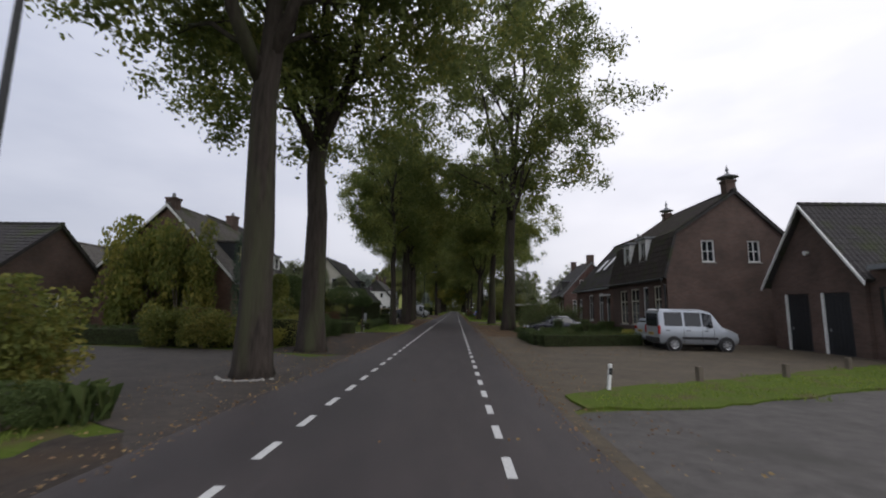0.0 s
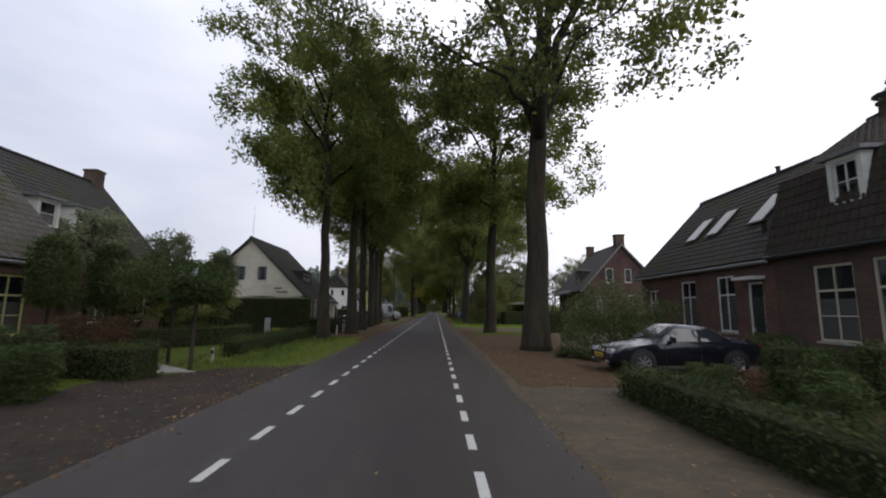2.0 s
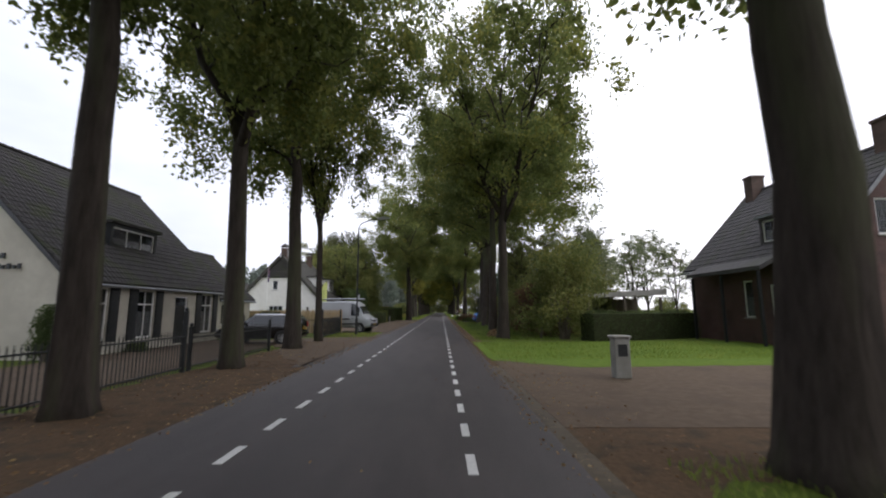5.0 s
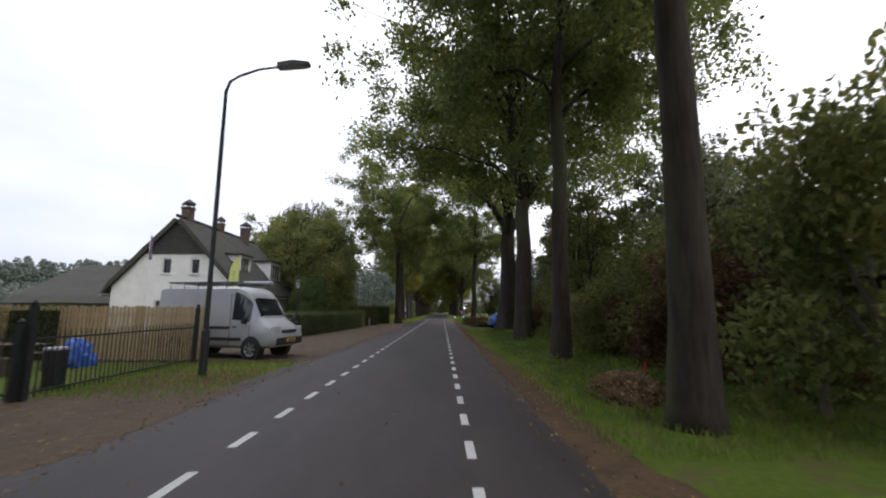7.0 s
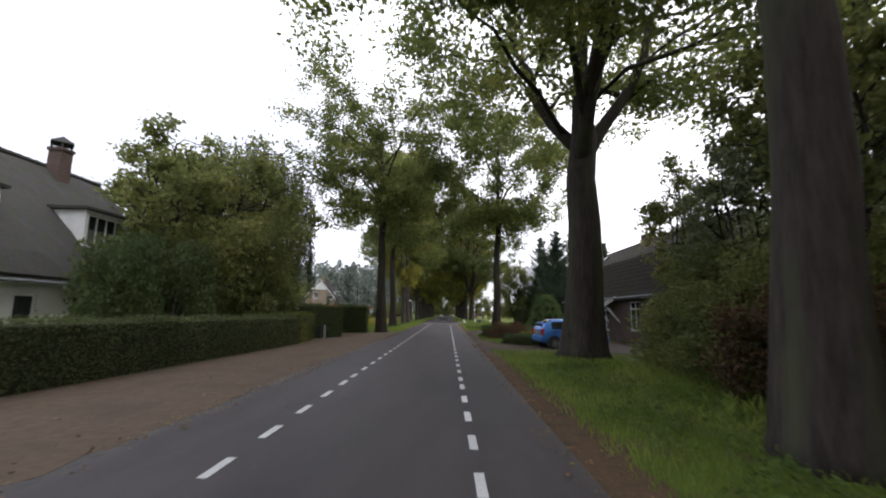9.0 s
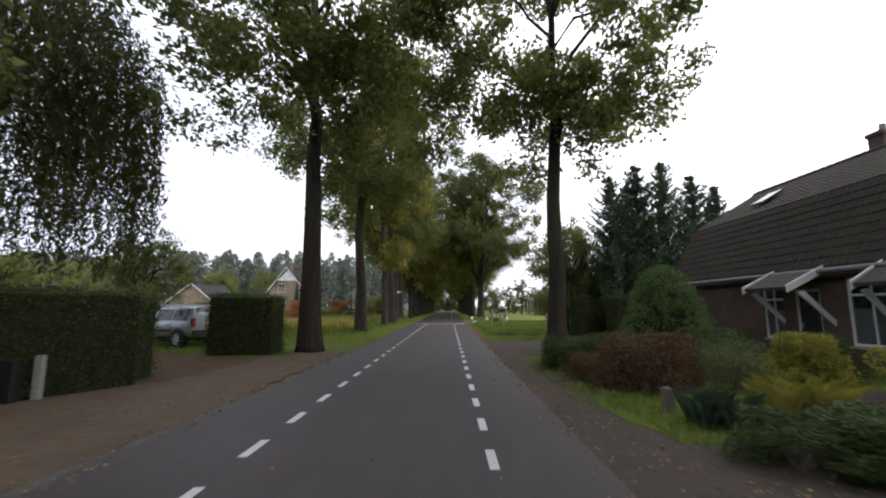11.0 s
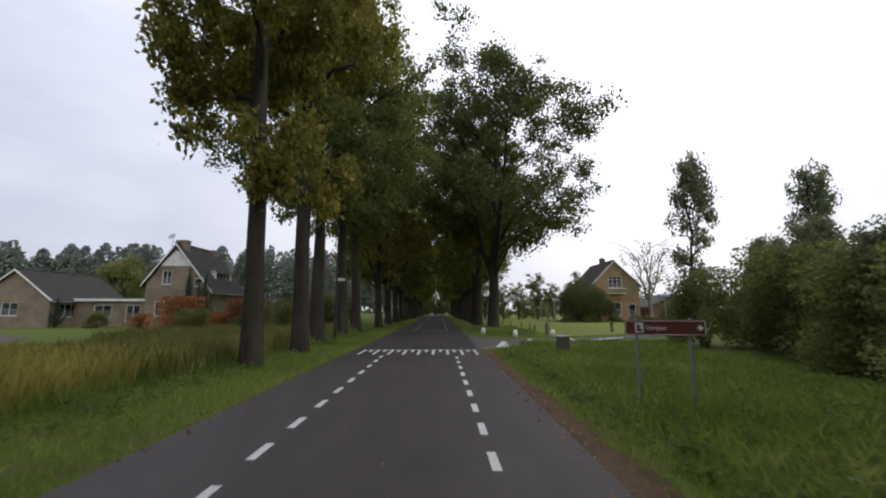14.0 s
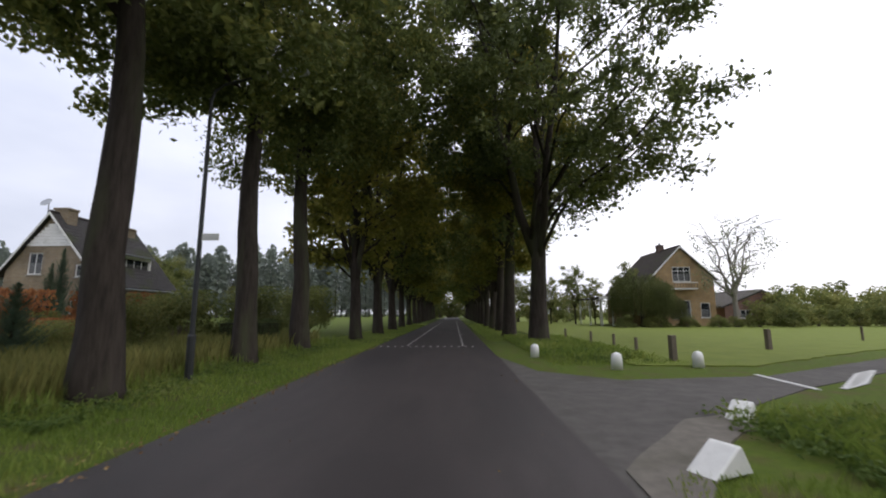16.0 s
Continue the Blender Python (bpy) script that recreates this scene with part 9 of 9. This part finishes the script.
def blade_clump(name, x, y, n, height, spread, leaf, label, seed):
    """A clump of stiff sword-shaped leaves that bend outwards."""
    br = random.Random(seed)
    t = thing(name, pose(x, y, -0.03), label, "plant")
    bm = bmesh.new()
    for _ in range(n):
        a, l = br.uniform(0, 6.28), height * br.uniform(0.6, 1.1)
        o = Vector((br.uniform(-spread, spread) * 0.5, br.uniform(-spread, spread) * 0.5, 0))
        d = Vector((math.cos(a), math.sin(a), 0)) * l * br.uniform(0.2, 0.8)
        w = Vector((-math.sin(a), math.cos(a), 0)) * 0.022
        up = Vector((0, 0, l))
        v = [bm.verts.new(q) for q in (o - w, o + w, o + d * 0.45 + w * 0.9 + up * 0.7, o + d + up * 0.85, o + d * 0.45 - w * 0.9 + up * 0.7)]
        bm.faces.new(v)
    part("foliage", bm, leaf, t)
    return t


blade_clump("spiky_plant", 3.95, 109.7, 90, 0.62, 0.5, conifer_leaf, "clump of stiff blue-green sword-shaped leaves", 3)
blade_clump("spiky_plant", 5.4, 110.0, 150, 0.75, 0.7, yellow_leaf, "clump of tall yellow-green sword-shaped leaves", 4)

# mound of brown leaves on the verge
lh = thing("leaf_heap", pose(3.8, 130.4, -0.03), "low mound of brown fallen leaves on the grass", "heap")
bm = bmesh.new()
bmesh.ops.create_icosphere(bm, subdivisions=3, radius=1.0)
for v_ in bm.verts:
    d_ = noise.noise(v_.co * 3.1) * 0.3
    v_.co = Vector((v_.co.x * 0.5, v_.co.y * 0.7, max(v_.co.z, -0.05) * 0.24)) * (1 + d_)
part("leaf_mound", bm, litter, lh)
pt = hrng.normal(size=(900, 3))
pt /= np.linalg.norm(pt, axis=1)[:, None]
pt = np.stack([pt[:, 0] * 0.52, pt[:, 1] * 0.72, np.abs(pt[:, 2]) * 0.26 + 0.01], 1)
v, f = leaves(pt, 0.04, hrng)
raw("loose_leaves", v, f, dead_leaf, lh)

# flag on a pole at the thatched house
hf = thing("house_flag", pose(-19.0, 91.6, -0.03), "furled flag on a white pole before the thatched house", "flag")
bm = bmesh.new()
tube(bm, [(0, 0, 0), (0.02, 0, 6.6), (0.02, 0, 6.65)], [0.035, 0.022, 0.03], 8)
part("pole", bm, white_paint, hf)
bm = bmesh.new()
tube(bm, [(0.05, 0, 6.5), (0.12, 0.02, 6.1), (0.10, 0, 5.5), (0.12, -0.02, 4.9)], [0.03, 0.09, 0.07, 0.1], 7)
part("cloth", bm, mat("flag_cloth", (0.20, 0.05, 0.05), (0.10, 0.11, 0.22), scale=3, rough=0.85), hf)
